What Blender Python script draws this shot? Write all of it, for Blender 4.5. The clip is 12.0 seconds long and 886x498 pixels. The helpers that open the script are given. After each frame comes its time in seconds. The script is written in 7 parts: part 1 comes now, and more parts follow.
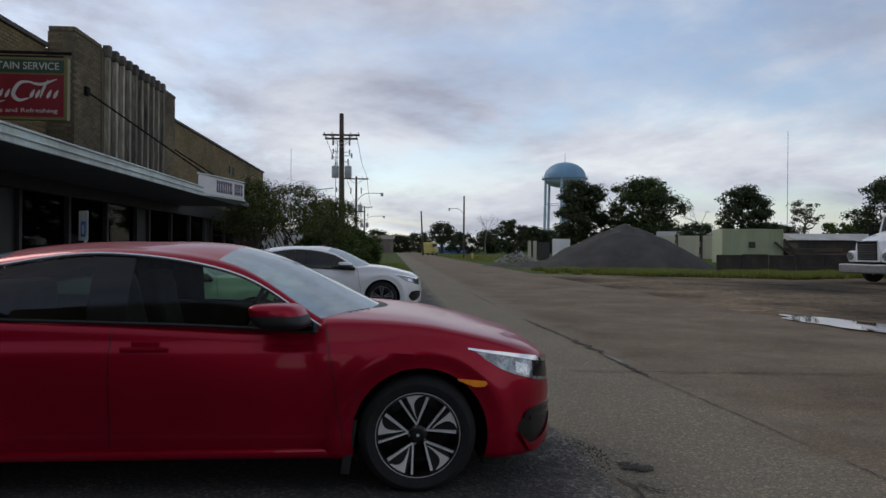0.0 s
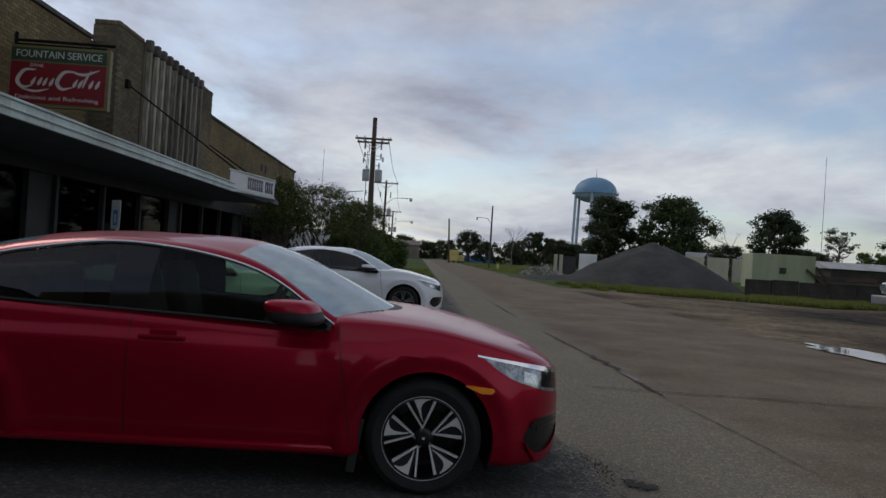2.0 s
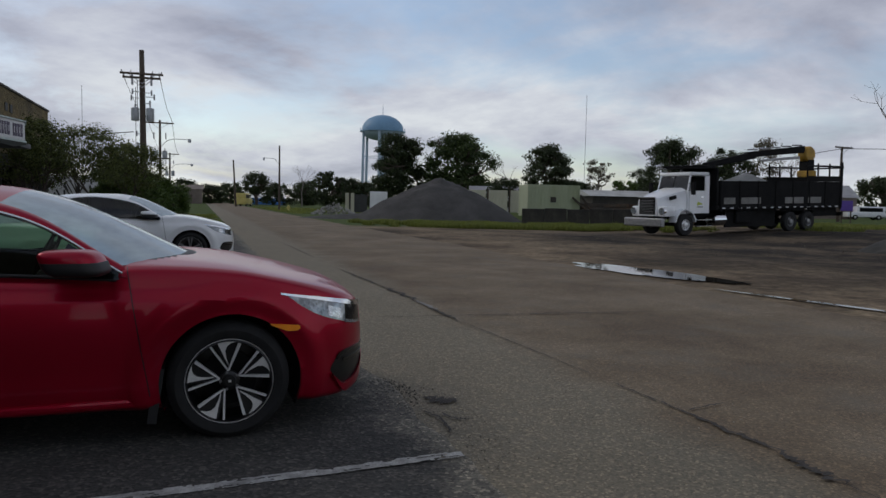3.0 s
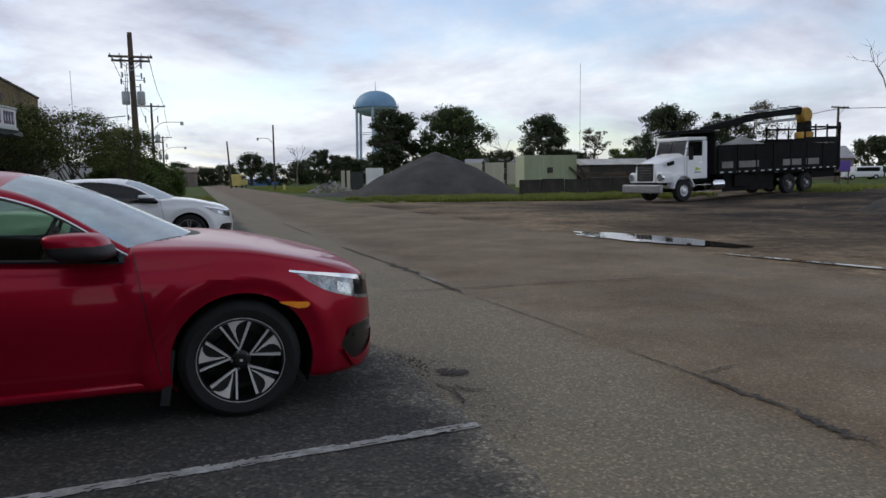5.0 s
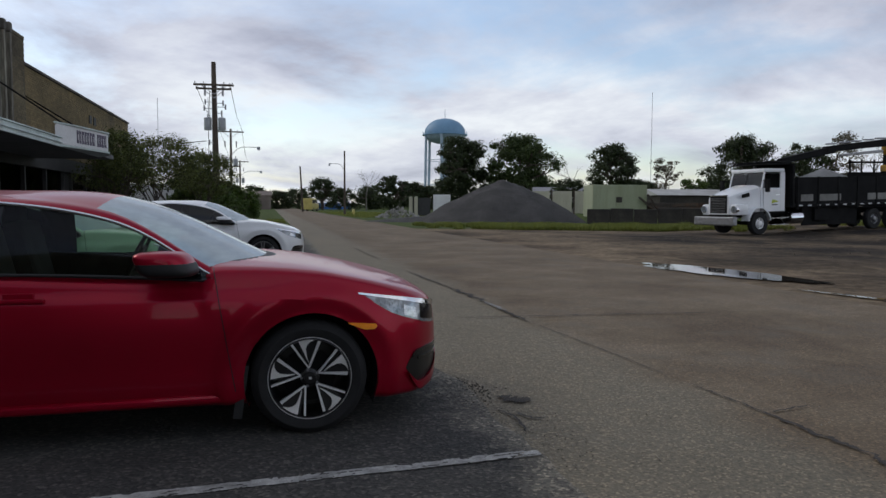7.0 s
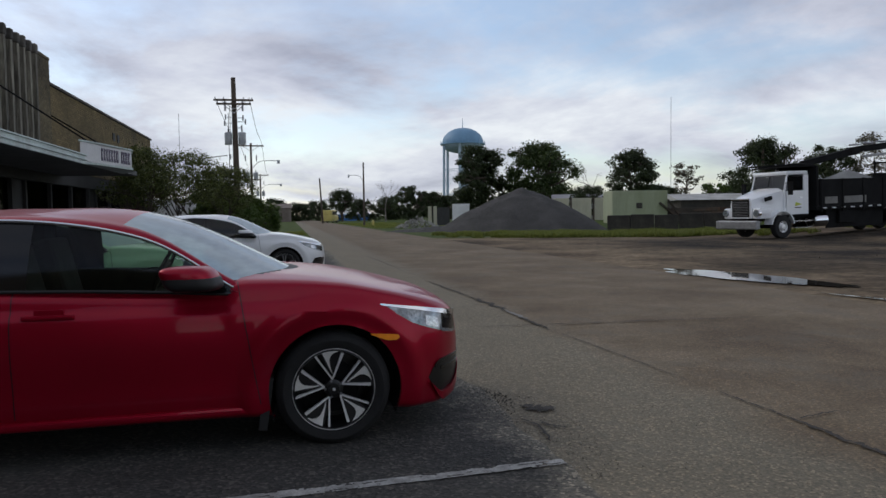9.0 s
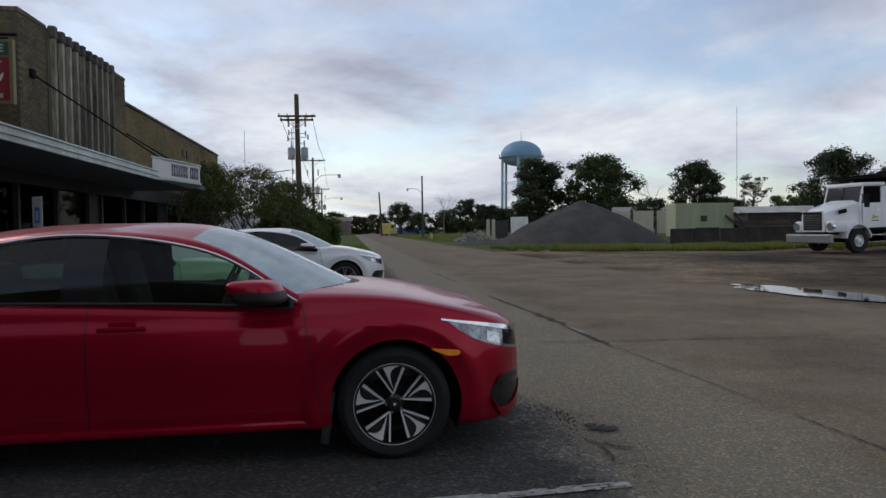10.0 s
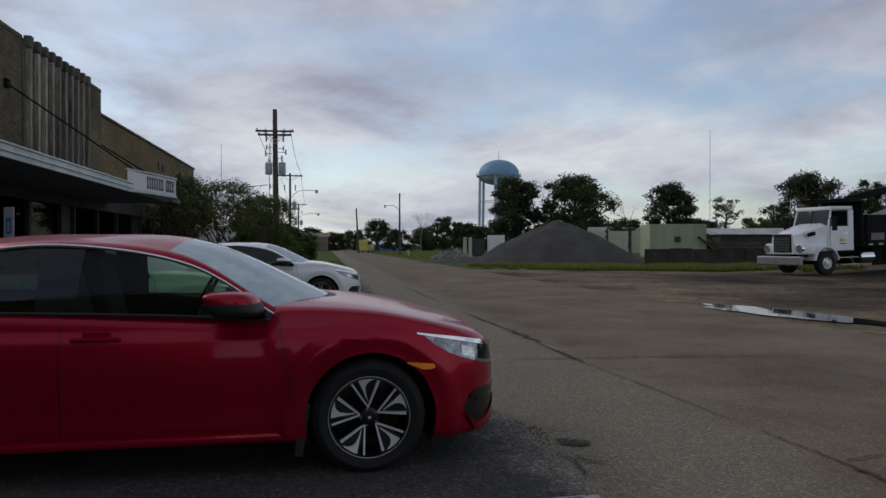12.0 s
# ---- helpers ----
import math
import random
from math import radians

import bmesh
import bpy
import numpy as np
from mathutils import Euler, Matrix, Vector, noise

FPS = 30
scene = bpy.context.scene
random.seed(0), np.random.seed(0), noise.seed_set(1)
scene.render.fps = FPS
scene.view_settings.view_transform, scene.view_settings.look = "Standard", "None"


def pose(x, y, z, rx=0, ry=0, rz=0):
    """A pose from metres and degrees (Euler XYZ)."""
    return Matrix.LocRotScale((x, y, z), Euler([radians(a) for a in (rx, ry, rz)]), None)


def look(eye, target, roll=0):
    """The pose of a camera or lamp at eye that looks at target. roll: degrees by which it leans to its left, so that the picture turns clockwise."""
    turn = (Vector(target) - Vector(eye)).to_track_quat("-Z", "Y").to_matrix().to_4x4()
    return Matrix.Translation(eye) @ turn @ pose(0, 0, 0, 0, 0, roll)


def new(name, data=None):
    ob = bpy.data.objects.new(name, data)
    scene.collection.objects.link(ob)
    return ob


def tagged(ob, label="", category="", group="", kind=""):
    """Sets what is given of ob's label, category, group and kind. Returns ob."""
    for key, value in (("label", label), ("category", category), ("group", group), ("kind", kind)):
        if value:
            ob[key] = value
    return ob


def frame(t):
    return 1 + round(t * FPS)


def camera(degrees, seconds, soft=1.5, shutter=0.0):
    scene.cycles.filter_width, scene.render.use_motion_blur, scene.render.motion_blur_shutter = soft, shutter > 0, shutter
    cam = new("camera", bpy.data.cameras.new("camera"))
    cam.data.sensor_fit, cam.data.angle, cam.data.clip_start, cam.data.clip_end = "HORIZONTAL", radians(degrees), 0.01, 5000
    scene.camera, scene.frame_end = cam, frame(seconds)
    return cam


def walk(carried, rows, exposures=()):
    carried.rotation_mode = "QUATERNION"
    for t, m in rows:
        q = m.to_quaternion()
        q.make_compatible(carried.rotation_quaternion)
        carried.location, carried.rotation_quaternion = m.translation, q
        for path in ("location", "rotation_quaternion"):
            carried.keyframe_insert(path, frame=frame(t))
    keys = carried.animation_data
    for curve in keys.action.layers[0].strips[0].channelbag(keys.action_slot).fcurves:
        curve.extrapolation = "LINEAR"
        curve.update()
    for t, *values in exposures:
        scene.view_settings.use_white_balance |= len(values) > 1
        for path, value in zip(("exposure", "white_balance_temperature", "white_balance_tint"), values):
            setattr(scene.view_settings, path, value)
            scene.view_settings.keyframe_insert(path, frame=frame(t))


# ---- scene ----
cam = camera(65.2, 12.0, soft=1.5)
PATH = [
    (0, (-0.322, 0.195, 1.349), (-0.174, 2.19, 1.347), 0.5),
    (0.5, (-0.328, 0.269, 1.335), (-0.085, 2.249, 1.193), 1.8),
    (1, (-0.307, 0.243, 1.339), (-0.103, 2.232, 1.286), -1.3),
    (1.5, (-0.299, 0.256, 1.361), (-0.138, 2.25, 1.396), 1.7),
    (2, (-0.265, 0.148, 1.342), (-0.194, 2.146, 1.36), 3.7),
    (2.5, (-0.268, 0.128, 1.338), (0.025, 2.106, 1.321), 1.8),
    (2.9, (-0.305, 0.087, 1.319), (0.253, 2.005, 1.226), 1.2),
    (3, (-0.316, 0.083, 1.317), (0.343, 1.966, 1.186), 1.2),
    (3.2, (-0.331, 0.102, 1.324), (0.42, 1.951, 1.196), -0.1),
    (4.8, (-0.367, 0.133, 1.29), (0.3, 2.008, 1.094), -1.8),
    (5, (-0.356, 0.144, 1.294), (0.307, 2.02, 1.09), -0.8),
    (5.5, (-0.368, 0.143, 1.301), (0.303, 2.023, 1.166), 0.1),
    (6, (-0.372, 0.128, 1.303), (0.275, 2.015, 1.167), 0.1),
    (6.5, (-0.374, 0.094, 1.298), (0.245, 1.991, 1.169), -0.3),
    (7, (-0.383, 0.073, 1.299), (0.102, 2.009, 1.173), 0.3),
    (7.2, (-0.381, 0.054, 1.306), (0.091, 1.994, 1.181), 0.0),
    (8.8, (-0.395, 0.026, 1.31), (0.074, 1.967, 1.213), -1.1),
    (9, (-0.392, 0.053, 1.305), (0.038, 2.004, 1.206), -0.8),
    (9.5, (-0.408, 0.062, 1.303), (-0.086, 2.034, 1.196), -1.1),
    (10, (-0.405, 0.086, 1.314), (-0.139, 2.067, 1.255), -0.8),
    (10.5, (-0.42, 0.053, 1.311), (-0.149, 2.035, 1.274), -0.1),
    (11, (-0.413, 0.052, 1.304), (-0.134, 2.032, 1.268), -0.3),
    (11.5, (-0.404, 0.051, 1.305), (-0.119, 2.03, 1.255), -0.4),
    (12, (-0.413, 0.026, 1.301), (-0.08, 1.999, 1.292), -0.0),
]
EXPOSURES = [(0, -0.02), (1.5, 0.03), (2.0, -0.23), (2.5, -0.26), (3.2, -0.11), (4.8, 0.30), (5.4, 0.21), (6.5, 0.15), (7.2, 0.12), (9.0, 0.09), (9.7, 0.10), (10.3, 0.0), (12, -0.23)]
walk(cam, [(t, look(e, g, r)) for t, e, g, r in PATH], EXPOSURES)

# ---- light ----
world = bpy.data.worlds.new("world")
scene.world = world
world.use_nodes = True
wn, wl = world.node_tree.nodes, world.node_tree.links
wn.clear()
SUN_ELEVATION, SUN_AZIMUTH = 38.0, -50.0  # degrees; azimuth from +y towards +x
sky = wn.new("ShaderNodeTexSky")
sky.sky_type = "NISHITA"
sky.sun_disc = False
sky.sun_elevation = radians(SUN_ELEVATION)
sky.sun_rotation = radians(SUN_AZIMUTH)
sky_gain = wn.new("ShaderNodeVectorMath")
sky_gain.operation = "SCALE"
sky_gain.inputs[3].default_value = 0.15
wl.new(sky.outputs[0], sky_gain.inputs[0])
wco = wn.new("ShaderNodeTexCoord")
wsep = wn.new("ShaderNodeSeparateXYZ")
wl.new(wco.outputs["Generated"], wsep.inputs[0])


def wmath(op, a, b=None, clamp=False):
    n = wn.new("ShaderNodeMath")
    n.operation, n.use_clamp = op, clamp
    for i, v in enumerate((a, b)):
        if v is None:
            continue
        if isinstance(v, (int, float)):
            n.inputs[i].default_value = v
        else:
            wl.new(v, n.inputs[i])
    return n.outputs[0]


# clouds lie on a flat layer overhead: the direction is divided by its height
wz = wmath("MAXIMUM", wmath("ADD", wsep.outputs[2], 0.22), 0.10)
wcomb = wn.new("ShaderNodeCombineXYZ")
wl.new(wmath("DIVIDE", wsep.outputs[0], wz), wcomb.inputs[0])
wl.new(wmath("DIVIDE", wsep.outputs[1], wz), wcomb.inputs[1])

wturn = wn.new("ShaderNodeMapping")
wturn.inputs["Rotation"].default_value = (0, 0, radians(-33))
wl.new(wcomb.outputs[0], wturn.inputs["Vector"])


def wnoise(scale, detail, rough, shift, dist=0.4):
    m = wn.new("ShaderNodeMapping")
    m.inputs["Location"].default_value = shift
    wl.new(wturn.outputs[0], m.inputs["Vector"])
    n = wn.new("ShaderNodeTexNoise")
    n.inputs["Scale"].default_value, n.inputs["Detail"].default_value = scale, detail
    n.inputs["Roughness"].default_value, n.inputs["Distortion"].default_value = rough, dist
    wl.new(m.outputs[0], n.inputs["Vector"])
    return n.outputs[0]


def wramp(value, stops):
    r = wn.new("ShaderNodeValToRGB")
    while len(r.color_ramp.elements) < len(stops):
        r.color_ramp.elements.new(0.5)
    for e, (p, c) in zip(r.color_ramp.elements, stops):
        e.position, e.color = p, (*c, 1)
    wl.new(value, r.inputs[0])
    return r.outputs[0]


cover = wramp(wnoise(0.85, 9, 0.60, (3.1, 1.7, 0), 0.3), ((0.36, (0.20, 0.20, 0.20)), (0.53, (1, 1, 1))))
shade = wramp(wnoise(1.15, 11, 0.58, (7.3, 2.6, 4.0), 0.2),
              ((0.34, (0.41, 0.44, 0.54)), (0.48, (0.60, 0.635, 0.735)), (0.61, (0.80, 0.845, 0.90))))
# the deck is thick overhead and thins towards the horizon
thick = wramp(wsep.outputs[2], ((0.0, (1.04, 1.03, 0.98)), (0.20, (0.93, 0.93, 0.95)), (0.45, (0.72, 0.72, 0.75)), (0.8, (0.52, 0.52, 0.54))))
wdeck = wn.new("ShaderNodeMix")
wdeck.data_type, wdeck.blend_type = "RGBA", "MULTIPLY"
wdeck.inputs[0].default_value = 1.0
wl.new(shade, wdeck.inputs[6])
wl.new(thick, wdeck.inputs[7])
wmix = wn.new("ShaderNodeMix")
wmix.data_type = "RGBA"
wl.new(cover, wmix.inputs[0])
wl.new(sky_gain.outputs[0], wmix.inputs[6])
wl.new(wdeck.outputs[2], wmix.inputs[7])
bg = wn.new("ShaderNodeBackground")
bg.inputs[1].default_value = 1.0
wl.new(wmix.outputs[2], bg.inputs[0])
wout = wn.new("ShaderNodeOutputWorld")
wl.new(bg.outputs[0], wout.inputs[0])

sun = new("sun", bpy.data.lights.new("sun", "SUN"))
sun.data.energy, sun.data.angle, sun.data.color = 0.5, radians(20), (1.0, 0.94, 0.85)
_a, _e = radians(SUN_AZIMUTH), radians(SUN_ELEVATION)
sun.matrix_world = look((60 * math.sin(_a) * math.cos(_e), 60 * math.cos(_a) * math.cos(_e), 60 * math.sin(_e)), (0, 0, 0))


# ---- materials ----
def material(name, base, rough=0.7, metal=0.0, var=0.25, scale=6.0, fine=60.0, bump=0.15, bump_dist=0.01, stain=None,
             coat=0.0, spec=0.5, streak=False, per_object=0.0):
    """A surface with two scales of variation, fine relief and, if given, large stains of another colour."""
    m = bpy.data.materials.new(name)
    m.use_nodes = True
    n, l = m.node_tree.nodes, m.node_tree.links
    b = n["Principled BSDF"]
    co = n.new("ShaderNodeTexCoord")
    vec = co.outputs["Object"]
    if streak:
        mp = n.new("ShaderNodeMapping")
        mp.inputs["Scale"].default_value = (1, 1, 0.12)
        l.new(vec, mp.inputs[0])
        vec = mp.outputs[0]

    def nz(sc, det=6, rg=0.6):
        t = n.new("ShaderNodeTexNoise")
        t.inputs["Scale"].default_value, t.inputs["Detail"].default_value, t.inputs["Roughness"].default_value = sc, det, rg
        l.new(vec, t.inputs["Vector"])
        return t.outputs[0]

    def ramp(v, lo, hi, c0, c1):
        r = n.new("ShaderNodeValToRGB")
        r.color_ramp.elements[0].position, r.color_ramp.elements[1].position = lo, hi
        r.color_ramp.elements[0].color, r.color_ramp.elements[1].color = (*c0, 1), (*c1, 1)
        l.new(v, r.inputs[0])
        return r.outputs[0]

    def mix(kind, f, a, c):
        x = n.new("ShaderNodeMix")
        x.data_type, x.blend_type = "RGBA", kind
        for i, v in ((0, f), (6, a), (7, c)):
            if isinstance(v, (float, int)):
                x.inputs[i].default_value = v
            elif isinstance(v, tuple):
                x.inputs[i].default_value = (*v, 1)
            else:
                l.new(v, x.inputs[i])
        return x.outputs[2]

    lo, hi = 1 - var, 1 + var
    big = ramp(nz(scale), 0.3, 0.7, (lo,) * 3, (hi,) * 3)
    small = ramp(nz(fine, 3), 0.3, 0.7, (1 - var * 0.7,) * 3, (1 + var * 0.7,) * 3)
    col = mix("MULTIPLY", 1.0, mix("MULTIPLY", 1.0, base, big), small)
    if stain:
        col = mix("MIX", ramp(nz(scale * 0.35, 8, 0.7), 0.48, 0.66, (0, 0, 0), (1, 1, 1)), col, stain)
    if per_object:
        oi = n.new("ShaderNodeObjectInfo")
        v = ramp(oi.outputs["Random"], 0, 1, (1 - per_object,) * 3, (1 + per_object,) * 3)
        col = mix("MULTIPLY", 1.0, col, v)
    l.new(col, b.inputs["Base Color"])
    b.inputs["Roughness"].default_value, b.inputs["Metallic"].default_value = rough, metal
    b.inputs["Coat Weight"].default_value = coat
    b.inputs["Coat Roughness"].default_value = 0.04
    b.inputs["Specular IOR Level"].default_value = spec
    if bump:
        bp = n.new("ShaderNodeBump")
        bp.inputs["Strength"].default_value, bp.inputs["Distance"].default_value = bump, bump_dist
        l.new(nz(fine, 4), bp.inputs["Height"])
        l.new(bp.outputs[0], b.inputs["Normal"])
    return m


def glass(name, tint, fres=1.5, sky_sheen=0.0):
    m = bpy.data.materials.new(name)
    m.use_nodes = True
    n, l = m.node_tree.nodes, m.node_tree.links
    n.clear()
    tr, gl, mx, fr, out = (n.new("ShaderNode" + k) for k in ("BsdfTransparent", "BsdfGlossy", "MixShader", "Fresnel", "OutputMaterial"))
    tr.inputs[0].default_value = (*tint, 1)
    gl.inputs["Roughness"].default_value = 0.02
    fr.inputs[0].default_value = fres
    l.new(fr.outputs[0], mx.inputs[0])
    base = tr
    # pale blue diffuse film, painted in for the sky reflected by the pane
    if sky_sheen:
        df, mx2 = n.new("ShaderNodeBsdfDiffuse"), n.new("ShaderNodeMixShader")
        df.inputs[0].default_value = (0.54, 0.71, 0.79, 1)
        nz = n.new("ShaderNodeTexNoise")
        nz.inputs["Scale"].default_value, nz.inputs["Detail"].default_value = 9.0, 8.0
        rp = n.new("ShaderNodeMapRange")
        rp.inputs["To Min"].default_value, rp.inputs["To Max"].default_value = sky_sheen * 0.6, sky_sheen * 1.4
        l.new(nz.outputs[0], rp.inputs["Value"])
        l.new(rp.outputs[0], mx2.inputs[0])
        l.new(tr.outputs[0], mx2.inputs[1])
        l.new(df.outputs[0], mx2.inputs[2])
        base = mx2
    l.new(base.outputs[0], mx.inputs[1])
    l.new(gl.outputs[0], mx.inputs[2])
    l.new(mx.outputs[0], out.inputs[0])
    return m


M = {
    "red_paint": material("red_paint", (0.33, 0.0010, 0.020), 0.34, 0.5, 0.06, 2.0, 300, 0.0, coat=0.42, spec=0.15),
    "white_paint": material("white_paint", (0.78, 0.79, 0.80), 0.3, 0.0, 0.04, 2.0, 200, 0.0, coat=0.8),
    "green_paint": material("green_paint", (0.36, 0.60, 0.40), 0.3, 0.0, 0.05, 2.0, 200, 0.0, coat=0.6),
    "black_plastic": material("black_plastic", (0.012, 0.012, 0.013), 0.55, 0, 0.2, 8, 200, 0.1, 0.002),
    "gloss_black": material("gloss_black", (0.006, 0.006, 0.007), 0.12, 0, 0.1, 4, 100, 0.0),
    "interior": material("interior", (0.055, 0.054, 0.054), 0.8, 0, 0.3, 8, 100, 0.2, 0.003),
    "rubber": material("rubber", (0.011, 0.011, 0.0115), 0.85, 0, 0.3, 12, 120, 0.3, 0.003),
    "alloy": material("alloy", (0.80, 0.80, 0.80), 0.3, 0.45, 0.08, 8, 200, 0.0),
    "alloy_dark": material("alloy_dark", (0.006, 0.006, 0.0065), 0.35, 0.0, 0.1, 8, 100, 0.0),
    "chrome": material("chrome", (0.8, 0.8, 0.82), 0.12, 1.0, 0.03, 8, 100, 0.0),
    "steel": material("steel", (0.28, 0.28, 0.29), 0.45, 1.0, 0.2, 6, 80, 0.1, 0.003),
    "amber": material("amber", (0.95, 0.30, 0.01), 0.25, 0, 0.1, 20, 200, 0.0),
    "reflector": material("reflector", (0.55, 0.57, 0.60), 0.18, 0.8, 0.3, 30, 120, 0.0, coat=1.0),
    "alloy_satin": material("alloy_satin", (0.80, 0.79, 0.77), 0.40, 0.45, 0.10, 8, 200, 0.0),
    "lens": material("lens", (0.24, 0.265, 0.29), 0.10, 0.4, 0.7, 11, 45, 0.0, coat=1.0),
    "car_glass": glass("car_glass", (0.60, 0.68, 0.60), 1.38),
    "windshield_glass": glass("windshield_glass", (0.42, 0.50, 0.46), 2.6, sky_sheen=0.58),
    "truck_glass": glass("truck_glass", (0.30, 0.32, 0.32), 1.6),
    "pale_roof": material("pale_roof", (0.42, 0.42, 0.40), 0.7, 0, 0.2, 0.8, 20, 0.2, 0.01, stain=(0.25, 0.23, 0.20), streak=True),
    "old_beam": material("old_beam", (0.045, 0.036, 0.028), 0.9, 0, 0.4, 2, 30, 0.4, 0.01, stain=(0.10, 0.055, 0.03), per_object=0.4),
    "dark_glass": glass("dark_glass", (0.10, 0.105, 0.11), 1.10),
    "brick": material("brick", (0.20, 0.152, 0.072), 0.9, 0, 0.35, 0.8, 22, 0.4, 0.01, stain=(0.105, 0.085, 0.048), per_object=0.2),
    "brick_old": material("brick_old", (0.135, 0.112, 0.068), 0.92, 0, 0.4, 0.9, 22, 0.4, 0.01, stain=(0.050, 0.044, 0.033), streak=True),
    "mortar": material("mortar", (0.105, 0.09, 0.062), 0.95, 0, 0.25, 2, 40, 0.4, 0.01),
    "fin": material("fin", (0.31, 0.285, 0.225), 0.85, 0, 0.6, 3.0, 22, 0.4, 0.01, stain=(0.045, 0.04, 0.032), streak=True),
    "fascia": material("fascia", (0.56, 0.64, 0.61), 0.6, 0, 0.15, 1.5, 30, 0.2, 0.005, stain=(0.36, 0.36, 0.33), streak=True),
    "coping": material("coping", (0.11, 0.10, 0.085), 0.9, 0, 0.4, 1.0, 14, 0.4, 0.01, stain=(0.03, 0.028, 0.025)),
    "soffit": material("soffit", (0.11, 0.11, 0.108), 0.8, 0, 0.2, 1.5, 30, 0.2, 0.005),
    # holds the shop front's shade in its colour; plain dark paint elsewhere
    "dark_paint_and_shade": material("dark_paint_and_shade", (0.032, 0.032, 0.031), 0.6, 0, 0.3, 2, 40, 0.2, 0.005),
    "sign_red": material("sign_red", (0.19, 0.008, 0.016), 0.45, 0, 0.15, 3, 60, 0.05, 0.002),
    "sign_green": material("sign_green", (0.025, 0.06, 0.03), 0.5, 0, 0.2, 3, 60, 0.05, 0.002),
    "sign_white": material("sign_white", (0.55, 0.54, 0.50), 0.5, 0, 0.1, 3, 60, 0.0),
    "faded_letter": material("faded_letter", (0.115, 0.095, 0.135), 0.6, 0, 0.3, 3, 60, 0.0),
    "sign_gold": material("sign_gold", (0.16, 0.14, 0.05), 0.5, 0, 0.1, 3, 60, 0.0),
    "sign_blue": material("sign_blue", (0.04, 0.16, 0.45), 0.5, 0, 0.1, 3, 60, 0.0),
    "paint_line": material("paint_line", (0.36, 0.355, 0.335), 0.85, 0, 0.4, 14, 120, 0.4, 0.004, stain=(0.20, 0.195, 0.18)),
    "tar": material("tar", (0.05, 0.043, 0.036), 0.9, 0, 0.4, 8, 90, 0.6, 0.01),
    "mud": material("mud", (0.13, 0.11, 0.085), 0.95, 0, 0.3, 3, 40, 0.5, 0.02),
    "crumb": material("crumb", (0.085, 0.078, 0.066), 0.95, 0, 0.5, 9, 60, 0.4, 0.01),
    "pale_crumb": material("pale_crumb", (0.26, 0.235, 0.19), 0.95, 0, 0.5, 9, 60, 0.4, 0.01),
    "concrete": material("concrete", (0.22, 0.215, 0.20), 0.9, 0, 0.2, 2, 50, 0.3, 0.008, stain=(0.15, 0.145, 0.13)),
    "jersey": material("jersey", (0.050, 0.044, 0.036), 0.95, 0, 0.4, 1.2, 25, 0.5, 0.02, stain=(0.03, 0.03, 0.026)),
    "gravel": material("gravel", (0.056, 0.053, 0.050), 0.95, 0, 0.35, 0.7, 11, 0.9, 0.10),
    "rubble": material("rubble", (0.30, 0.29, 0.27), 0.95, 0, 0.35, 1.5, 12, 0.5, 0.03),
    "wood_pole": material("wood_pole", (0.085, 0.065, 0.05), 0.9, 0, 0.3, 3, 30, 0.4, 0.01, streak=True),
    "galvanised": material("galvanised", (0.42, 0.44, 0.46), 0.5, 0.4, 0.15, 3, 30, 0.1, 0.003),
    "tank_blue": material("tank_blue", (0.17, 0.32, 0.47), 0.5, 0, 0.1, 0.2, 3, 0.0, stain=(0.15, 0.28, 0.42)),
    "tank_pale": material("tank_pale", (0.36, 0.46, 0.55), 0.5, 0, 0.12, 0.2, 3, 0.0),
    "container": material("container", (0.34, 0.37, 0.24), 0.65, 0, 0.12, 1.0, 20, 0.1, 0.005, stain=(0.28, 0.31, 0.18), streak=True),
    "old_yellow": material("old_yellow", (0.52, 0.43, 0.13), 0.6, 0, 0.15, 1, 20, 0.1, 0.005),
    "cream_panel": material("cream_panel", (0.44, 0.42, 0.31), 0.8, 0, 0.12, 0.8, 20, 0.2, 0.005, stain=(0.42, 0.39, 0.3), streak=True),
    "white_panel": material("white_panel", (0.70, 0.70, 0.69), 0.7, 0, 0.1, 1.0, 20, 0.1, 0.005),
    "roof_grey": material("roof_grey", (0.30, 0.30, 0.31), 0.7, 0, 0.2, 1.0, 20, 0.2, 0.01),
    "far_wall": material("far_wall", (0.20, 0.165, 0.14), 0.9, 0, 0.2, 0.6, 8, 0.2, 0.02),
    "truck_black": material("truck_black", (0.010, 0.010, 0.0102), 0.9, 0, 0.3, 2, 30, 0.1, 0.005, spec=0.2),
    "truck_yellow": material("truck_yellow", (0.42, 0.24, 0.025), 0.6, 0, 0.3, 3, 30, 0.1, 0.005, stain=(0.10, 0.07, 0.03)),
    "decal_yellow": material("decal_yellow", (0.45, 0.52, 0.05), 0.5, 0, 0.1, 5, 50, 0.0),
    "purple": material("purple", (0.10, 0.05, 0.30), 0.5, 0, 0.1, 5, 50, 0.0),
    "bark": material("bark", (0.075, 0.058, 0.045), 0.95, 0, 0.3, 3, 25, 0.6, 0.03, streak=True),
    "bare_bark": material("bare_bark", (0.16, 0.145, 0.13), 0.95, 0, 0.3, 3, 25, 0.4, 0.02),
}


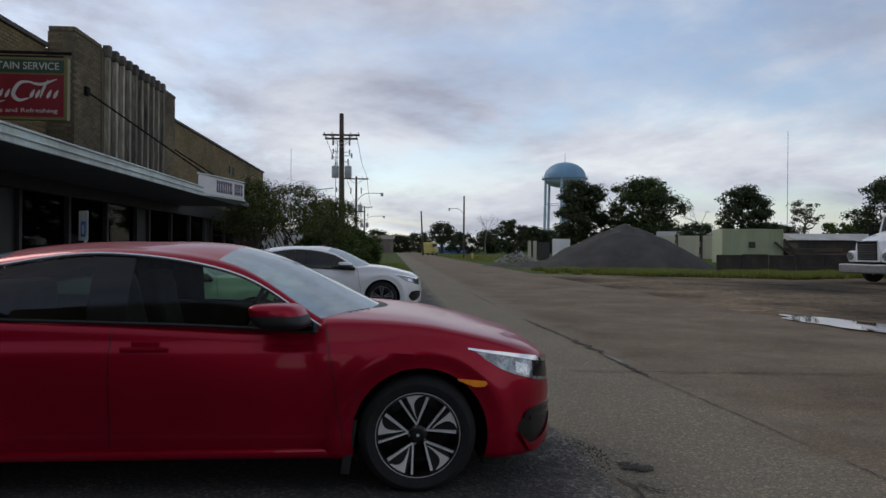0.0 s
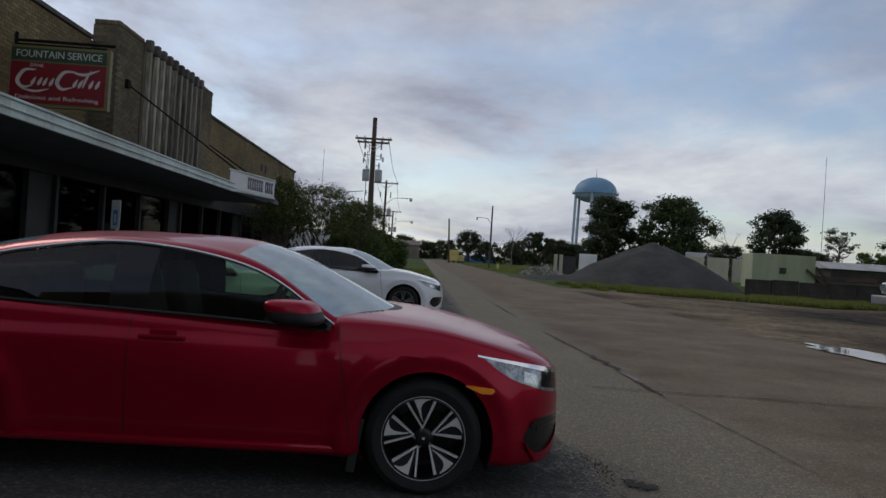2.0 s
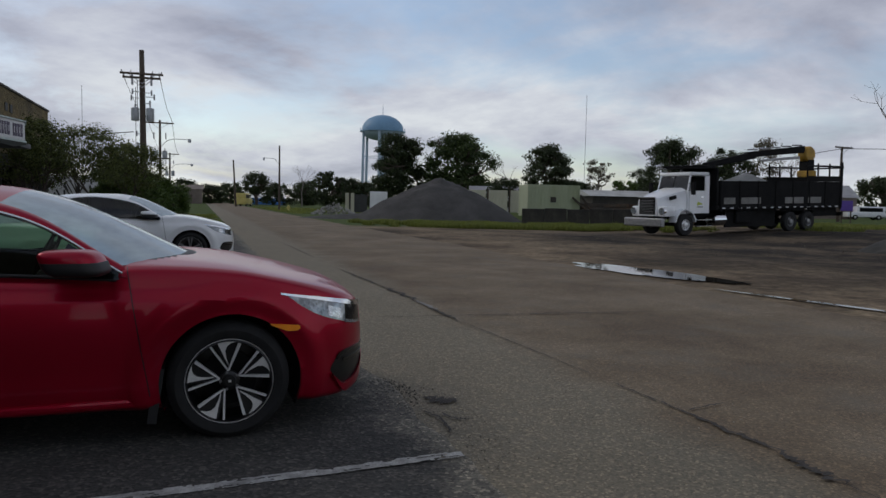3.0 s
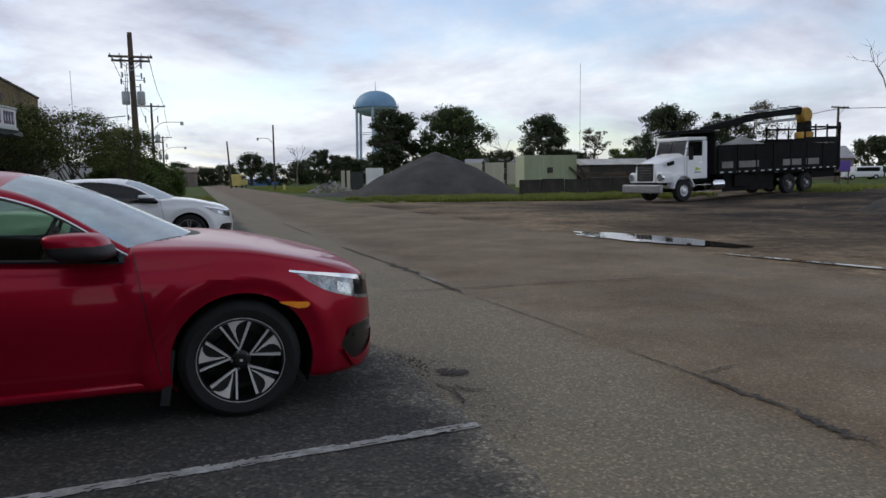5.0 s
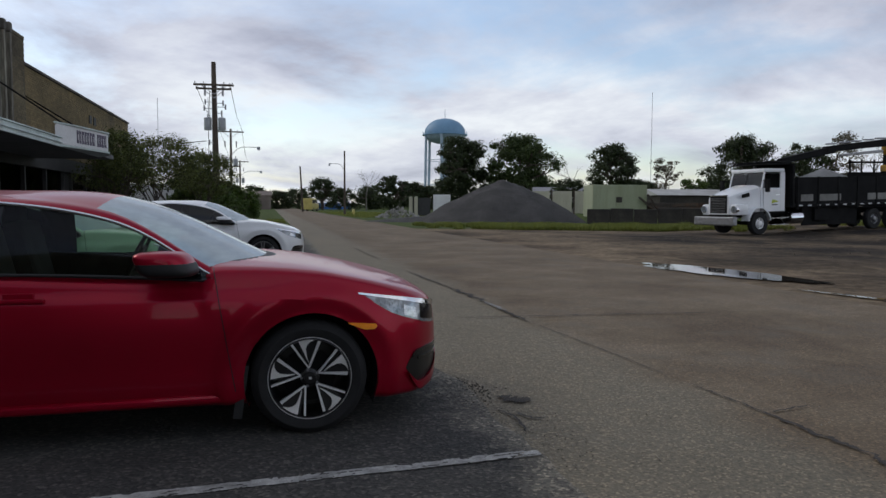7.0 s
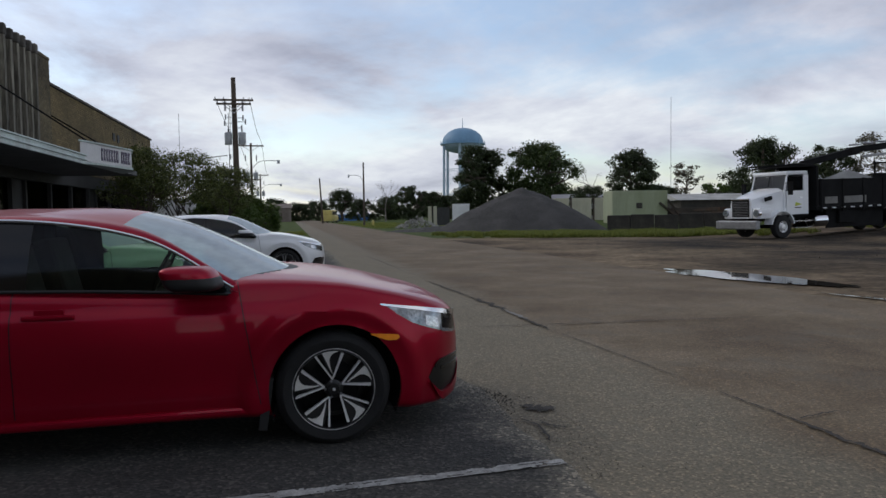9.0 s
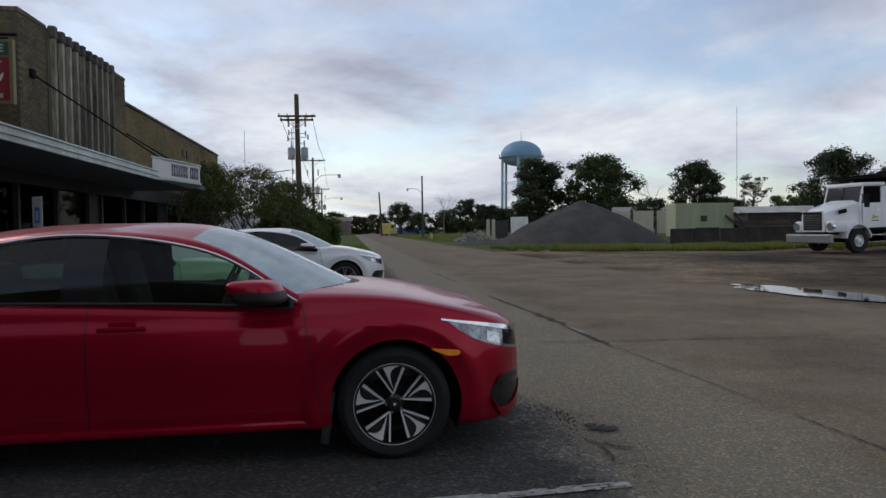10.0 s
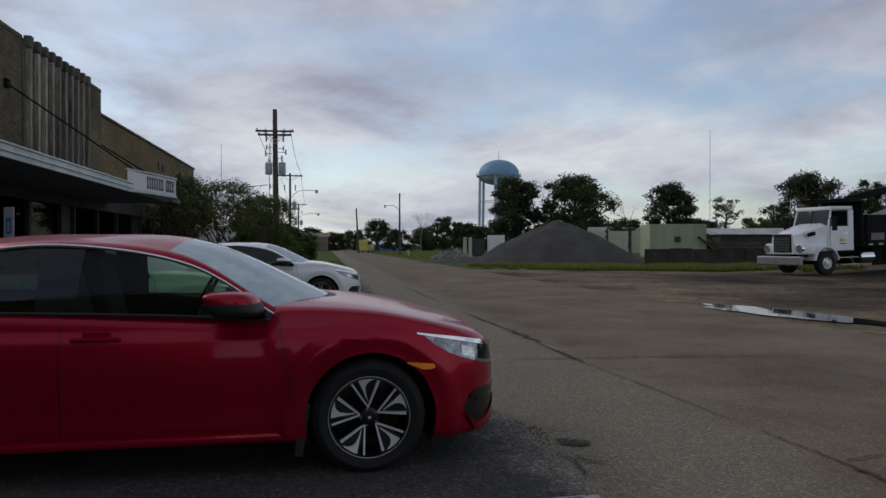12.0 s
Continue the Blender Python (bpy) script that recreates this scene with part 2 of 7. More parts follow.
def island_tone(m, amount):
    """Gives every separate piece of a joined mesh its own tone."""
    n, l = m.node_tree.nodes, m.node_tree.links
    b = n["Principled BSDF"]
    src = b.inputs["Base Color"].links[0].from_socket
    g = n.new("ShaderNodeNewGeometry")
    r = n.new("ShaderNodeValToRGB")
    r.color_ramp.elements[0].color, r.color_ramp.elements[1].color = (*(1 - amount,) * 3, 1), (*(1 + amount,) * 3, 1)
    l.new(g.outputs["Random Per Island"], r.inputs[0])
    x = n.new("ShaderNodeMix")
    x.data_type, x.blend_type = "RGBA", "MULTIPLY"
    x.inputs[0].default_value = 1.0
    l.new(src, x.inputs[6])
    l.new(r.outputs[0], x.inputs[7])
    l.new(x.outputs[2], b.inputs["Base Color"])
    return m


M["brick_field"] = island_tone(material("brick_field", (0.20, 0.152, 0.072), 0.9, 0, 0.35, 0.8, 22, 0.4, 0.01, stain=(0.105, 0.085, 0.048)), 0.2)

M["brick_old_field"] = island_tone(material("brick_old_field", (0.150, 0.122, 0.070), 0.92, 0, 0.4, 0.9, 22, 0.4, 0.01, stain=(0.060, 0.052, 0.036)), 0.2)


def leaf_material(name, c0, c1):
    m = bpy.data.materials.new(name)
    m.use_nodes = True
    n, l = m.node_tree.nodes, m.node_tree.links
    b = n["Principled BSDF"]
    g = n.new("ShaderNodeNewGeometry")
    r = n.new("ShaderNodeValToRGB")
    r.color_ramp.elements[0].color, r.color_ramp.elements[1].color = (*c0, 1), (*c1, 1)
    l.new(g.outputs["Random Per Island"], r.inputs[0])
    l.new(r.outputs[0], b.inputs["Base Color"])
    b.inputs["Roughness"].default_value = 0.6
    tl = n.new("ShaderNodeBsdfTranslucent")
    l.new(r.outputs[0], tl.inputs[0])
    mx = n.new("ShaderNodeMixShader")
    mx.inputs[0].default_value = 0.42
    l.new(b.outputs[0], mx.inputs[1])
    l.new(tl.outputs[0], mx.inputs[2])
    l.new(mx.outputs[0], n["Material Output"].inputs[0])
    return m


M["leaf_dark"] = leaf_material("leaf_dark", (0.018, 0.028, 0.010), (0.056, 0.078, 0.024))
M["leaf_mid"] = leaf_material("leaf_mid", (0.022, 0.040, 0.010), (0.075, 0.110, 0.026))
M["leaf_myrtle"] = leaf_material("leaf_myrtle", (0.034, 0.046, 0.012), (0.150, 0.175, 0.045))
M["leaf_bright"] = leaf_material("leaf_bright", (0.040, 0.075, 0.012), (0.10, 0.15, 0.025))
M["leaf_dry"] = leaf_material("leaf_dry", (0.10, 0.09, 0.06), (0.17, 0.15, 0.11))
M["grass"] = leaf_material("grass", (0.085, 0.125, 0.014), (0.26, 0.27, 0.06))


# ---- building helpers ----
def link(name, bm, mats, parent=None, label="", smooth=False, angle=40):
    me = bpy.data.meshes.new(name)
    bm.normal_update()
    bm.to_mesh(me)
    bm.free()
    for m in (mats if isinstance(mats, (list, tuple)) else [mats]):
        me.materials.append(m)
    if smooth:
        me.polygons.foreach_set("use_smooth", [True] * len(me.polygons))
        me.set_sharp_from_angle(angle=radians(angle))
    ob = new(name, me)
    if parent is not None:
        ob.parent = parent
    if label:
        ob["label"] = label
    return ob


def part(name, bm, mat, parent, label="", smooth=False, angle=40):
    return link(name, bm, mat, parent, label, smooth, angle)


def thing(name, m, label, category, group="", kind=""):
    ob = new(name)
    ob.empty_display_size = 0.2
    ob.matrix_world = m
    return tagged(ob, label, category, group, kind)


def box(bm, x0, x1, y0, y1, z0, z1, bevel=0.0, m=None):
    r = bmesh.ops.create_cube(bm, size=1)
    vs = r["verts"]
    bmesh.ops.scale(bm, vec=(x1 - x0, y1 - y0, z1 - z0), verts=vs)
    bmesh.ops.translate(bm, vec=((x0 + x1) / 2, (y0 + y1) / 2, (z0 + z1) / 2), verts=vs)
    if bevel:
        es = {e for v in vs for e in v.link_edges}
        q = bmesh.ops.bevel(bm, geom=list(es), offset=bevel, segments=2, affect="EDGES", profile=0.6)
        vs = list({v for f in q["faces"] for v in f.verts} | {v for v in vs if v.is_valid})
    if m is not None:
        bmesh.ops.transform(bm, matrix=m, verts=vs)
    return vs


def boxbm(*a, **k):
    bm = bmesh.new()
    box(bm, *a, **k)
    return bm


def rod(bm, a, b, r0, r1=None, seg=8):
    a, b = Vector(a), Vector(b)
    d = b - a
    m = Matrix.Translation((a + b) / 2) @ d.to_track_quat("Z", "Y").to_matrix().to_4x4()
    return bmesh.ops.create_cone(bm, cap_ends=True, segments=seg, radius1=r0, radius2=r0 if r1 is None else r1, depth=d.length, matrix=m)["verts"]


def rodbm(a, b, r0, r1=None, seg=8):
    bm = bmesh.new()
    rod(bm, a, b, r0, r1, seg)
    return bm


def lathe(bm, profile, seg=32, m=None):
    """Turns (radius, height) pairs round z."""
    rings = []
    for r, z in profile:
        rings.append([bm.verts.new((r * math.cos(2 * math.pi * i / seg), r * math.sin(2 * math.pi * i / seg), z)) for i in range(seg)])
    for a, b in zip(rings, rings[1:]):
        for i in range(seg):
            bm.faces.new((a[i], a[(i + 1) % seg], b[(i + 1) % seg], b[i]))
    vs = [v for r in rings for v in r]
    if m is not None:
        bmesh.ops.transform(bm, matrix=m, verts=vs)
    return vs


def curve_points(keys, n):
    """A smooth line through the key points (tuples of any length), n points."""
    k = np.array(keys, float)
    k = np.vstack([2 * k[0] - k[1], k, 2 * k[-1] - k[-2]])
    out = []
    for s in np.linspace(0, len(keys) - 1, n):
        i = min(int(s), len(keys) - 2)
        u = s - i
        p0, p1, p2, p3 = k[i:i + 4]
        out.append(0.5 * (2 * p1 + (p2 - p0) * u + (2 * p0 - 5 * p1 + 4 * p2 - p3) * u * u + (3 * p1 - p0 - 3 * p2 + p3) * u ** 3))
    return np.array(out)


def smooth_at(keys):
    """A smooth function of x through (x, value) pairs that does not overshoot."""
    xs = np.array([k[0] for k in keys], float)
    ys = np.array([k[1] for k in keys], float)
    d = np.diff(ys) / np.diff(xs)
    t = np.zeros(len(xs))
    t[0], t[-1] = d[0], d[-1]
    for i in range(1, len(xs) - 1):
        t[i] = 0 if d[i - 1] * d[i] <= 0 else 2 * d[i - 1] * d[i] / (d[i - 1] + d[i])

    def f(x):
        x = min(max(x, xs[0]), xs[-1])
        i = min(int(np.searchsorted(xs, x, side="right")) - 1, len(xs) - 2)
        h = xs[i + 1] - xs[i]
        u = (x - xs[i]) / h
        return float((2 * u ** 3 - 3 * u * u + 1) * ys[i] + (u ** 3 - 2 * u * u + u) * h * t[i]
                     + (3 * u * u - 2 * u ** 3) * ys[i + 1] + (u ** 3 - u * u) * h * t[i + 1])
    return f


# ---- ground ----
ROAD_L, ROAD_R = 0.92, 7.45
CANOPY_X, WALL_X = -5.7, -8.2


def rise(x, y):
    """The yard lies a little higher than the road."""
    u = min(max((x - 22) / 9, 0), 1)
    return 0.30 * u * u * (3 - 2 * u)


def ground_material():
    m = bpy.data.materials.new("ground_soil")
    m.use_nodes = True
    n, l = m.node_tree.nodes, m.node_tree.links
    b = n["Principled BSDF"]
    g = n.new("ShaderNodeNewGeometry")
    sep = n.new("ShaderNodeSeparateXYZ")
    l.new(g.outputs["Position"], sep.inputs[0])

    def nz(sc, det=6, rg=0.6, stretch=None):
        t = n.new("ShaderNodeTexNoise")
        t.inputs["Scale"].default_value, t.inputs["Detail"].default_value, t.inputs["Roughness"].default_value = sc, det, rg
        v = g.outputs["Position"]
        if stretch:
            mp = n.new("ShaderNodeMapping")
            mp.inputs["Scale"].default_value = stretch
            l.new(v, mp.inputs[0])
            v = mp.outputs[0]
        l.new(v, t.inputs["Vector"])
        return t.outputs[0]

    def ramp(v, *stops):
        r = n.new("ShaderNodeValToRGB")
        while len(r.color_ramp.elements) < len(stops):
            r.color_ramp.elements.new(0.5)
        for e, (p, c) in zip(r.color_ramp.elements, stops):
            e.position, e.color = p, (*c, 1)
        l.new(v, r.inputs[0])
        return r.outputs[0]

    def mix(f, a, c, kind="MIX"):
        x = n.new("ShaderNodeMix")
        x.data_type, x.blend_type = "RGBA", kind
        for i, v in ((0, f), (6, a), (7, c)):
            if isinstance(v, (float, int)):
                x.inputs[i].default_value = v
            elif isinstance(v, tuple):
                x.inputs[i].default_value = (*v, 1)
            else:
                l.new(v, x.inputs[i])
        return x.outputs[2]

    def edge(axis_out, at, width, wob):
        """0 before, 1 past a wavering line across one axis."""
        a = n.new("ShaderNodeMath")
        a.operation = "MULTIPLY_ADD"
        l.new(nz(0.35, 5, 0.65), a.inputs[0])
        a.inputs[1].default_value = wob
        l.new(axis_out, a.inputs[2])
        r = n.new("ShaderNodeMapRange")
        r.inputs["From Min"].default_value, r.inputs["From Max"].default_value = at + wob * 0.5 - width, at + wob * 0.5 + width
        l.new(a.outputs[0], r.inputs["Value"])
        return r.outputs[0]

    # dirt with wet dark patches and pale dry patches, drawn out along the road
    dirt = ramp(nz(0.24, 8, 0.64, (0.9, 1.0, 1)), (0.36, (0.060, 0.047, 0.033)), (0.47, (0.140, 0.106, 0.072)), (0.60, (0.26, 0.202, 0.136)))
    fine = ramp(nz(9, 6, 0.7), (0.3, (0.7, 0.7, 0.7)), (0.7, (1.25, 1.25, 1.25)))
    dirt = mix(1.0, dirt, fine, "MULTIPLY")
    dark = ramp(nz(0.30, 8, 0.64, (1.0, 0.9, 1)), (0.40, (0.026, 0.022, 0.018)), (0.50, (0.056, 0.045, 0.034)), (0.62, (0.130, 0.100, 0.068)))
    grass = ramp(nz(2.2, 8, 0.7), (0.3, (0.030, 0.050, 0.012)), (0.55, (0.075, 0.105, 0.026)), (0.75, (0.16, 0.14, 0.075)))
    wet = n.new("ShaderNodeMath")
    wet.operation = "MULTIPLY"
    l.new(edge(sep.outputs[0], 12.5, 2.5, 5.0), wet.inputs[0])
    inv = n.new("ShaderNodeMath")
    inv.operation = "SUBTRACT"
    inv.inputs[0].default_value = 1.0
    l.new(edge(sep.outputs[1], 31.0, 3.0, 8.0), inv.inputs[1])
    l.new(inv.outputs[0], wet.inputs[1])
    grit = ramp(nz(3.2, 8, 0.75), (0.36, (0.55, 0.55, 0.55)), (0.62, (1.35, 1.32, 1.28)))
    col = mix(1.0, mix(wet.outputs[0], dirt, mix(1.0, dark, fine, "MULTIPLY")), grit, "MULTIPLY")
    far = edge(sep.outputs[1], 37.5, 1.5, 4.0)
    col = mix(far, col, grass)
    l.new(col, b.inputs["Base Color"])
    b.inputs["Roughness"].default_value = 0.95
    b.inputs["Specular IOR Level"].default_value = 0.12
    bp = n.new("ShaderNodeBump")
    bp.inputs["Strength"].default_value, bp.inputs["Distance"].default_value = 0.6, 0.05
    l.new(nz(5, 8, 0.7), bp.inputs["Height"])
    l.new(bp.outputs[0], b.inputs["Normal"])
    return m


def paving_material(name, stops, pebble, pebble_scale, patch, rough=0.9, gutter=None, edge_dust=None):
    """Worn paving with exposed stones: a fine voronoi of chips over broad tone changes and stains."""
    m = bpy.data.materials.new(name)
    m.use_nodes = True
    n, l = m.node_tree.nodes, m.node_tree.links
    b = n["Principled BSDF"]
    g = n.new("ShaderNodeNewGeometry")

    def nz(sc, det=6, rg=0.6):
        t = n.new("ShaderNodeTexNoise")
        t.inputs["Scale"].default_value, t.inputs["Detail"].default_value, t.inputs["Roughness"].default_value = sc, det, rg
        l.new(g.outputs["Position"], t.inputs["Vector"])
        return t.outputs[0]

    def ramp(v, *st):
        r = n.new("ShaderNodeValToRGB")
        while len(r.color_ramp.elements) < len(st):
            r.color_ramp.elements.new(0.5)
        for e, (p, c) in zip(r.color_ramp.elements, st):
            e.position, e.color = p, (*c, 1)
        l.new(v, r.inputs[0])
        return r.outputs[0]

    def mix(f, a, c, kind="MIX"):
        x = n.new("ShaderNodeMix")
        x.data_type, x.blend_type = "RGBA", kind
        for i, v in ((0, f), (6, a), (7, c)):
            if isinstance(v, (float, int)):
                x.inputs[i].default_value = v
            elif isinstance(v, tuple):
                x.inputs[i].default_value = (*v, 1)
            else:
                l.new(v, x.inputs[i])
        return x.outputs[2]

    base = ramp(nz(0.55, 9, 0.68), *stops)
    vo = n.new("ShaderNodeTexVoronoi")
    vo.inputs["Scale"].default_value = pebble_scale
    l.new(g.outputs["Position"], vo.inputs["Vector"])
    hue = n.new("ShaderNodeSeparateColor")
    l.new(vo.outputs["Color"], hue.inputs[0])
    chips = ramp(hue.outputs[0], (0.0, pebble[0]), (0.45, pebble[1]), (0.80, pebble[2]), (0.97, pebble[3]))
    col = mix(0.62, base, chips, "MULTIPLY")
    pits = ramp(nz(55, 3, 0.7), (0.30, (0.55, 0.55, 0.55)), (0.48, (1, 1, 1)))
    col = mix(0.8, col, pits, "MULTIPLY")
    col = mix(ramp(nz(0.9, 9, 0.72), (0.52, (0, 0, 0)), (0.72, (0.75, 0.75, 0.75))), col, patch)
    if edge_dust:
        # sand and broken stone spread in from the road
        sep = n.new("ShaderNodeSeparateXYZ")
        l.new(g.outputs["Position"], sep.inputs[0])
        wob = n.new("ShaderNodeMath")
        wob.operation = "MULTIPLY_ADD"
        l.new(nz(2.2, 9, 0.75), wob.inputs[0])
        wob.inputs[1].default_value = 1.5
        l.new(sep.outputs[0], wob.inputs[2])
        rg = n.new("ShaderNodeMapRange")
        rg.inputs["From Min"].default_value, rg.inputs["From Max"].default_value = 1.36, 1.82
        rg.inputs["To Min"].default_value, rg.inputs["To Max"].default_value = 0.0, 0.95
        l.new(wob.outputs[0], rg.inputs["Value"])
        col = mix(rg.outputs[0], col, mix(0.7, mix(1.0, pits, edge_dust, "MULTIPLY"), chips, "MULTIPLY"))
    if gutter:
        # older, greyer concrete between the joint and the lot
        sep = n.new("ShaderNodeSeparateXYZ")
        l.new(g.outputs["Position"], sep.inputs[0])
        wob = n.new("ShaderNodeMath")
        wob.operation = "MULTIPLY_ADD"
        l.new(nz(1.3, 7, 0.7), wob.inputs[0])
        wob.inputs[1].default_value = 1.1
        l.new(sep.outputs[0], wob.inputs[2])
        rg = n.new("ShaderNodeMapRange")
        rg.inputs["From Min"].default_value, rg.inputs["From Max"].default_value = 2.75, 3.25
        rg.inputs["To Min"].default_value, rg.inputs["To Max"].default_value = 0.7, 0.0
        l.new(wob.outputs[0], rg.inputs["Value"])
        col = mix(rg.outputs[0], col, mix(0.7, mix(1.0, pits, gutter, "MULTIPLY"), chips, "MULTIPLY"))
    l.new(col, b.inputs["Base Color"])
    b.inputs["Roughness"].default_value = rough
    b.inputs["Specular IOR Level"].default_value = 0.3
    bp = n.new("ShaderNodeBump")
    bp.inputs["Strength"].default_value, bp.inputs["Distance"].default_value = 0.5, 0.006
    l.new(vo.outputs["Distance"], bp.inputs["Height"])
    bp2 = n.new("ShaderNodeBump")
    bp2.inputs["Strength"].default_value, bp2.inputs["Distance"].default_value = 0.5, 0.02
    l.new(nz(14, 6, 0.7), bp2.inputs["Height"])
    l.new(bp.outputs[0], bp2.inputs["Normal"])
    l.new(bp2.outputs[0], b.inputs["Normal"])
    return m


M["soil"] = ground_material()
M["road"] = paving_material("road_aggregate", ((0.38, (0.138, 0.106, 0.074)), (0.50, (0.182, 0.144, 0.101)), (0.62, (0.226, 0.187, 0.138))),
                            ((0.60, 0.56, 0.50), (0.88, 0.84, 0.77), (1.12, 1.03, 0.90), (1.9, 1.70, 1.42)), 72, (0.16, 0.142, 0.115), gutter=(0.228, 0.216, 0.174))
M["lot"] = paving_material("lot_asphalt", ((0.32, (0.044, 0.044, 0.042)), (0.52, (0.066, 0.064, 0.060)), (0.72, (0.105, 0.101, 0.092))),
                           ((0.35, 0.35, 0.35), (0.85, 0.85, 0.84), (1.2, 1.17, 1.10), (2.6, 2.45, 2.2)), 60, (0.052, 0.050, 0.046), edge_dust=(0.225, 0.207, 0.170))


def sheet(name, xs, ys, zf, mat, label, category, thick=0.0):
    bm = bmesh.new()
    grid = [[bm.verts.new((x, y, zf(x, y))) for x in xs] for y in ys]
    for j in range(len(ys) - 1):
        for i in range(len(xs) - 1):
            bm.faces.new((grid[j][i], grid[j][i + 1], grid[j + 1][i + 1], grid[j + 1][i]))
    if thick:
        rim = [e for e in bm.edges if e.is_boundary]
        r = bmesh.ops.extrude_edge_only(bm, edges=rim)
        bmesh.ops.translate(bm, vec=(0, 0, -thick), verts=[v for v in r["geom"] if isinstance(v, bmesh.types.BMVert)])
    return tagged(link(name, bm, mat, smooth=True), label, category, kind="structure")


def lumps(x, y):
    if x < 9:
        return -0.012
    k = min((x - 9) / 3, 1) * (1 if y < 120 else 0)
    return rise(x, y) - 0.012 + k * 0.07 * noise.noise(Vector((x * 0.35, y * 0.35, 0)))


gx = [-900, -300, -120, -60, -30, -12] + list(np.linspace(-9, 9, 10)) + list(np.linspace(9.6, 60, 90)) + [70, 90, 130, 250, 500, 900]
gy = [-900, -300, -100, -40] + list(np.linspace(-20, 80, 140)) + [90, 110, 140, 180, 260, 500, 1500]
sheet("ground", gx, gy, lumps, M["soil"], "bare brown dirt with wet tracks and grass verges", "ground")

# road: joints are left as grooves between the slabs


def road_edge(y, side):
    return (ROAD_L if side < 0 else ROAD_R) + 0.10 * noise.noise(Vector((y * 0.5, side * 9, 1))) + 0.05 * noise.noise(Vector((y * 2.3, side * 5, 4)))


bm = bmesh.new()
prev = None
for y in np.concatenate([np.linspace(-60, -5, 30), np.linspace(-4.8, 45, 250), np.linspace(46, 420, 90)]):
    x0, x1 = road_edge(y, -1), road_edge(y, 1)
    row = [bm.verts.new((x0 + (x1 - x0) * k / 12, y, 0.006 * noise.noise(Vector((k, y * 0.6, 2))))) for k in range(13)]
    row = [bm.verts.new((x0 - 0.01, y, -0.05))] + row + [bm.verts.new((x1 + 0.05, y, -0.06))]
    if prev:
        for a, b, c, d in zip(prev, prev[1:], row[1:], row):
            bm.faces.new((a, b, c, d))
    prev = row
tagged(link("road", bm, M["road"], smooth=True), "worn exposed-aggregate concrete road with cracked joints", "road", kind="structure")

bm = bmesh.new()
prev = None
for y in np.linspace(-40, 29, 380):
    x1 = 0.95 + 0.14 * noise.noise(Vector((y * 0.8, 3, 1))) + 0.07 * noise.noise(Vector((y * 3.1, 5, 4)))
    row = [bm.verts.new((-5.25 + (x1 + 5.25) * k / 6, y, 0.010 - (0.006 if k == 6 else 0))) for k in range(7)]
    if prev:
        for a, b, c, d in zip(prev, prev[1:], row[1:], row):
            bm.faces.new((a, b, c, d))
    prev = row
tagged(link("parking_lot", bm, M["lot"], smooth=True), "dark worn asphalt parking strip beside the road", "pavement", kind="structure")
tagged(link("sidewalk", boxbm(WALL_X - 0.1, -5.2, -40, 44, -0.05, 0.13, bevel=0.02), M["concrete"]),
       "raised grey concrete sidewalk under the canopy", "sidewalk", kind="structure")


def ribbon(bm, pts, width, z, seed=0, jag=0.5):
    """A flat strip of uneven width along points on the ground."""
    p = curve_points(pts, 14 * len(pts))
    prev = None
    for i, (x, y) in enumerate(p):
        d = Vector((*(p[min(i + 1, len(p) - 1)] - p[max(i - 1, 0)]), 0)).normalized()
        nrm = Vector((-d.y, d.x, 0))
        o = 1.2 * jag * width * noise.noise(Vector((i * 0.23, seed, 0.3)))
        w = width * (0.5 + jag * noise.noise(Vector((i * 0.7, seed, 7))))
        w *= 1 if jag < 0.3 else min(1, 4 * i / len(p) + 0.15, 4 * (len(p) - 1 - i) / len(p) + 0.15)
        q = Vector((x, y, z)) + nrm * o
        row = (bm.verts.new(q + nrm * w), bm.verts.new(q - nrm * w))
        if prev:
            bm.faces.new((prev[0], prev[1], row[1], row[0]))
        prev = row


def stripe(name, pts, width, z, mat, label, category, seed=0, jag=0.5):
    bm = bmesh.new()
    ribbon(bm, pts, width, z, seed, jag)
    return tagged(link(name, bm, mat), label, category, kind="structure")


for k, (pts, wd, lab) in enumerate((
        ([(2.2, 13.4), (2.30, 11.6), (2.36, 10.6)], 0.040, "thin dark joint along the road"),
        ([(2.36, 10.6), (2.40, 9.6), (2.40, 8.9)], 0.075, "broken dark joint along the road"),
        ([(2.40, 8.9), (2.40, 8.1), (2.42, 7.25)], 0.045, "thin dark joint along the road"),
        ([(2.42, 7.25), (2.5, 6), (2.57, 4.7)], 0.011, "hairline crack along the road"),
        ([(2.58, 4.5), (2.62, 3.9), (2.63, 3.6)], 0.014, "hairline crack along the road"),
        ([(2.63, 3.75), (2.64, 3.3), (2.66, 2.95)], 0.036, "dark broken joint along the road"),
        ([(2.66, 2.98), (2.62, 2.7), (2.61, 2.5)], 0.055, "crumbled dark joint along the road"),
        ([(2.61, 2.5), (2.62, 1.6), (2.6, 0.4)], 0.018, "thin dark joint along the road"),
        ([(2.64, 3.72), (2.85, 3.77), (3.05, 3.80)], 0.015, "short dark crack branching across the road"),
        ([(1.5, 7.74), (2.4, 7.64), (3.84, 7.52), (5.4, 7.38)], 0.026, "thin transverse joint across the road"),
        ([(2.0, 22), (2.1, 19), (2.15, 16)], 0.035, "dark joint along the road"))):
    stripe("road_crack", pts, wd, 0.0115 + 0.0002 * k, M["tar"], lab, "crack", 1 + k, 0.9)
stripe("road_patch", [(2.40, 8.9), (2.42, 8.5), (2.42, 8.1)], 0.06, 0.0145, M["concrete"], "pale mud patch on the road joint", "mud patch", 7)
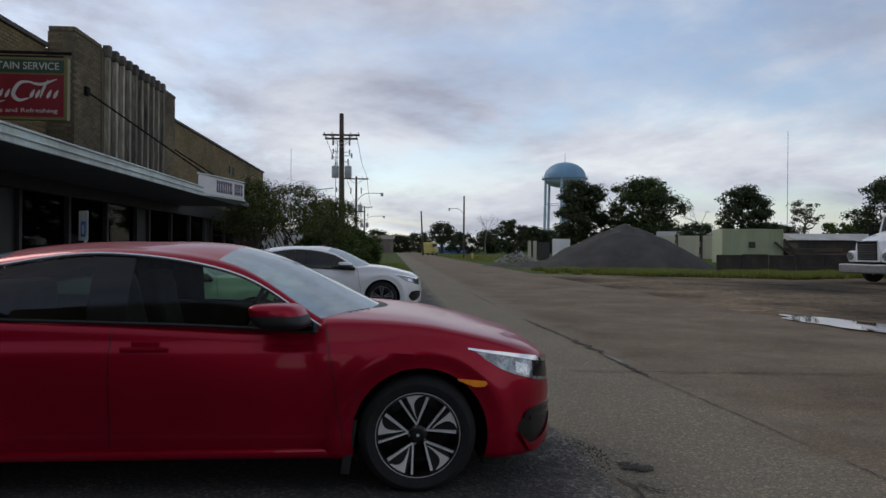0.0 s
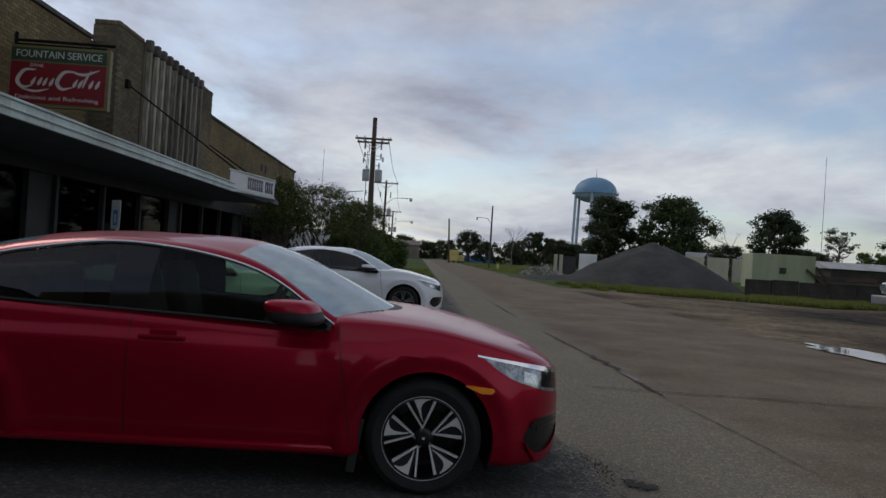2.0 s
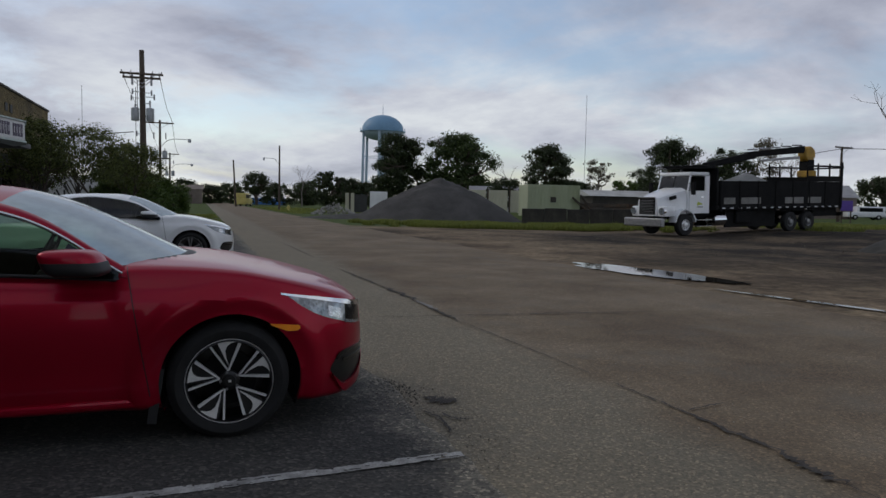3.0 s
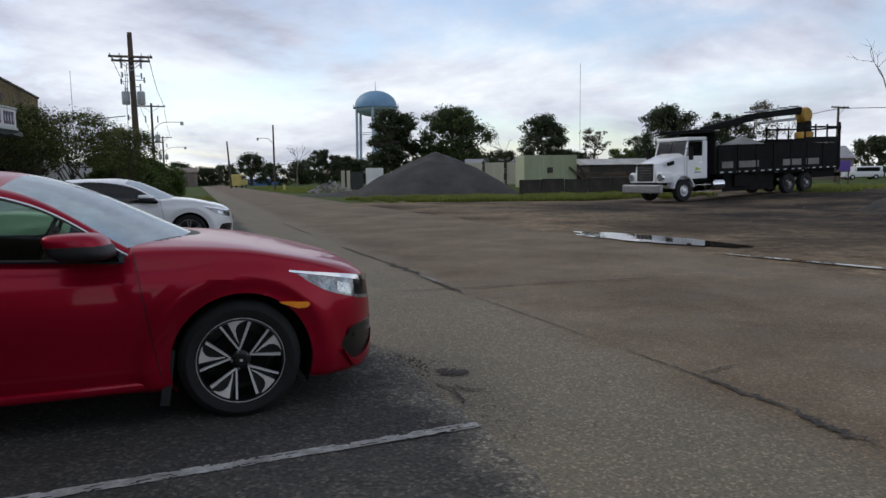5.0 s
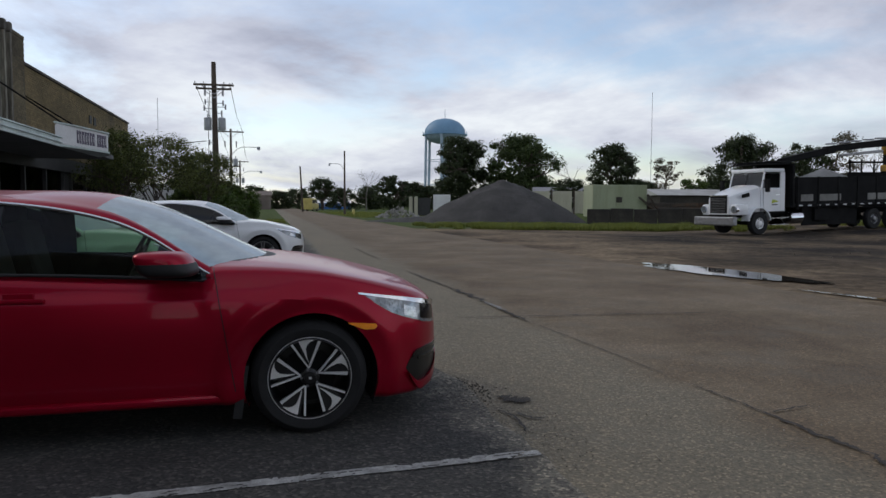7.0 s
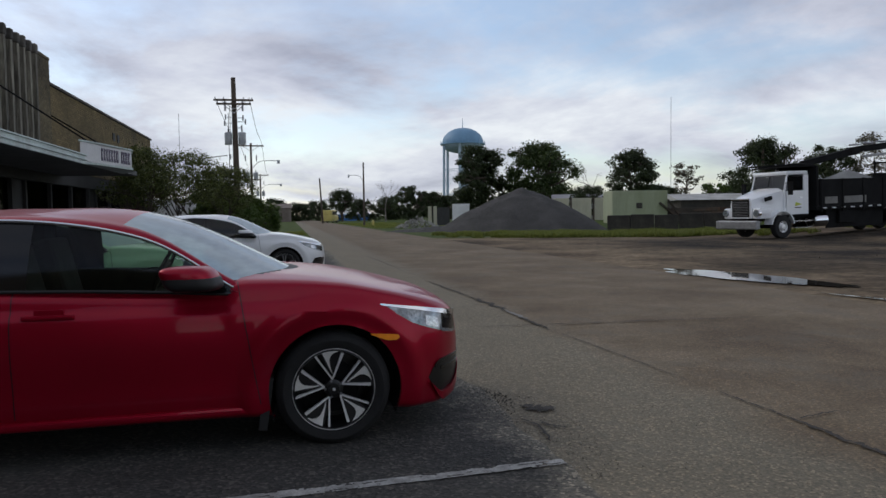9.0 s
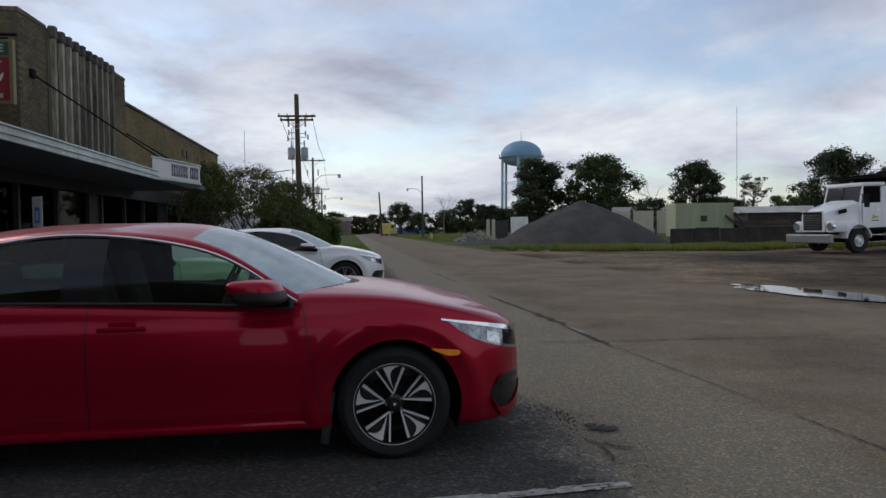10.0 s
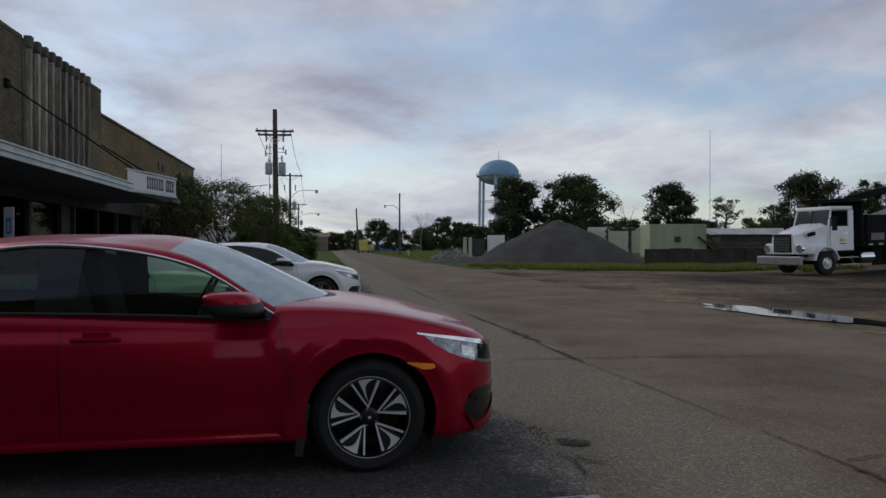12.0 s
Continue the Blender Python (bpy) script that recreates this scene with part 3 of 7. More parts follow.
for k, (pts, wd) in enumerate((([(1.10, 4.46), (1.18, 4.37), (1.28, 4.30)], 0.10), ([(1.13, 4.36), (1.22, 4.34), (1.31, 4.36)], 0.07), ([(1.10, 4.10), (1.14, 3.98), (1.24, 3.92)], 0.022), ([(1.0, 4.2), (1.06, 3.95), (1.02, 3.7)], 0.018))):
    stripe("mud_spot", pts, wd, 0.0128 + 0.0003 * k, M["tar"], "small ragged dark hole in the paving" if k < 2 else "thin dark crack at the asphalt edge", "pothole" if k < 2 else "crack", 8 + k, 0.8)


def worn_line(x0, y0, x1, y1, width, label):
    """A painted line whose coat is chipped: small cells of paint, some gone, more so towards its edges and its end."""
    bm = bmesh.new()
    rl = random.Random(17)
    n, k = int((x1 - x0) / 0.012), 7
    grid = {}
    for i in range(n + 1):
        u = i / n
        for j in range(k + 1):
            v = (j / k - 0.5) * width
            jit = 0.004
            grid[i, j] = (x0 + (x1 - x0) * u + rl.uniform(-jit, jit), y0 + (y1 - y0) * u + v + rl.uniform(-jit, jit) + 0.006 * noise.noise(Vector((i * 0.05, 3, 1))), 0.0145)
    made = {}
    for i in range(n):
        for j in range(k):
            e = abs((j + 0.5) / k - 0.5) * 2
            wear = 0.5 + noise.noise(Vector((i * 0.12, j * 0.6, 5))) * 0.9 + 0.35 * noise.noise(Vector((i * 0.5, j * 1.3, 9)))
            if wear < 0.10 + 0.26 * e ** 3 + 0.25 * max(0, i / n - 0.9) * 8:
                continue
            q = []
            for p in ((i, j), (i + 1, j), (i + 1, j + 1), (i, j + 1)):
                if p not in made:
                    made[p] = bm.verts.new(grid[p])
                q.append(made[p])
            bm.faces.new(q)
    return tagged(link("parking_line", bm, M["paint_line"]), label, "parking line", kind="structure")


worn_line(-4.9, 3.07, 0.975, 3.392, 0.080, "worn chipped white parking line on asphalt")

water = bpy.data.materials.new("puddle_water")
water.use_nodes = True
_b = water.node_tree.nodes["Principled BSDF"]
_b.inputs["Base Color"].default_value = (0.035, 0.03, 0.024, 1)
_b.inputs["Roughness"].default_value = 0.03
_b.inputs["IOR"].default_value = 1.33
_wz = water.node_tree.nodes.new("ShaderNodeTexNoise")
_wz.inputs["Scale"].default_value = 3.0
_wb = water.node_tree.nodes.new("ShaderNodeBump")
_wb.inputs["Strength"].default_value, _wb.inputs["Distance"].default_value = 0.04, 0.01
water.node_tree.links.new(_wz.outputs[0], _wb.inputs["Height"])
water.node_tree.links.new(_wb.outputs[0], _b.inputs["Normal"])
M["water"] = water


def puddle(cx, cy, rx, ry, turn, seed, label="still muddy puddle reflecting the sky beside the road"):
    bm = bmesh.new()
    pts = []
    for i in range(72):
        a = 2 * math.pi * i / 72
        k = 1 + 0.35 * noise.noise(Vector((math.cos(a) * 1.3, math.sin(a) * 1.3, seed))) + 0.15 * noise.noise(Vector((math.cos(a) * 4, math.sin(a) * 4, seed)))
        pts.append(bm.verts.new((rx * k * math.cos(a), ry * k * math.sin(a), 0)))
    bm.faces.new(pts)
    ob = link("puddle", bm, M["water"])
    ob.matrix_world = pose(cx, cy, 0.012, 0, 0, turn)
    return tagged(ob, label, "puddle", "puddles", "structure")


puddle(8.22, 12.2, 0.66, 2.15, 10, 3.0)
puddle(8.05, 7.7, 0.08, 1.6, 14, 8.0, "narrow muddy puddle along the road edge")

# ---- the brick shop building ----
BLD_Y0, BLD_Y1, ROOF_Z = -14.0, 43.3, 5.84
shop = thing("shop_building", pose(0, 0, 0), "long low tan brick shop building with a white canopy", "building")
part("wall", boxbm(WALL_X - 0.35, WALL_X, BLD_Y0, BLD_Y1, 3.05, ROOF_Z), M["mortar"], shop)
part("back_wall", boxbm(WALL_X - 14, WALL_X - 13.7, BLD_Y0, BLD_Y1, 0, ROOF_Z), M["mortar"], shop)
part("end_wall", boxbm(WALL_X - 13.7, WALL_X - 0.36, BLD_Y1 - 0.35, BLD_Y1, 0, ROOF_Z), M["mortar"], shop)
part("end_wall", boxbm(WALL_X - 13.7, WALL_X - 0.36, BLD_Y0, BLD_Y0 + 0.35, 0, ROOF_Z), M["mortar"], shop)
part("roof", boxbm(WALL_X - 13.7, WALL_X - 0.36, BLD_Y0 + 0.36, BLD_Y1 - 0.36, ROOF_Z - 0.6, ROOF_Z - 0.4), M["roof_grey"], shop)
part("coping", boxbm(WALL_X - 0.42, WALL_X + 0.07, BLD_Y0 - 0.03, 16.58, ROOF_Z + 0.002, ROOF_Z + 0.10, bevel=0.015), M["coping"], shop)
part("coping", boxbm(WALL_X - 0.42, WALL_X + 0.07, 24.07, BLD_Y1 + 0.05, ROOF_Z + 0.002, ROOF_Z + 0.10, bevel=0.015), M["coping"], shop)
# projecting pylon with vertical fins
PX, PZ = -7.6, 6.24
part("pylon", boxbm(WALL_X + 0.003, PX, 16.65, 24.0, 3.05, PZ), M["mortar"], shop)
for y0, y1 in ((16.59, 18.14), (22.56, 24.06)):
    part("pylon_cap", boxbm(WALL_X + 0.02, PX + 0.02, y0 + 0.04, y1 - 0.04, PZ + 0.002, PZ + 0.12, bevel=0.03), M["brick_old"], shop, "dark weathered cap of the pylon")
part("pylon_cap", boxbm(WALL_X + 0.02, PX - 0.02, 18.142, 22.558, PZ + 0.002, PZ + 0.09, bevel=0.02), M["coping"], shop)
part("fin_panel", boxbm(PX + 0.003, PX + 0.03, 18.1, 22.6, 3.2, PZ - 0.02), M["brick_old"], shop)
rf = random.Random(31)
for i in range(10):
    y = 18.22 + i * 0.462
    wide = 0.12 + 0.03 * rf.random()
    top = PZ - 0.16 + 0.05 * rf.random()
    fin_ = part("fin", boxbm(PX + 0.031, PX + 0.15, y, y + wide, 3.2, top, bevel=0.015), M["fin"], shop)
    part("fin_head", boxbm(PX - 0.01, PX + 0.17, y - 0.035, y + wide + 0.035, top + 0.002, PZ + 0.13 + 0.05 * rf.random(), bevel=0.035), M["coping"], fin_, "blackened rounded head of the fin")
    if i < 9:
        part("fin_rib", boxbm(PX + 0.031, PX + 0.07, y + 0.26, y + 0.31, 3.2, PZ - 0.2, bevel=0.01), M["brick_old"], fin_)
# canopy; part of the shade beneath is put into the deck's dark grey
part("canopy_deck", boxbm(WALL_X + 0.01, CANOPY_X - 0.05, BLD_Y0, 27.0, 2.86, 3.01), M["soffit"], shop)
part("fascia", boxbm(CANOPY_X - 0.048, CANOPY_X, BLD_Y0, 20.6, 2.79, 3.012, bevel=0.01), M["fascia"], shop)
part("fascia_top", boxbm(CANOPY_X - 0.10, CANOPY_X + 0.035, BLD_Y0, 20.6, 3.014, 3.05, bevel=0.008), M["fascia"], shop)
part("gutter", rodbm((CANOPY_X + 0.02, BLD_Y0, 2.90), (CANOPY_X + 0.02, 20.6, 2.90), 0.018), M["fascia"], shop)


def slab(plan, z0, z1, bevel=0.02):
    """An upright block over a plan given as corners in order."""
    bm = bmesh.new()
    f = bm.faces.new([bm.verts.new((px, py, z0)) for px, py in plan])
    r = bmesh.ops.extrude_face_region(bm, geom=[f])
    bmesh.ops.translate(bm, vec=(0, 0, z1 - z0), verts=[v for v in r["geom"] if isinstance(v, bmesh.types.BMVert)])
    bmesh.ops.recalc_face_normals(bm, faces=bm.faces)
    bmesh.ops.bevel(bm, geom=list(bm.edges), offset=bevel, segments=2, affect="EDGES")
    return bm


# boxed sign whose lettered face is turned up the street
NEAR, FAR = Vector((-5.52, 21.0)), Vector((-5.08, 22.95))
part("sign_box", slab([(-5.76, 20.1), NEAR, FAR, (-5.30, 24.0), (-5.76, 24.8)], 2.86, 3.38), M["white_panel"], shop, "white boxed canopy sign with dark bars of lettering")
part("sign_cap", slab([(-5.78, 20.05), NEAR + Vector((0.03, -0.05)), FAR + Vector((0.04, 0)), (-5.27, 24.05), (-5.78, 24.85)], 3.382, 3.43, 0.01), M["fascia"], shop)
part("sign_sill", slab([(-5.78, 20.05), NEAR + Vector((0.03, -0.05)), FAR + Vector((0.04, 0)), (-5.27, 24.05), (-5.78, 24.85)], 2.80, 2.858, 0.01), M["fascia"], shop)
rng = random.Random(4)
_way = (FAR - NEAR).normalized()
_m = Matrix.Translation((*NEAR, 0)) @ Matrix(((_way.x, _way.y, 0, 0), (_way.y, -_way.x, 0, 0), (0, 0, 1, 0), (0, 0, 0, 1)))
for i in range(12):
    u = 0.12 + i * 0.148
    if i == 7:
        continue
    wide = 0.085 + 0.03 * rng.random()
    part("letter_bar", boxbm(u, u + wide, 0.002, 0.016, 2.95, 3.30, m=_m), M["faded_letter"], shop)
    part("letter_counter", boxbm(u + wide * 0.38, u + wide * 0.62, 0.017, 0.021, 3.04, 3.21, m=_m), M["white_panel"], shop)
for y in (34.3, 35.1):
    part("wall_vent", boxbm(WALL_X + 0.012, WALL_X + 0.05, y, y + 0.42, 4.88, 5.24, bevel=0.01), M["dark_paint_and_shade"], shop)
# canopy tie rods
for a, e in (((PX + 0.03, 17.2, 5.0), (-5.62, 20.8, 3.36)), ((WALL_X + 0.05, 24.4, 4.9), (-5.8, 24.2, 3.42))):
    part("tie_rod", rodbm(a, e, 0.022), M["truck_black"], shop)
    part("rod_anchor", boxbm(a[0] - 0.05, a[0] + 0.06, a[1] - 0.09, a[1] + 0.09, a[2] - 0.1, a[2] + 0.1, bevel=0.02), M["truck_black"], shop)
part("sign_beam", rodbm((-8.15, 13.6, 4.92), (-6.3, 13.6, 4.92), 0.03), M["truck_black"], shop)
part("conduit", rodbm((CANOPY_X - 0.3, BLD_Y0, 3.10), (CANOPY_X - 0.3, 20.0, 3.10), 0.03), M["truck_black"], shop)
part("wall_bracket", boxbm(WALL_X + 0.012, WALL_X + 0.16, 12.1, 12.35, 5.0, 5.3, bevel=0.03), M["truck_black"], shop)
# recessed shop front below the canopy, its shade put into the near-black colour
part("shop_front", boxbm(WALL_X - 0.35, WALL_X - 0.02, BLD_Y0, BLD_Y1, 0.131, 0.75), M["dark_paint_and_shade"], shop)
part("transom", boxbm(WALL_X - 0.35, WALL_X - 0.02, BLD_Y0, BLD_Y1, 2.55, 3.045), M["dark_paint_and_shade"], shop)
part("floor_slab", boxbm(WALL_X - 13.6, WALL_X - 0.36, BLD_Y0 + 0.4, BLD_Y1 - 0.4, 0.0, 0.12), M["concrete"], shop)
part("partition", boxbm(WALL_X - 5.2, WALL_X - 5.0, BLD_Y0 + 0.4, BLD_Y1 - 0.4, 0.121, 5.3), M["dark_paint_and_shade"], shop)
y = BLD_Y0
k = 0
while y < BLD_Y1 - 0.5:
    w = 2.3 if k % 4 != 2 else 1.1
    part("mullion", boxbm(WALL_X - 0.30, WALL_X - 0.10, y, y + 0.12, 0.751, 2.549), M["dark_paint_and_shade"], shop)
    if k % 4 == 2:
        d = part("shop_door", boxbm(WALL_X - 0.26, WALL_X - 0.20, y + 0.125, y + w - 0.005, 0.752, 2.548), M["dark_paint_and_shade"], shop)
    else:
        pane = part("shop_window", boxbm(WALL_X - 0.24, WALL_X - 0.22, y + 0.122, y + w - 0.002, 0.752, 2.548), M["dark_glass"], shop)
    y += w
    k += 1


def wall_sign(y, z0):
    """A red soda sign that stands out from the wall, with a green head band; the brand script is drawn as plain white strokes."""
    w, h = 1.9, 1.16
    t = thing("soda_sign", pose(-6.35, y, z0, 0, 0, 0), "red and green enamel soda fountain sign with white script", "sign")
    part("panel", boxbm(-w, 0, -0.06, 0.06, 0, h, bevel=0.01), M["sign_gold"], t)
    part("red_field", boxbm(-w + 0.06, -0.06, -0.068, 0.068, 0.06, 0.84), M["sign_red"], t)
    part("green_band", boxbm(-w + 0.06, -0.06, -0.068, 0.068, 0.87, h - 0.05), M["sign_green"], t)
    return t, w, h


def words(text, size, mat, parent, loc, name="lettering", width=None):
    cu = bpy.data.curves.new(name, "FONT")
    cu.body, cu.size, cu.extrude, cu.align_x, cu.align_y = text, size, 0.003, "CENTER", "CENTER"
    tmp = bpy.data.objects.new(name, cu)
    scene.collection.objects.link(tmp)
    dg = bpy.context.evaluated_depsgraph_get()
    me = bpy.data.meshes.new_from_object(tmp.evaluated_get(dg))
    bpy.data.objects.remove(tmp)
    bpy.data.curves.remove(cu)
    me.materials.clear()
    me.materials.append(mat)
    ob = new(name, me)
    ob.parent = parent
    ob.matrix_basis = pose(*loc, 90, 0, 0)
    if width:
        xs = [v.co.x for v in me.vertices]
        ob.scale = (width / (max(xs) - min(xs)), 1, 1)
    return ob


sign, SW, SH = wall_sign(13.6, 3.66)
words("FOUNTAIN SERVICE", 0.19, M["sign_white"], sign, (-SW / 2, -0.072, 0.99), width=SW - 0.3)
words("Delicious and Refreshing", 0.11, M["sign_white"], sign, (-SW / 2, -0.072, 0.17), width=SW - 0.35)


def stroke(bm, pts, width, y):
    """A flat brush stroke along a smooth line, thick in the middle and thin at both ends."""
    line = curve_points([(px, 0, pz) for px, pz in pts], 16)
    side = []
    for k, p in enumerate(line):
        a, c = Vector(line[max(k - 1, 0)]), Vector(line[min(k + 1, len(line) - 1)])
        d = (c - a).normalized()
        s = width * (0.25 + 0.75 * math.sin(math.pi * k / (len(line) - 1)))
        side.append([bm.verts.new((p[0] - d.z * e * s, y, p[2] + d.x * e * s)) for e in (-0.5, 0.5)])
    for a, c in zip(side, side[1:]):
        bm.faces.new((a[0], c[0], c[1], a[1]))


bm = bmesh.new()
for k, (dx, s) in enumerate(((-1.72, 1.0), (-0.98, 1.0))):
    stroke(bm, [(dx + 0.36 * s, 0.70), (dx + 0.14, 0.68), (dx + 0.02, 0.48), (dx + 0.12, 0.36), (dx + 0.30, 0.40)], 0.075, -0.0710)
for k, dx in enumerate((-1.44, -1.32, -1.22, -1.10, -0.66, -0.56, -0.36, -0.24)):
    stroke(bm, [(dx, 0.40), (dx + 0.03, 0.46), (dx + 0.08, 0.56)], 0.062, -0.0716)
stroke(bm, [(-0.48, 0.40), (-0.42, 0.58), (-0.34, 0.74)], 0.05, -0.0722)
stroke(bm, [(-1.62, 0.33), (-1.36, 0.29), (-1.10, 0.35)], 0.045, -0.0728)
stroke(bm, [(-0.70, 0.70), (-0.46, 0.66), (-0.18, 0.76)], 0.055, -0.0734)
part("script", bm, M["sign_white"], sign, "white flourished brush strokes")
words("DRINK", 0.085, M["sign_white"], sign, (-1.35, -0.072, 0.78))
part("bracket", rodbm((-SW + 0.1, 0, SH + 0.02), (-0.1, 0, SH + 0.02), 0.03), M["truck_black"], sign)
part("bracket", rodbm((-SW + 0.1, 0, SH), (-SW + 0.1, 0, SH + 0.25), 0.03), M["truck_black"], sign)

# blue and white parking sign on a post at the kerb
bs = thing("parking_sign", pose(-5.05, 11.3, 0.0, 0, 0, -42), "white and blue accessible parking sign on a post", "sign")
part("post", rodbm((0, 0, 0), (0, 0, 1.85), 0.025), M["galvanised"], bs)
part("plate", boxbm(-0.15, 0.15, -0.034, -0.028, 1.42, 1.88, bevel=0.002), M["sign_white"], bs)
part("blue_field", boxbm(-0.075, 0.075, -0.038, -0.0345, 1.48, 1.72), M["sign_blue"], bs)
part("symbol", boxbm(-0.03, 0.03, -0.041, -0.0385, 1.52, 1.66), M["sign_white"], bs)


# ---- cars ----
def wheel(parent, x, y, radius, out, style):
    """A wheel whose outer face looks along out (-1 or 1) in y."""
    tw = 0.20
    m = pose(x, y, radius, 90 if out < 0 else -90, 0, 0)
    rr = radius * 0.730
    bm = bmesh.new()
    lathe(bm, [(rr - 0.012, -tw / 2), (rr + 0.02, -tw / 2), (radius - 0.03, -tw / 2 + 0.005), (radius - 0.008, -tw / 2 + 0.028), (radius, -tw / 2 + 0.05), (radius, tw / 2 - 0.05),
               (radius - 0.008, tw / 2 - 0.028), (radius - 0.03, tw / 2 - 0.005), (rr + 0.045, tw / 2 + 0.006), (rr + 0.012, tw / 2), (rr - 0.006, tw / 2 - 0.012), (rr - 0.012, -tw / 2)], 56)
    bmesh.ops.transform(bm, matrix=m, verts=bm.verts)
    wh = part("wheel", bm, M["rubber"], parent, smooth=True, angle=50)
    bm = bmesh.new()
    lathe(bm, [(rr - 0.004, tw / 2 - 0.012), (rr - 0.016, tw / 2 - 0.006), (rr - 0.022, tw / 2 - 0.02), (rr - 0.04, -tw / 2 + 0.02), (0.02, -tw / 2 + 0.03), (0.001, -tw / 2 + 0.03)], 48)
    bmesh.ops.transform(bm, matrix=m, verts=bm.verts)
    part("rim", bm, M["alloy_dark"], wh, smooth=True)
    bm = bmesh.new()
    lathe(bm, [(rr - 0.003, tw / 2 - 0.011), (rr - 0.006, tw / 2 - 0.006), (rr - 0.009, tw / 2 - 0.011)], 48)
    bmesh.ops.transform(bm, matrix=m, verts=bm.verts)
    part("rim_lip", bm, M["alloy_satin"], wh, smooth=True)
    bm = bmesh.new()
    lathe(bm, [(0.001, -0.01), (0.15, -0.01), (0.15, 0.0), (0.001, 0.0)], 32)
    bmesh.ops.transform(bm, matrix=m, verts=bm.verts)
    part("brake_disc", bm, M["truck_black"], wh)
    def plate(outline, a, dip):
        """A raised flat piece of the wheel face; outline in (share of the rim's radius, degrees clockwise from the top)."""
        bm = bmesh.new()
        top = []
        for q, t in outline:
            t = radians(t) + a
            top.append(bm.verts.new((rr * q * math.sin(t), rr * q * math.cos(t), tw / 2 - 0.034 + 0.022 * q - dip)))
        f = bm.faces.new(top)
        r = bmesh.ops.extrude_face_region(bm, geom=[f])
        bmesh.ops.translate(bm, vec=(0, 0, -0.022), verts=[v for v in r["geom"] if isinstance(v, bmesh.types.BMVert)])
        bmesh.ops.recalc_face_normals(bm, faces=bm.faces)
        bmesh.ops.transform(bm, matrix=m, verts=bm.verts)
        return bm

    def bar(q0, t0, h0, q1, t1, h1):
        """Outline of a straight bar between two polar points with half widths at its ends."""
        p0, p1 = (Vector((q * math.sin(radians(t)), q * math.cos(radians(t)))) for q, t in ((q0, t0), (q1, t1)))
        nrm = Vector((p1.y - p0.y, p0.x - p1.x)).normalized()
        return [(p.length, math.degrees(math.atan2(p.x, p.y))) for p in (p0 + nrm * h0, p1 + nrm * h1, p1 - nrm * h1, p0 - nrm * h0)]

    for k in range(5):
        a = 2 * math.pi * k / 5
        if style == "five":
            part("spoke", plate(bar(0.2, -10, 0.04, 0.96, -9, 0.06), a, 0), M["steel"], wh, "machined alloy spoke")
            part("spoke", plate(bar(0.2, 10, 0.04, 0.96, 9, 0.06), a, 0), M["steel"], wh, "machined alloy spoke")
            continue
        sp = part("spoke", plate(bar(0.22, -7, 0.018, 0.955, -28, 0.026), a, 0), M["alloy"], wh, "machined alloy spoke")
        part("spoke", plate(bar(0.22, -7, 0.018, 0.89, 14.5, 0.036), a, 0.001), M["alloy"], wh, "machined alloy spoke")
        part("spoke_wedge", plate([(0.36, -4.5), (0.50, -11.0), (0.70, -14.5), (0.955, -17.5), (0.965, -12), (0.968, -4), (0.968, 5), (0.968, 14), (0.92, 9), (0.87, 1), (0.80, -4.5), (0.70, -8.0), (0.50, -7.5), (0.36, -3.0)], a, 0.0005), M["alloy_satin"], wh)
        part("pocket", plate(bar(0.25, -7, 0.04, 0.93, -3, 0.30), a, 0.016), M["alloy_dark"], sp)
    bm = bmesh.new()
    lathe(bm, [(0.054, tw / 2 - 0.05), (0.052, tw / 2 - 0.026), (0.034, tw / 2 - 0.020), (0.032, tw / 2 - 0.012), (0.001, tw / 2 - 0.011)], 24)
    bmesh.ops.transform(bm, matrix=m, verts=bm.verts)
    part("hub_cap", bm, M["alloy_dark"], wh, smooth=True)
    part("badge", boxbm(-0.008, 0.008, -0.007, 0.007, tw / 2 - 0.0105, tw / 2 - 0.008, m=m), M["alloy"], wh)
    for i in range(5):
        a = 2 * math.pi * (i + 0.5) / 5
        part("lug_nut", rodbm(m @ Vector((0.048 * math.cos(a), 0.048 * math.sin(a), tw / 2 - 0.03)), m @ Vector((0.048 * math.cos(a), 0.048 * math.sin(a), tw / 2 - 0.016)), 0.008, seg=6), M["steel"], wh)
    return wh


def shell(bm, c, r, lo, hi, power=0.55):
    """Part of a rounded box between two heights (-1 to 1 of its half height), a little swept back."""
    rows = []
    def sp(v):
        return math.copysign(abs(v) ** power, v)
    for j in range(13):
        h = lo + (hi - lo) * j / 12
        k = (1 - min(abs(h), 0.9999) ** (2 / power)) ** (power / 2) if abs(h) < 1 else 0.02
        row = []
        for i in range(28):
            a = 2 * math.pi * i / 28
            x = c[0] + r[0] * k * sp(math.cos(a)) - 0.25 * (abs(c[1] + r[1] * k * sp(math.sin(a))) - abs(c[1])) + 0.03 * (1 - h)
            row.append(bm.verts.new((x, c[1] + r[1] * k * sp(math.sin(a)), c[2] + r[2] * h)))
        rows.append(row)
    for p, q in zip(rows, rows[1:]):
        for i in range(28):
            bm.faces.new((p[i], p[(i + 1) % 28], q[(i + 1) % 28], q[i]))
    bm.faces.new(rows[-1])
    bm.faces.new(rows[0][::-1])


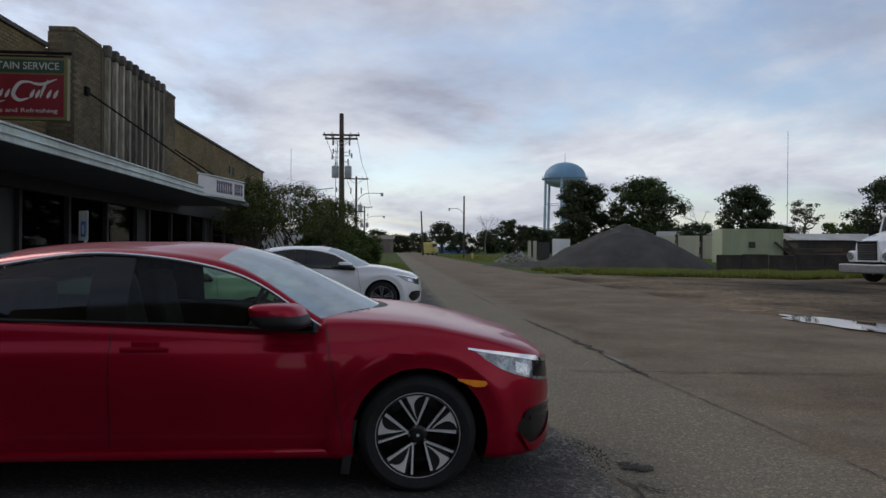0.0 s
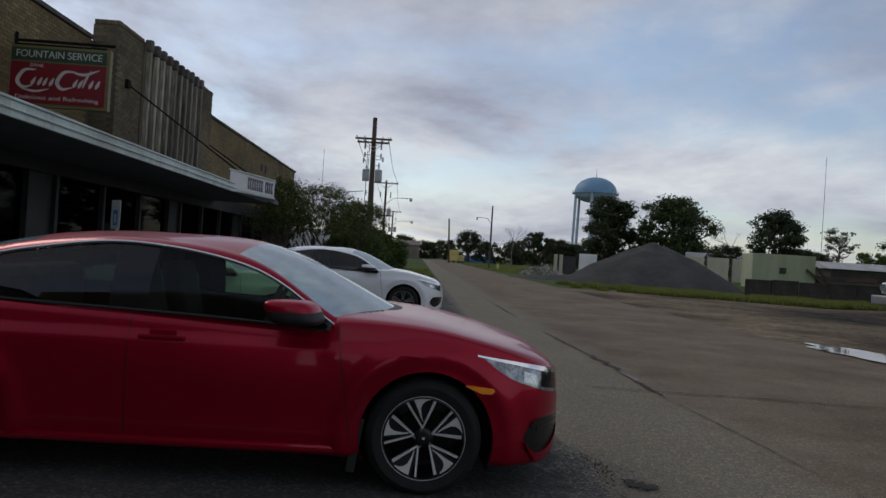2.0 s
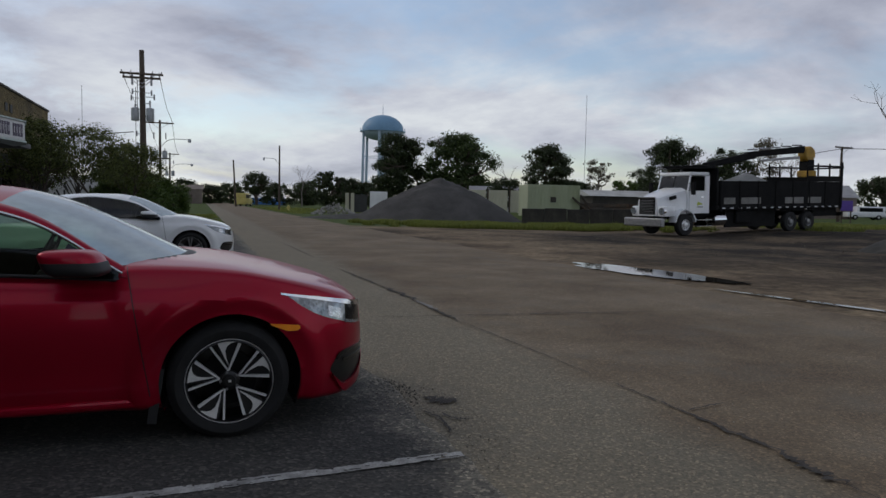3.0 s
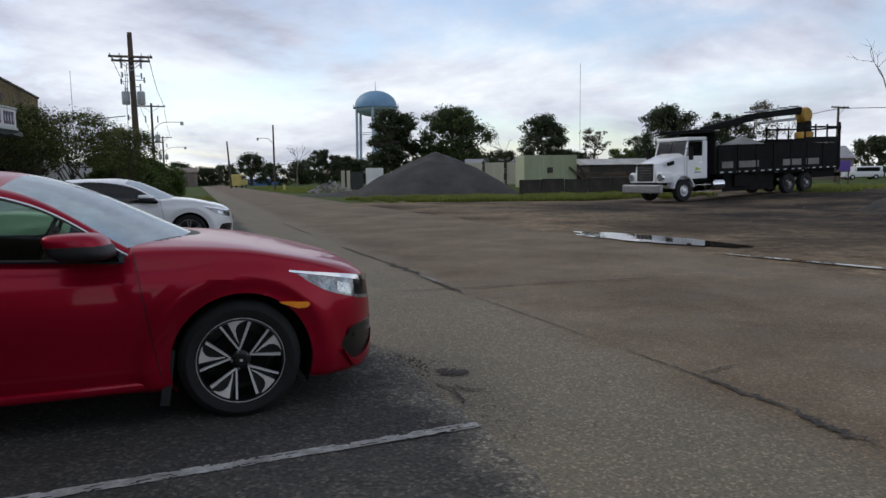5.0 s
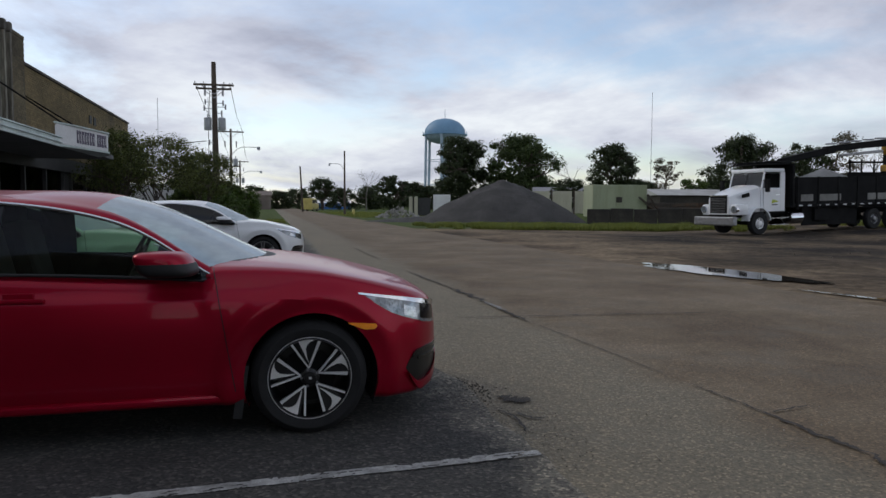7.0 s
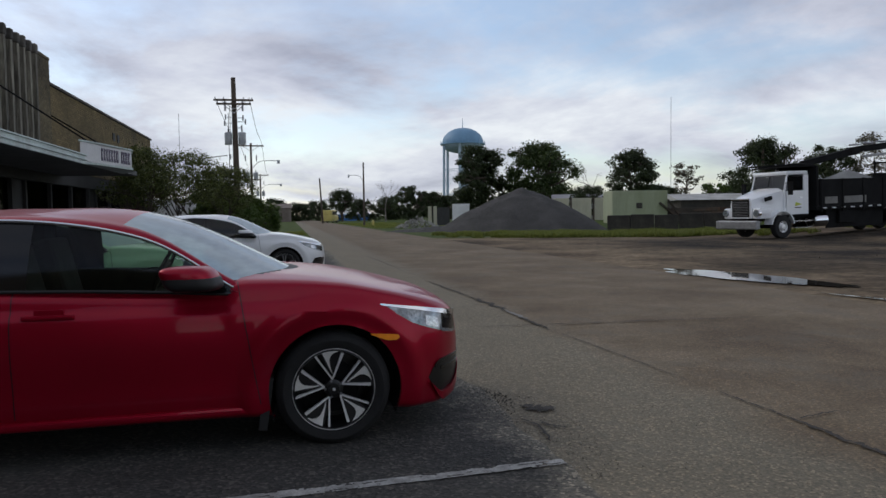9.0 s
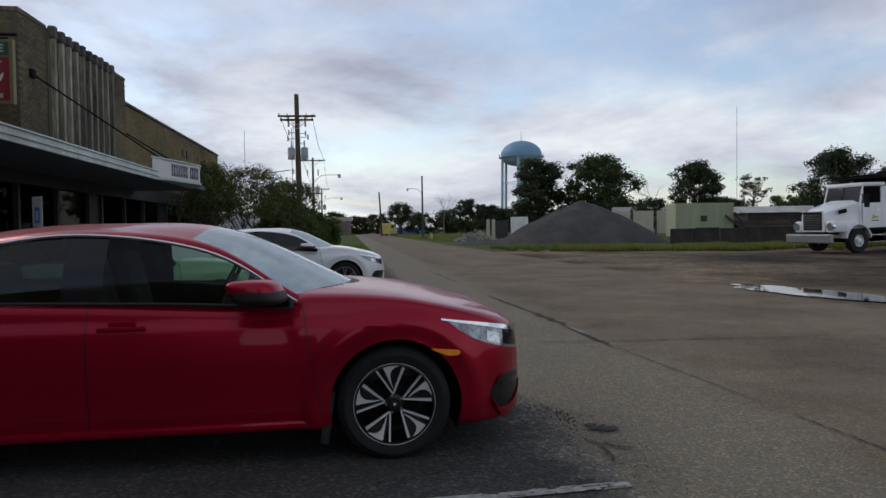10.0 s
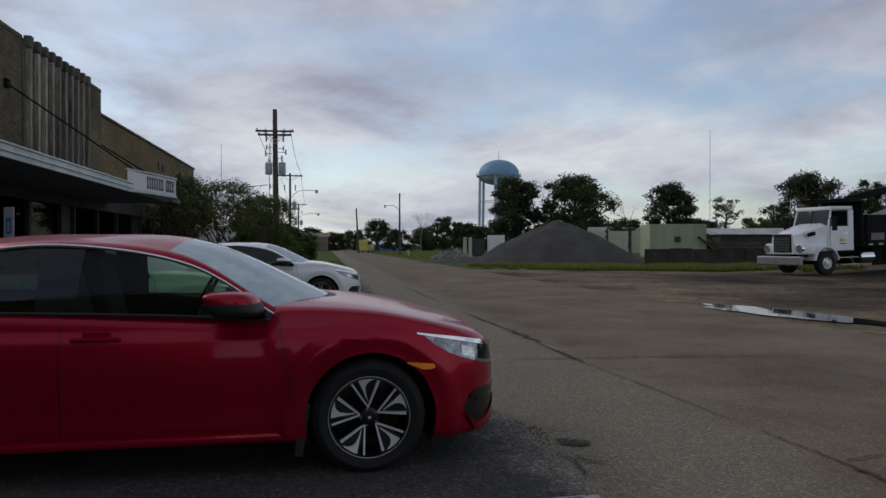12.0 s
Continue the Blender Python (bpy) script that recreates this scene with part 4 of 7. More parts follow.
def build_car(m, label, paint, glass_mat, shield_mat, nose=1.0, lift=0.0, style="wedge", group="", marker=True):
    """A sedan; x runs forward from the front hub, y to its left. nose shortens what lies ahead of the hub, lift raises the hood."""
    car = thing("car", m, label, "car", group)
    R_W, WB, AR = 0.325, 2.70, 0.372
    w_f = smooth_at([(-3.72, 0.62), (-3.62, 0.74), (-3.3, 0.85), (-2.7, 0.895), (-1.5, 0.893), (0, 0.898), (0.32, 0.882), (0.48, 0.84), (0.62, 0.765), (0.72, 0.655), (0.79, 0.52), (0.835, 0.36), (0.865, 0.20)])
    zb_f = smooth_at([(-3.72, 0.36), (-3.5, 0.28), (-2.9, 0.22), (-2.0, 0.19), (-0.4, 0.18), (0.35, 0.165), (0.62, 0.150), (0.75, 0.165), (0.865, 0.215)])
    zs_f = smooth_at([(-3.72, 0.80), (-3.6, 0.93), (-3.2, 0.99), (-2.6, 0.962), (-1.7, 0.928), (-0.62, 0.884), (-0.57, 0.896), (-0.52, 0.936), (-0.44, 0.953), (-0.30, 0.950), (0.03, 0.922), (0.24, 0.880), (0.40, 0.842), (0.52, 0.805), (0.62, 0.770), (0.72, 0.728), (0.79, 0.672), (0.835, 0.600), (0.865, 0.545)])
    zt_f = smooth_at([(-3.72, 0.84), (-3.6, 0.98), (-3.3, 1.03), (-2.9, 1.04), (-0.5, 0.99), (-0.15, 0.965), (0.07, 0.938), (0.24, 0.905), (0.40, 0.868), (0.55, 0.833), (0.64, 0.806), (0.70, 0.780), (0.76, 0.742), (0.80, 0.705), (0.84, 0.635), (0.865, 0.570)])
    CAB0, CAB1 = -0.56, -2.98

    def section(x, n):
        w, zb, zs, zt = w_f(x), zb_f(x), zs_f(x), zt_f(x)
        if x > -0.3:
            zs, zt = zs + lift, zt + lift
        zc = zb + (zs - zb) * 0.72
        keys = [(0, zb), (w - 0.20, zb), (w - 0.055, zb + 0.02), (w - 0.022, zb + 0.09), (w - 0.008, zb + (zs - zb) * 0.36), (w, zb + (zs - zb) * 0.56), (w - 0.006, zc), (w - 0.034, zs - 0.050), (w - 0.064, zs - 0.007)]
        if CAB1 < x < CAB0:
            keys += [(w - 0.10, zs - 0.02), (w - 0.15, 0.5), (0, 0.45)]
        else:
            keys += [(w * 0.80, zs + (zt - zs) * 0.42), (w * 0.42, zt - (zt - zs) * 0.10), (0, zt)]
        return curve_points(keys, n)

    N = 67
    gaps = (-0.47, -1.64, -2.66)
    xs = list(np.arange(-3.72, 0.50, 0.033)) + list(np.linspace(0.505, 0.82, 20)) + [0.83, 0.84, 0.85, 0.858, 0.865] + [CAB0 - 1e-3, CAB0 + 1e-3, CAB1 - 1e-3, CAB1 + 1e-3]
    xs = sorted([x for x in xs if all(abs(x - g) > 0.012 for g in gaps)] + [g + d for g in gaps for d in (-0.0028, 0.0028)])
    table = {round(x, 4): section(x, N) for x in xs}

    def side(x, z):
        q = section(x, 40)[3:28]
        i = int(np.argmax(q[:, 0]))
        return float(np.interp(z, q[:, 1], q[:, 0]))

    def squeeze(x):
        return x * nose if x > 0 else x

    # skin, split into body, hood and doors
    groups = {k: bmesh.new() for k in ("body", "hood", "front_door", "front_door_l", "rear_door", "rear_door_l", "floor_pan")}
    caches = {k: {} for k in groups}
    arches = ((0.0, R_W), (-WB, R_W))

    def place(i, j, sgn):
        x = xs[i]
        s, z = table[round(x, 4)][j]
        if 3 < j < 56:
            x += 0.16 * (0.62 - z) * math.exp(-((x + 0.47) / 0.22) ** 2) if s > 0.6 else 0
        if s > 0.6 and j < 56:
            # side crease: the skin below it stands a little prouder than above
            zk = 0.790 - 0.008 * x
            lip = min(max((zk + 0.022 - z) / 0.03, 0), 1) * min(max((z - 0.40) / 0.36, 0), 1)
            s += 0.020 * lip * min(max((0.25 - x) / 0.4, 0), 1) * min(max((x + 3.4) / 0.4, 0), 1)
        for ax, az in arches:
            dx, dz = x - ax, z - az
            r = math.hypot(dx, dz)
            if s > 0.45 and r < AR and j < 52 and r > 1e-4:
                x, z = ax + dx * AR / r, az + dz * AR / r
                if z < zb_f(x):
                    z = table[round(xs[i], 4)][j][1]
            elif s > 0.6:
                s += 0.024 * math.exp(-((r - 0.475) / 0.055) ** 2) if z < 0.84 else 0
        return (squeeze(x), sgn * s, z)

    def inside(i, j):
        x = xs[i]
        s, z = table[round(x, 4)][j]
        return s > 0.45 and j < 52 and any(math.hypot(x - ax, z - az) < AR for ax, az in arches)

    for sgn in (-1, 1):
        for i in range(len(xs) - 1):
            xm = (xs[i] + xs[i + 1]) / 2
            narrow = xs[i + 1] - xs[i] < 0.0085 and any(abs(xm - g) < 0.005 for g in gaps)
            for j in range(N - 1):
                q = [(i, j), (i + 1, j), (i + 1, j + 1), (i, j + 1)]
                if all(inside(*p) for p in q):
                    continue
                sm, zm = np.mean([table[round(xs[a], 4)][b] for a, b in q], axis=0)
                zs_here = zs_f(xm)
                door = sm > 0.6 and 0.27 < zm < zs_here + 0.01
                # under the glass: behind the curved foot of the windshield
                foot = -0.545 + 0.345 * (1 - min(sm / 0.805, 1) ** 2)
                cab = j >= 50 and CAB1 < xm < (CAB0 if sm > 0.79 else foot - 0.015)
                if cab or j < 10:
                    key, mi = "floor_pan", 0
                elif door and not narrow and -1.64 < xm < -0.47:
                    key, mi = ("front_door" if sgn < 0 else "front_door_l"), 0
                elif door and not narrow and -2.66 < xm < -1.64:
                    key, mi = ("rear_door" if sgn < 0 else "rear_door_l"), 0
                elif xm > -0.50 and xm < 0.80 and j >= 50:
                    key, mi = "hood", 0
                else:
                    key, mi = "body", (1 if narrow and door else 0)
                bm, ca = groups[key], caches[key]
                vs = []
                for p in q:
                    k = (*p, sgn if table[round(xs[p[0]], 4)][p[1]][0] > 1e-5 else 0)
                    if k not in ca:
                        ca[k] = bm.verts.new(place(*p, sgn))
                    if ca[k] not in vs:
                        vs.append(ca[k])
                if len(vs) < 3:
                    continue
                if sgn > 0:
                    vs.reverse()
                try:
                    f = bm.faces.new(vs)
                    f.material_index = mi
                except ValueError:
                    pass
    # close nose and tail
    bm = groups["body"]
    for i, flip in ((0, False), (len(xs) - 1, True)):
        ring = [bm.verts.new(place(i, j, -1)) for j in range(N)] + [bm.verts.new(place(i, j, 1)) for j in range(N - 2, 0, -1)]
        if flip:
            ring.reverse()
        f = bm.faces.new(ring)
        f.material_index = 1 if flip else 0
    body = None
    for key in ("body", "hood", "front_door", "front_door_l", "rear_door", "rear_door_l", "floor_pan"):
        mats = [M["interior"]] if key == "floor_pan" else [paint, M["alloy_dark"]]
        ob = part(key.replace("_l", ""), groups[key], mats, car, smooth=True, angle=32)
        if key == "body":
            body = ob
        if key == "front_door":
            door_r = ob
    # wheel wells
    for ax, az in arches:
        for sgn in (-1, 1):
            bm = bmesh.new()
            prev = None
            for i in range(25):
                a = radians(-25 + 230 * i / 24)
                p = [(squeeze(ax) + (AR + 0.004) * math.cos(a), sgn * s, az + (AR + 0.004) * math.sin(a)) for s in (0.875, 0.55)]
                row = [bm.verts.new(v) for v in p]
                if prev:
                    bm.faces.new((prev[0], prev[1], row[1], row[0]))
                prev = row
            vs = [bm.verts.new((ax + (AR + 0.004) * math.cos(radians(-25 + 230 * i / 24)), sgn * 0.55, az + (AR + 0.004) * math.sin(radians(-25 + 230 * i / 24)))) for i in range(25)]
            bm.faces.new(vs)
            part("wheel_well", bm, M["truck_black"], car)
            wheel(car, ax - 0.012, sgn * 0.79, R_W, sgn, style)
    for sgn in (-1, 1):
        part("mud_flap", boxbm(-0.025, 0.025, sgn * 0.77 - 0.10, sgn * 0.77 + 0.10, -0.15, 0.15, bevel=0.004, m=pose(-0.388, 0, 0.265, 0, 8, 0)), M["black_plastic"], car)
        part("side_skirt", boxbm(-2.34, -0.45, sgn * 0.856 - 0.03, sgn * 0.856 + 0.03, 0.215, 0.262, bevel=0.016), paint, car)

    def patch(name, x0, x1, lo, hi, mat, off, parent=car, label="", nx=22, nz=5, thick=0.012):
        for sgn in (-1, 1):
            bm = bmesh.new()
            g = []
            for i in range(nx + 1):
                x = x0 + (x1 - x0) * i / nx
                z0, z1 = lo(x), hi(x)
                g.append([bm.verts.new((squeeze(x), sgn * (side(x, z0 + (z1 - z0) * j / nz) + off), z0 + (z1 - z0) * j / nz + (lift if x > -0.3 else 0) * 0.7)) for j in range(nz + 1)])
            for i in range(nx):
                for j in range(nz):
                    q = (g[i][j], g[i + 1][j], g[i + 1][j + 1], g[i][j + 1])
                    bm.faces.new(q if sgn < 0 else q[::-1])
            rim = [e for e in bm.edges if e.is_boundary]
            r = bmesh.ops.extrude_edge_only(bm, edges=rim)
            bmesh.ops.translate(bm, vec=(-0.004, -sgn * (thick + off), 0), verts=[v for v in r["geom"] if isinstance(v, bmesh.types.BMVert)])
            part(name, bm, mat, parent, label, smooth=True)

    hl_top = smooth_at([(0.262, 0.800), (0.50, 0.764), (0.66, 0.732), (0.785, 0.698)])
    hl_low = smooth_at([(0.27, 0.788), (0.36, 0.735), (0.468, 0.672), (0.592, 0.626), (0.68, 0.598), (0.785, 0.570)])
    patch("headlight", 0.285, 0.66, hl_low, lambda x: hl_top(x) - 0.006, M["lens"], 0.005, label="clear headlight with bright reflector", nx=30)
    patch("reflector", 0.54, 0.625, lambda x: hl_low(x) + 0.012, lambda x: hl_low(x) + 0.070, M["reflector"], 0.008, nx=10)
    patch("headlight_shadow", 0.655, 0.785, lambda x: hl_low(x) + 0.012, lambda x: hl_top(x) - 0.022, M["gloss_black"], 0.006)
    patch("headlight_base", 0.655, 0.79, lambda x: hl_low(x) - 0.004, lambda x: hl_low(x) + 0.014, M["lens"], 0.009, nx=10, nz=1)
    patch("headlight_strip", 0.262, 0.79, lambda x: hl_top(x) - 0.008 - 0.022 * (x - 0.262) / 0.53, lambda x: hl_top(x) + 0.002, M["chrome"], 0.012, label="chrome strip over the headlight", nx=30)
    if marker:
        patch("marker_lamp", 0.205, 0.372, lambda x: 0.628 - 0.036 * min(max((x - 0.205) / 0.09, 0), 1) + 0.9 * max(0, x - 0.352), lambda x: 0.634 - 0.07 * (x - 0.205), M["amber"], 0.022, label="amber side marker lamp", nx=14, nz=2)
    fog_low = smooth_at([(0.555, 0.330), (0.60, 0.275), (0.65, 0.236), (0.72, 0.250), (0.79, 0.300), (0.835, 0.380)])
    fog_top = smooth_at([(0.555, 0.340), (0.59, 0.395), (0.63, 0.432), (0.72, 0.440), (0.835, 0.424)])
    patch("fog_recess", 0.556, 0.832, fog_low, fog_top, M["alloy_dark"], 0.004, label="black fog lamp recess", nx=28)
    patch("fog_vane", 0.64, 0.80, lambda x: 0.372, lambda x: 0.392, M["gloss_black"], 0.012, nx=10, nz=1)
    patch("fog_brow", 0.60, 0.83, lambda x: fog_top(x) - 0.018, lambda x: fog_top(x) + 0.004, M["gloss_black"], 0.014, nx=14, nz=1)
    patch("bumper_fin", 0.57, 0.845, lambda x: fog_low(min(x, 0.82)) - 0.004 - 0.095 * min(max((x - 0.57) / 0.16, 0), 1), lambda x: fog_low(min(x, 0.82)) - 0.002, paint, 0.032, nx=20, nz=4, thick=0.04)
    # front grille and plate carrier across the nose
    part("grille", boxbm(squeeze(0.80), squeeze(0.868), -0.19, 0.19, 0.50 + lift, 0.565 + lift, bevel=0.015), M["gloss_black"], car)
    part("lower_grille", boxbm(squeeze(0.80), squeeze(0.872), -0.19, 0.19, 0.24, 0.42, bevel=0.015), M["black_plastic"], car)
    part("front_lip", boxbm(squeeze(0.70), squeeze(0.80), -0.44, 0.44, 0.150, 0.185, bevel=0.012), M["black_plastic"], car)

    # greenhouse: five lines over the glass, swept from cowl to boot
    UN, U1, U2 = 90, 0.34, 0.74
    belt = curve_points([(-0.50, 0.850, 0.886), (-1.10, 0.838, 0.921), (-1.70, 0.830, 0.941), (-2.30, 0.820, 0.957), (-2.86, 0.79, 0.985), (-3.28, 0.72, 1.010)], UN)
    dlo = curve_points([(-0.515, 0.848, 0.896), (-1.02, 0.745, 1.192), (-1.70, 0.685, 1.298), (-2.28, 0.690, 1.232), (-2.78, 0.735, 1.100), (-3.28, 0.715, 1.014)], UN)
    edge_ = curve_points([(-0.545, 0.805, 0.958), (-1.06, 0.665, 1.252), (-1.70, 0.558, 1.334), (-2.28, 0.565, 1.288), (-2.80, 0.600, 1.165), (-3.30, 0.660, 1.024)], UN)
    spine = curve_points([(-0.20, 0.0, 0.962), (-1.00, 0.0, 1.326), (-1.70, 0.0, 1.376), (-2.32, 0.0, 1.340), (-2.90, 0.0, 1.205), (-3.42, 0.0, 1.035)], UN)
    cols = {k: bmesh.new() for k in ("side_window", "side_window_l", "rear_side_window", "rear_side_window_l", "roof", "windshield", "rear_window", "pillar", "pillar_l")}

    def row(i, sgn):
        b, d, e, c = belt[i], dlo[i], edge_[i], spine[i]
        pts = [b + (d - b) * u + np.array((0, 0.018 * math.sin(math.pi * u), 0)) for u in np.linspace(0, 1, 7)]
        pts += [d + (e - d) * u + np.array((0, 0.012, 0.010)) * math.sin(math.pi * u) for u in (0.25, 0.5, 0.75, 1.0)]
        for u in np.linspace(0.08, 1, 12):
            pts.append(np.array((e[0] + (c[0] - e[0]) * (1 - (1 - u) ** 2), e[1] * (1 - u), e[2] + (c[2] - e[2]) * (1 - (1 - u) ** 2.2))))
        return [(p[0], sgn * p[1], p[2]) for p in pts]

    for sgn in (-1, 1):
        for i in range(UN - 1):
            a, b = row(i, sgn), row(i + 1, sgn)
            u = (i + 0.5) / (UN - 1)
            xm = (belt[i][0] + belt[i + 1][0]) / 2
            for j in range(len(a) - 1):
                if j < 6:
                    if abs(xm + 1.69) < 0.095 or u > 0.86:
                        key = ("pillar" if sgn < 0 else "pillar_l") if u < 0.86 else "roof"
                    else:
                        key = ("rear_" if xm < -1.69 else "") + ("side_window" if sgn < 0 else "side_window_l")
                elif j < 10:
                    key = "roof"
                else:
                    key = "windshield" if u < 0.225 else ("rear_window" if u > 0.62 and u < 0.93 else "roof")
                bm = cols[key]
                vs = [bm.verts.new(p) for p in (a[j], b[j], b[j + 1], a[j + 1])]
                bm.faces.new(vs if sgn > 0 else vs[::-1])
    for key, bm in cols.items():
        bmesh.ops.remove_doubles(bm, verts=bm.verts, dist=1e-4)
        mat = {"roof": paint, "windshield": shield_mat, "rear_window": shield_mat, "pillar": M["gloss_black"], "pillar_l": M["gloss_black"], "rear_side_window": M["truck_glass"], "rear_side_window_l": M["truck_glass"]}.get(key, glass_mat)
        ob = part(key.replace("_l", ""), bm, mat, car, smooth=True, angle=50)
        if key not in ("roof", "pillar", "pillar_l"):
            ob.visible_shadow = False
    # chrome line over the windows, black line under them
    for sgn in (-1, 1):
        for nm, line, rad, mt, up in (("window_trim", dlo[1:78], 0.011, M["chrome"], 0.004), ("belt_seal", belt[2:76], 0.010, M["black_plastic"], -0.004)):
            bm = bmesh.new()
            prev = None
            for p in line:
                ring = [bm.verts.new((p[0], sgn * (p[1] + 0.008) + sgn * rad * 0.6 * math.cos(t), p[2] + up + rad * math.sin(t))) for t in (0.4, 1.6, 2.8, 4.2, 5.4)]
                if prev:
                    for k in range(5):
                        bm.faces.new((prev[k], prev[(k + 1) % 5], ring[(k + 1) % 5], ring[k]))
                prev = ring
            part(nm, bm, mt, car, smooth=True, angle=80)
        # mirror
        bm = bmesh.new()
        shell(bm, (-0.775, sgn * 0.985, 0.990), (0.128, 0.112, 0.066), 0.05, 1.0)
        mi = part("mirror", bm, paint, car, smooth=True, angle=70)
        bm = bmesh.new()
        shell(bm, (-0.773, sgn * 0.985, 0.988), (0.131, 0.115, 0.070), -1.0, 0.09)
        part("mirror_base", bm, M["black_plastic"], mi, "black lower mirror shell", smooth=True, angle=70)
        part("mirror_stalk", boxbm(-0.74, -0.60, min(sgn * 0.82, sgn * 0.93), max(sgn * 0.82, sgn * 0.93), 0.935, 0.968, bevel=0.01), M["black_plastic"], mi)
        bm = bmesh.new()
        q = [bm.verts.new((x, sgn * (y + 0.012), z)) for x, y, z in ((-0.505, 0.851, 0.887), (-0.86, 0.845, 0.905), (-0.80, 0.792, 1.075))]
        bm.faces.new(q if sgn > 0 else q[::-1])
        part("window_sail", bm, M["gloss_black"], car)
        # door handles
        for hx in (-1.46, -2.46):
            s0 = side(hx, 0.80)
            h = part("door_handle", boxbm(hx - 0.125, hx + 0.125, sgn * (s0 + 0.022) - 0.011, sgn * (s0 + 0.022) + 0.011, 0.79, 0.815, bevel=0.009), paint, car)
            part("handle_cup", boxbm(hx - 0.07, hx + 0.07, sgn * (s0 + 0.004) - 0.006, sgn * (s0 + 0.004) + 0.006, 0.782, 0.842, bevel=0.004), paint, h)
    # cowl and wipers
    bm = bmesh.new()
    prev = None
    for k in range(31):
        s = -0.76 + 1.52 * k / 30
        q = (s / 0.76) ** 2
        x, z = -0.215 - 0.22 * q, 0.968 - 0.022 * q
        row = [bm.verts.new(p) for p in ((x - 0.04, s, z + 0.012), (x + 0.01, s, z + 0.006), (x + 0.055, s, z - 0.004), (x + 0.06, s, z - 0.04))]
        if prev:
            for a, c, d, e in zip(prev, prev[1:], row[1:], row):
                bm.faces.new((a, c, d, e))
        prev = row
    part("cowl", bm, M["black_plastic"], car, smooth=True, angle=60)
    # cabin
    part("dashboard", boxbm(-0.98, -0.42, -0.72, 0.72, 0.52, 0.93, bevel=0.06), M["interior"], car)
    for s in (-0.37, 0.37):
        st = part("seat", boxbm(-1.72, -1.16, s - 0.25, s + 0.25, 0.451, 0.60, bevel=0.05), M["interior"], car)
        bm = boxbm(-0.06, 0.06, -0.23, 0.23, 0.0, 0.62, bevel=0.05, m=pose(-1.66, s, 0.58, 0, -14, 0))
        part("seat_back", bm, M["interior"], st)
        part("head_rest", boxbm(-1.90, -1.79, s - 0.13, s + 0.13, 1.14, 1.32, bevel=0.05), M["interior"], st)
    part("rear_seat", boxbm(-2.72, -2.55, -0.62, 0.62, 0.46, 1.12, bevel=0.07), M["interior"], car)
    bm = bmesh.new()
    prev = None
    wm = pose(-1.08, 0.37, 0.955, 0, -65, 0)
    for i in range(33):
        a = 2 * math.pi * i / 32
        ring = [bm.verts.new(wm @ Vector(((0.18 + 0.014 * math.cos(t)) * math.cos(a), (0.18 + 0.014 * math.cos(t)) * math.sin(a), 0.014 * math.sin(t)))) for t in (0, 1.26, 2.51, 3.77, 5.03)]
        if prev:
            for k in range(5):
                bm.faces.new((prev[k], prev[(k + 1) % 5], ring[(k + 1) % 5], ring[k]))
        prev = ring
    sw = part("steering_wheel", bm, M["interior"], car, smooth=True)
    part("steering_hub", rodbm(wm @ Vector((0, 0, -0.02)), wm @ Vector((0, 0, 0.03)), 0.07), M["interior"], sw)
    part("steering_spoke", rodbm(wm @ Vector((0, -0.17, 0)), wm @ Vector((0, 0.17, 0)), 0.014), M["interior"], sw)
    for sgn in (-1, 1):
        part("tail_light", boxbm(-3.66, -3.44, sgn * 0.72 - 0.07, sgn * 0.72 + 0.07, 0.82, 0.93, bevel=0.03), M["sign_red"], car)
    return car


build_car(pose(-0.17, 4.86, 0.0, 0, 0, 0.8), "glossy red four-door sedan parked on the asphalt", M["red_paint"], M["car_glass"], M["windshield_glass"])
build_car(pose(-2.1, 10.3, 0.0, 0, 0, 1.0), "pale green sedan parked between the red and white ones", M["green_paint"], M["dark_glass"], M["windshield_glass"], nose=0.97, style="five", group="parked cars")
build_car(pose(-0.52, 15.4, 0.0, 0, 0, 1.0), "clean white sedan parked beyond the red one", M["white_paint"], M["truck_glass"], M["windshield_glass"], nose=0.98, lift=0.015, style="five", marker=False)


# ---- unseen walls added behind the camera to dim the red car's side and reflections ----
for x0, x1, y0, h in ((-8.15, -2.3, -6.2, 6.4), (0.1, 2.6, -8.4, 4.6)):
    # the gap between the two leaves a bright patch reflected in the door
    tagged(link("wall_south", boxbm(x0, x1, y0, y0 + 0.4, 0, h), M["brick"]), "unseen brown brick wall added to darken the red car", "wall", kind="structure")


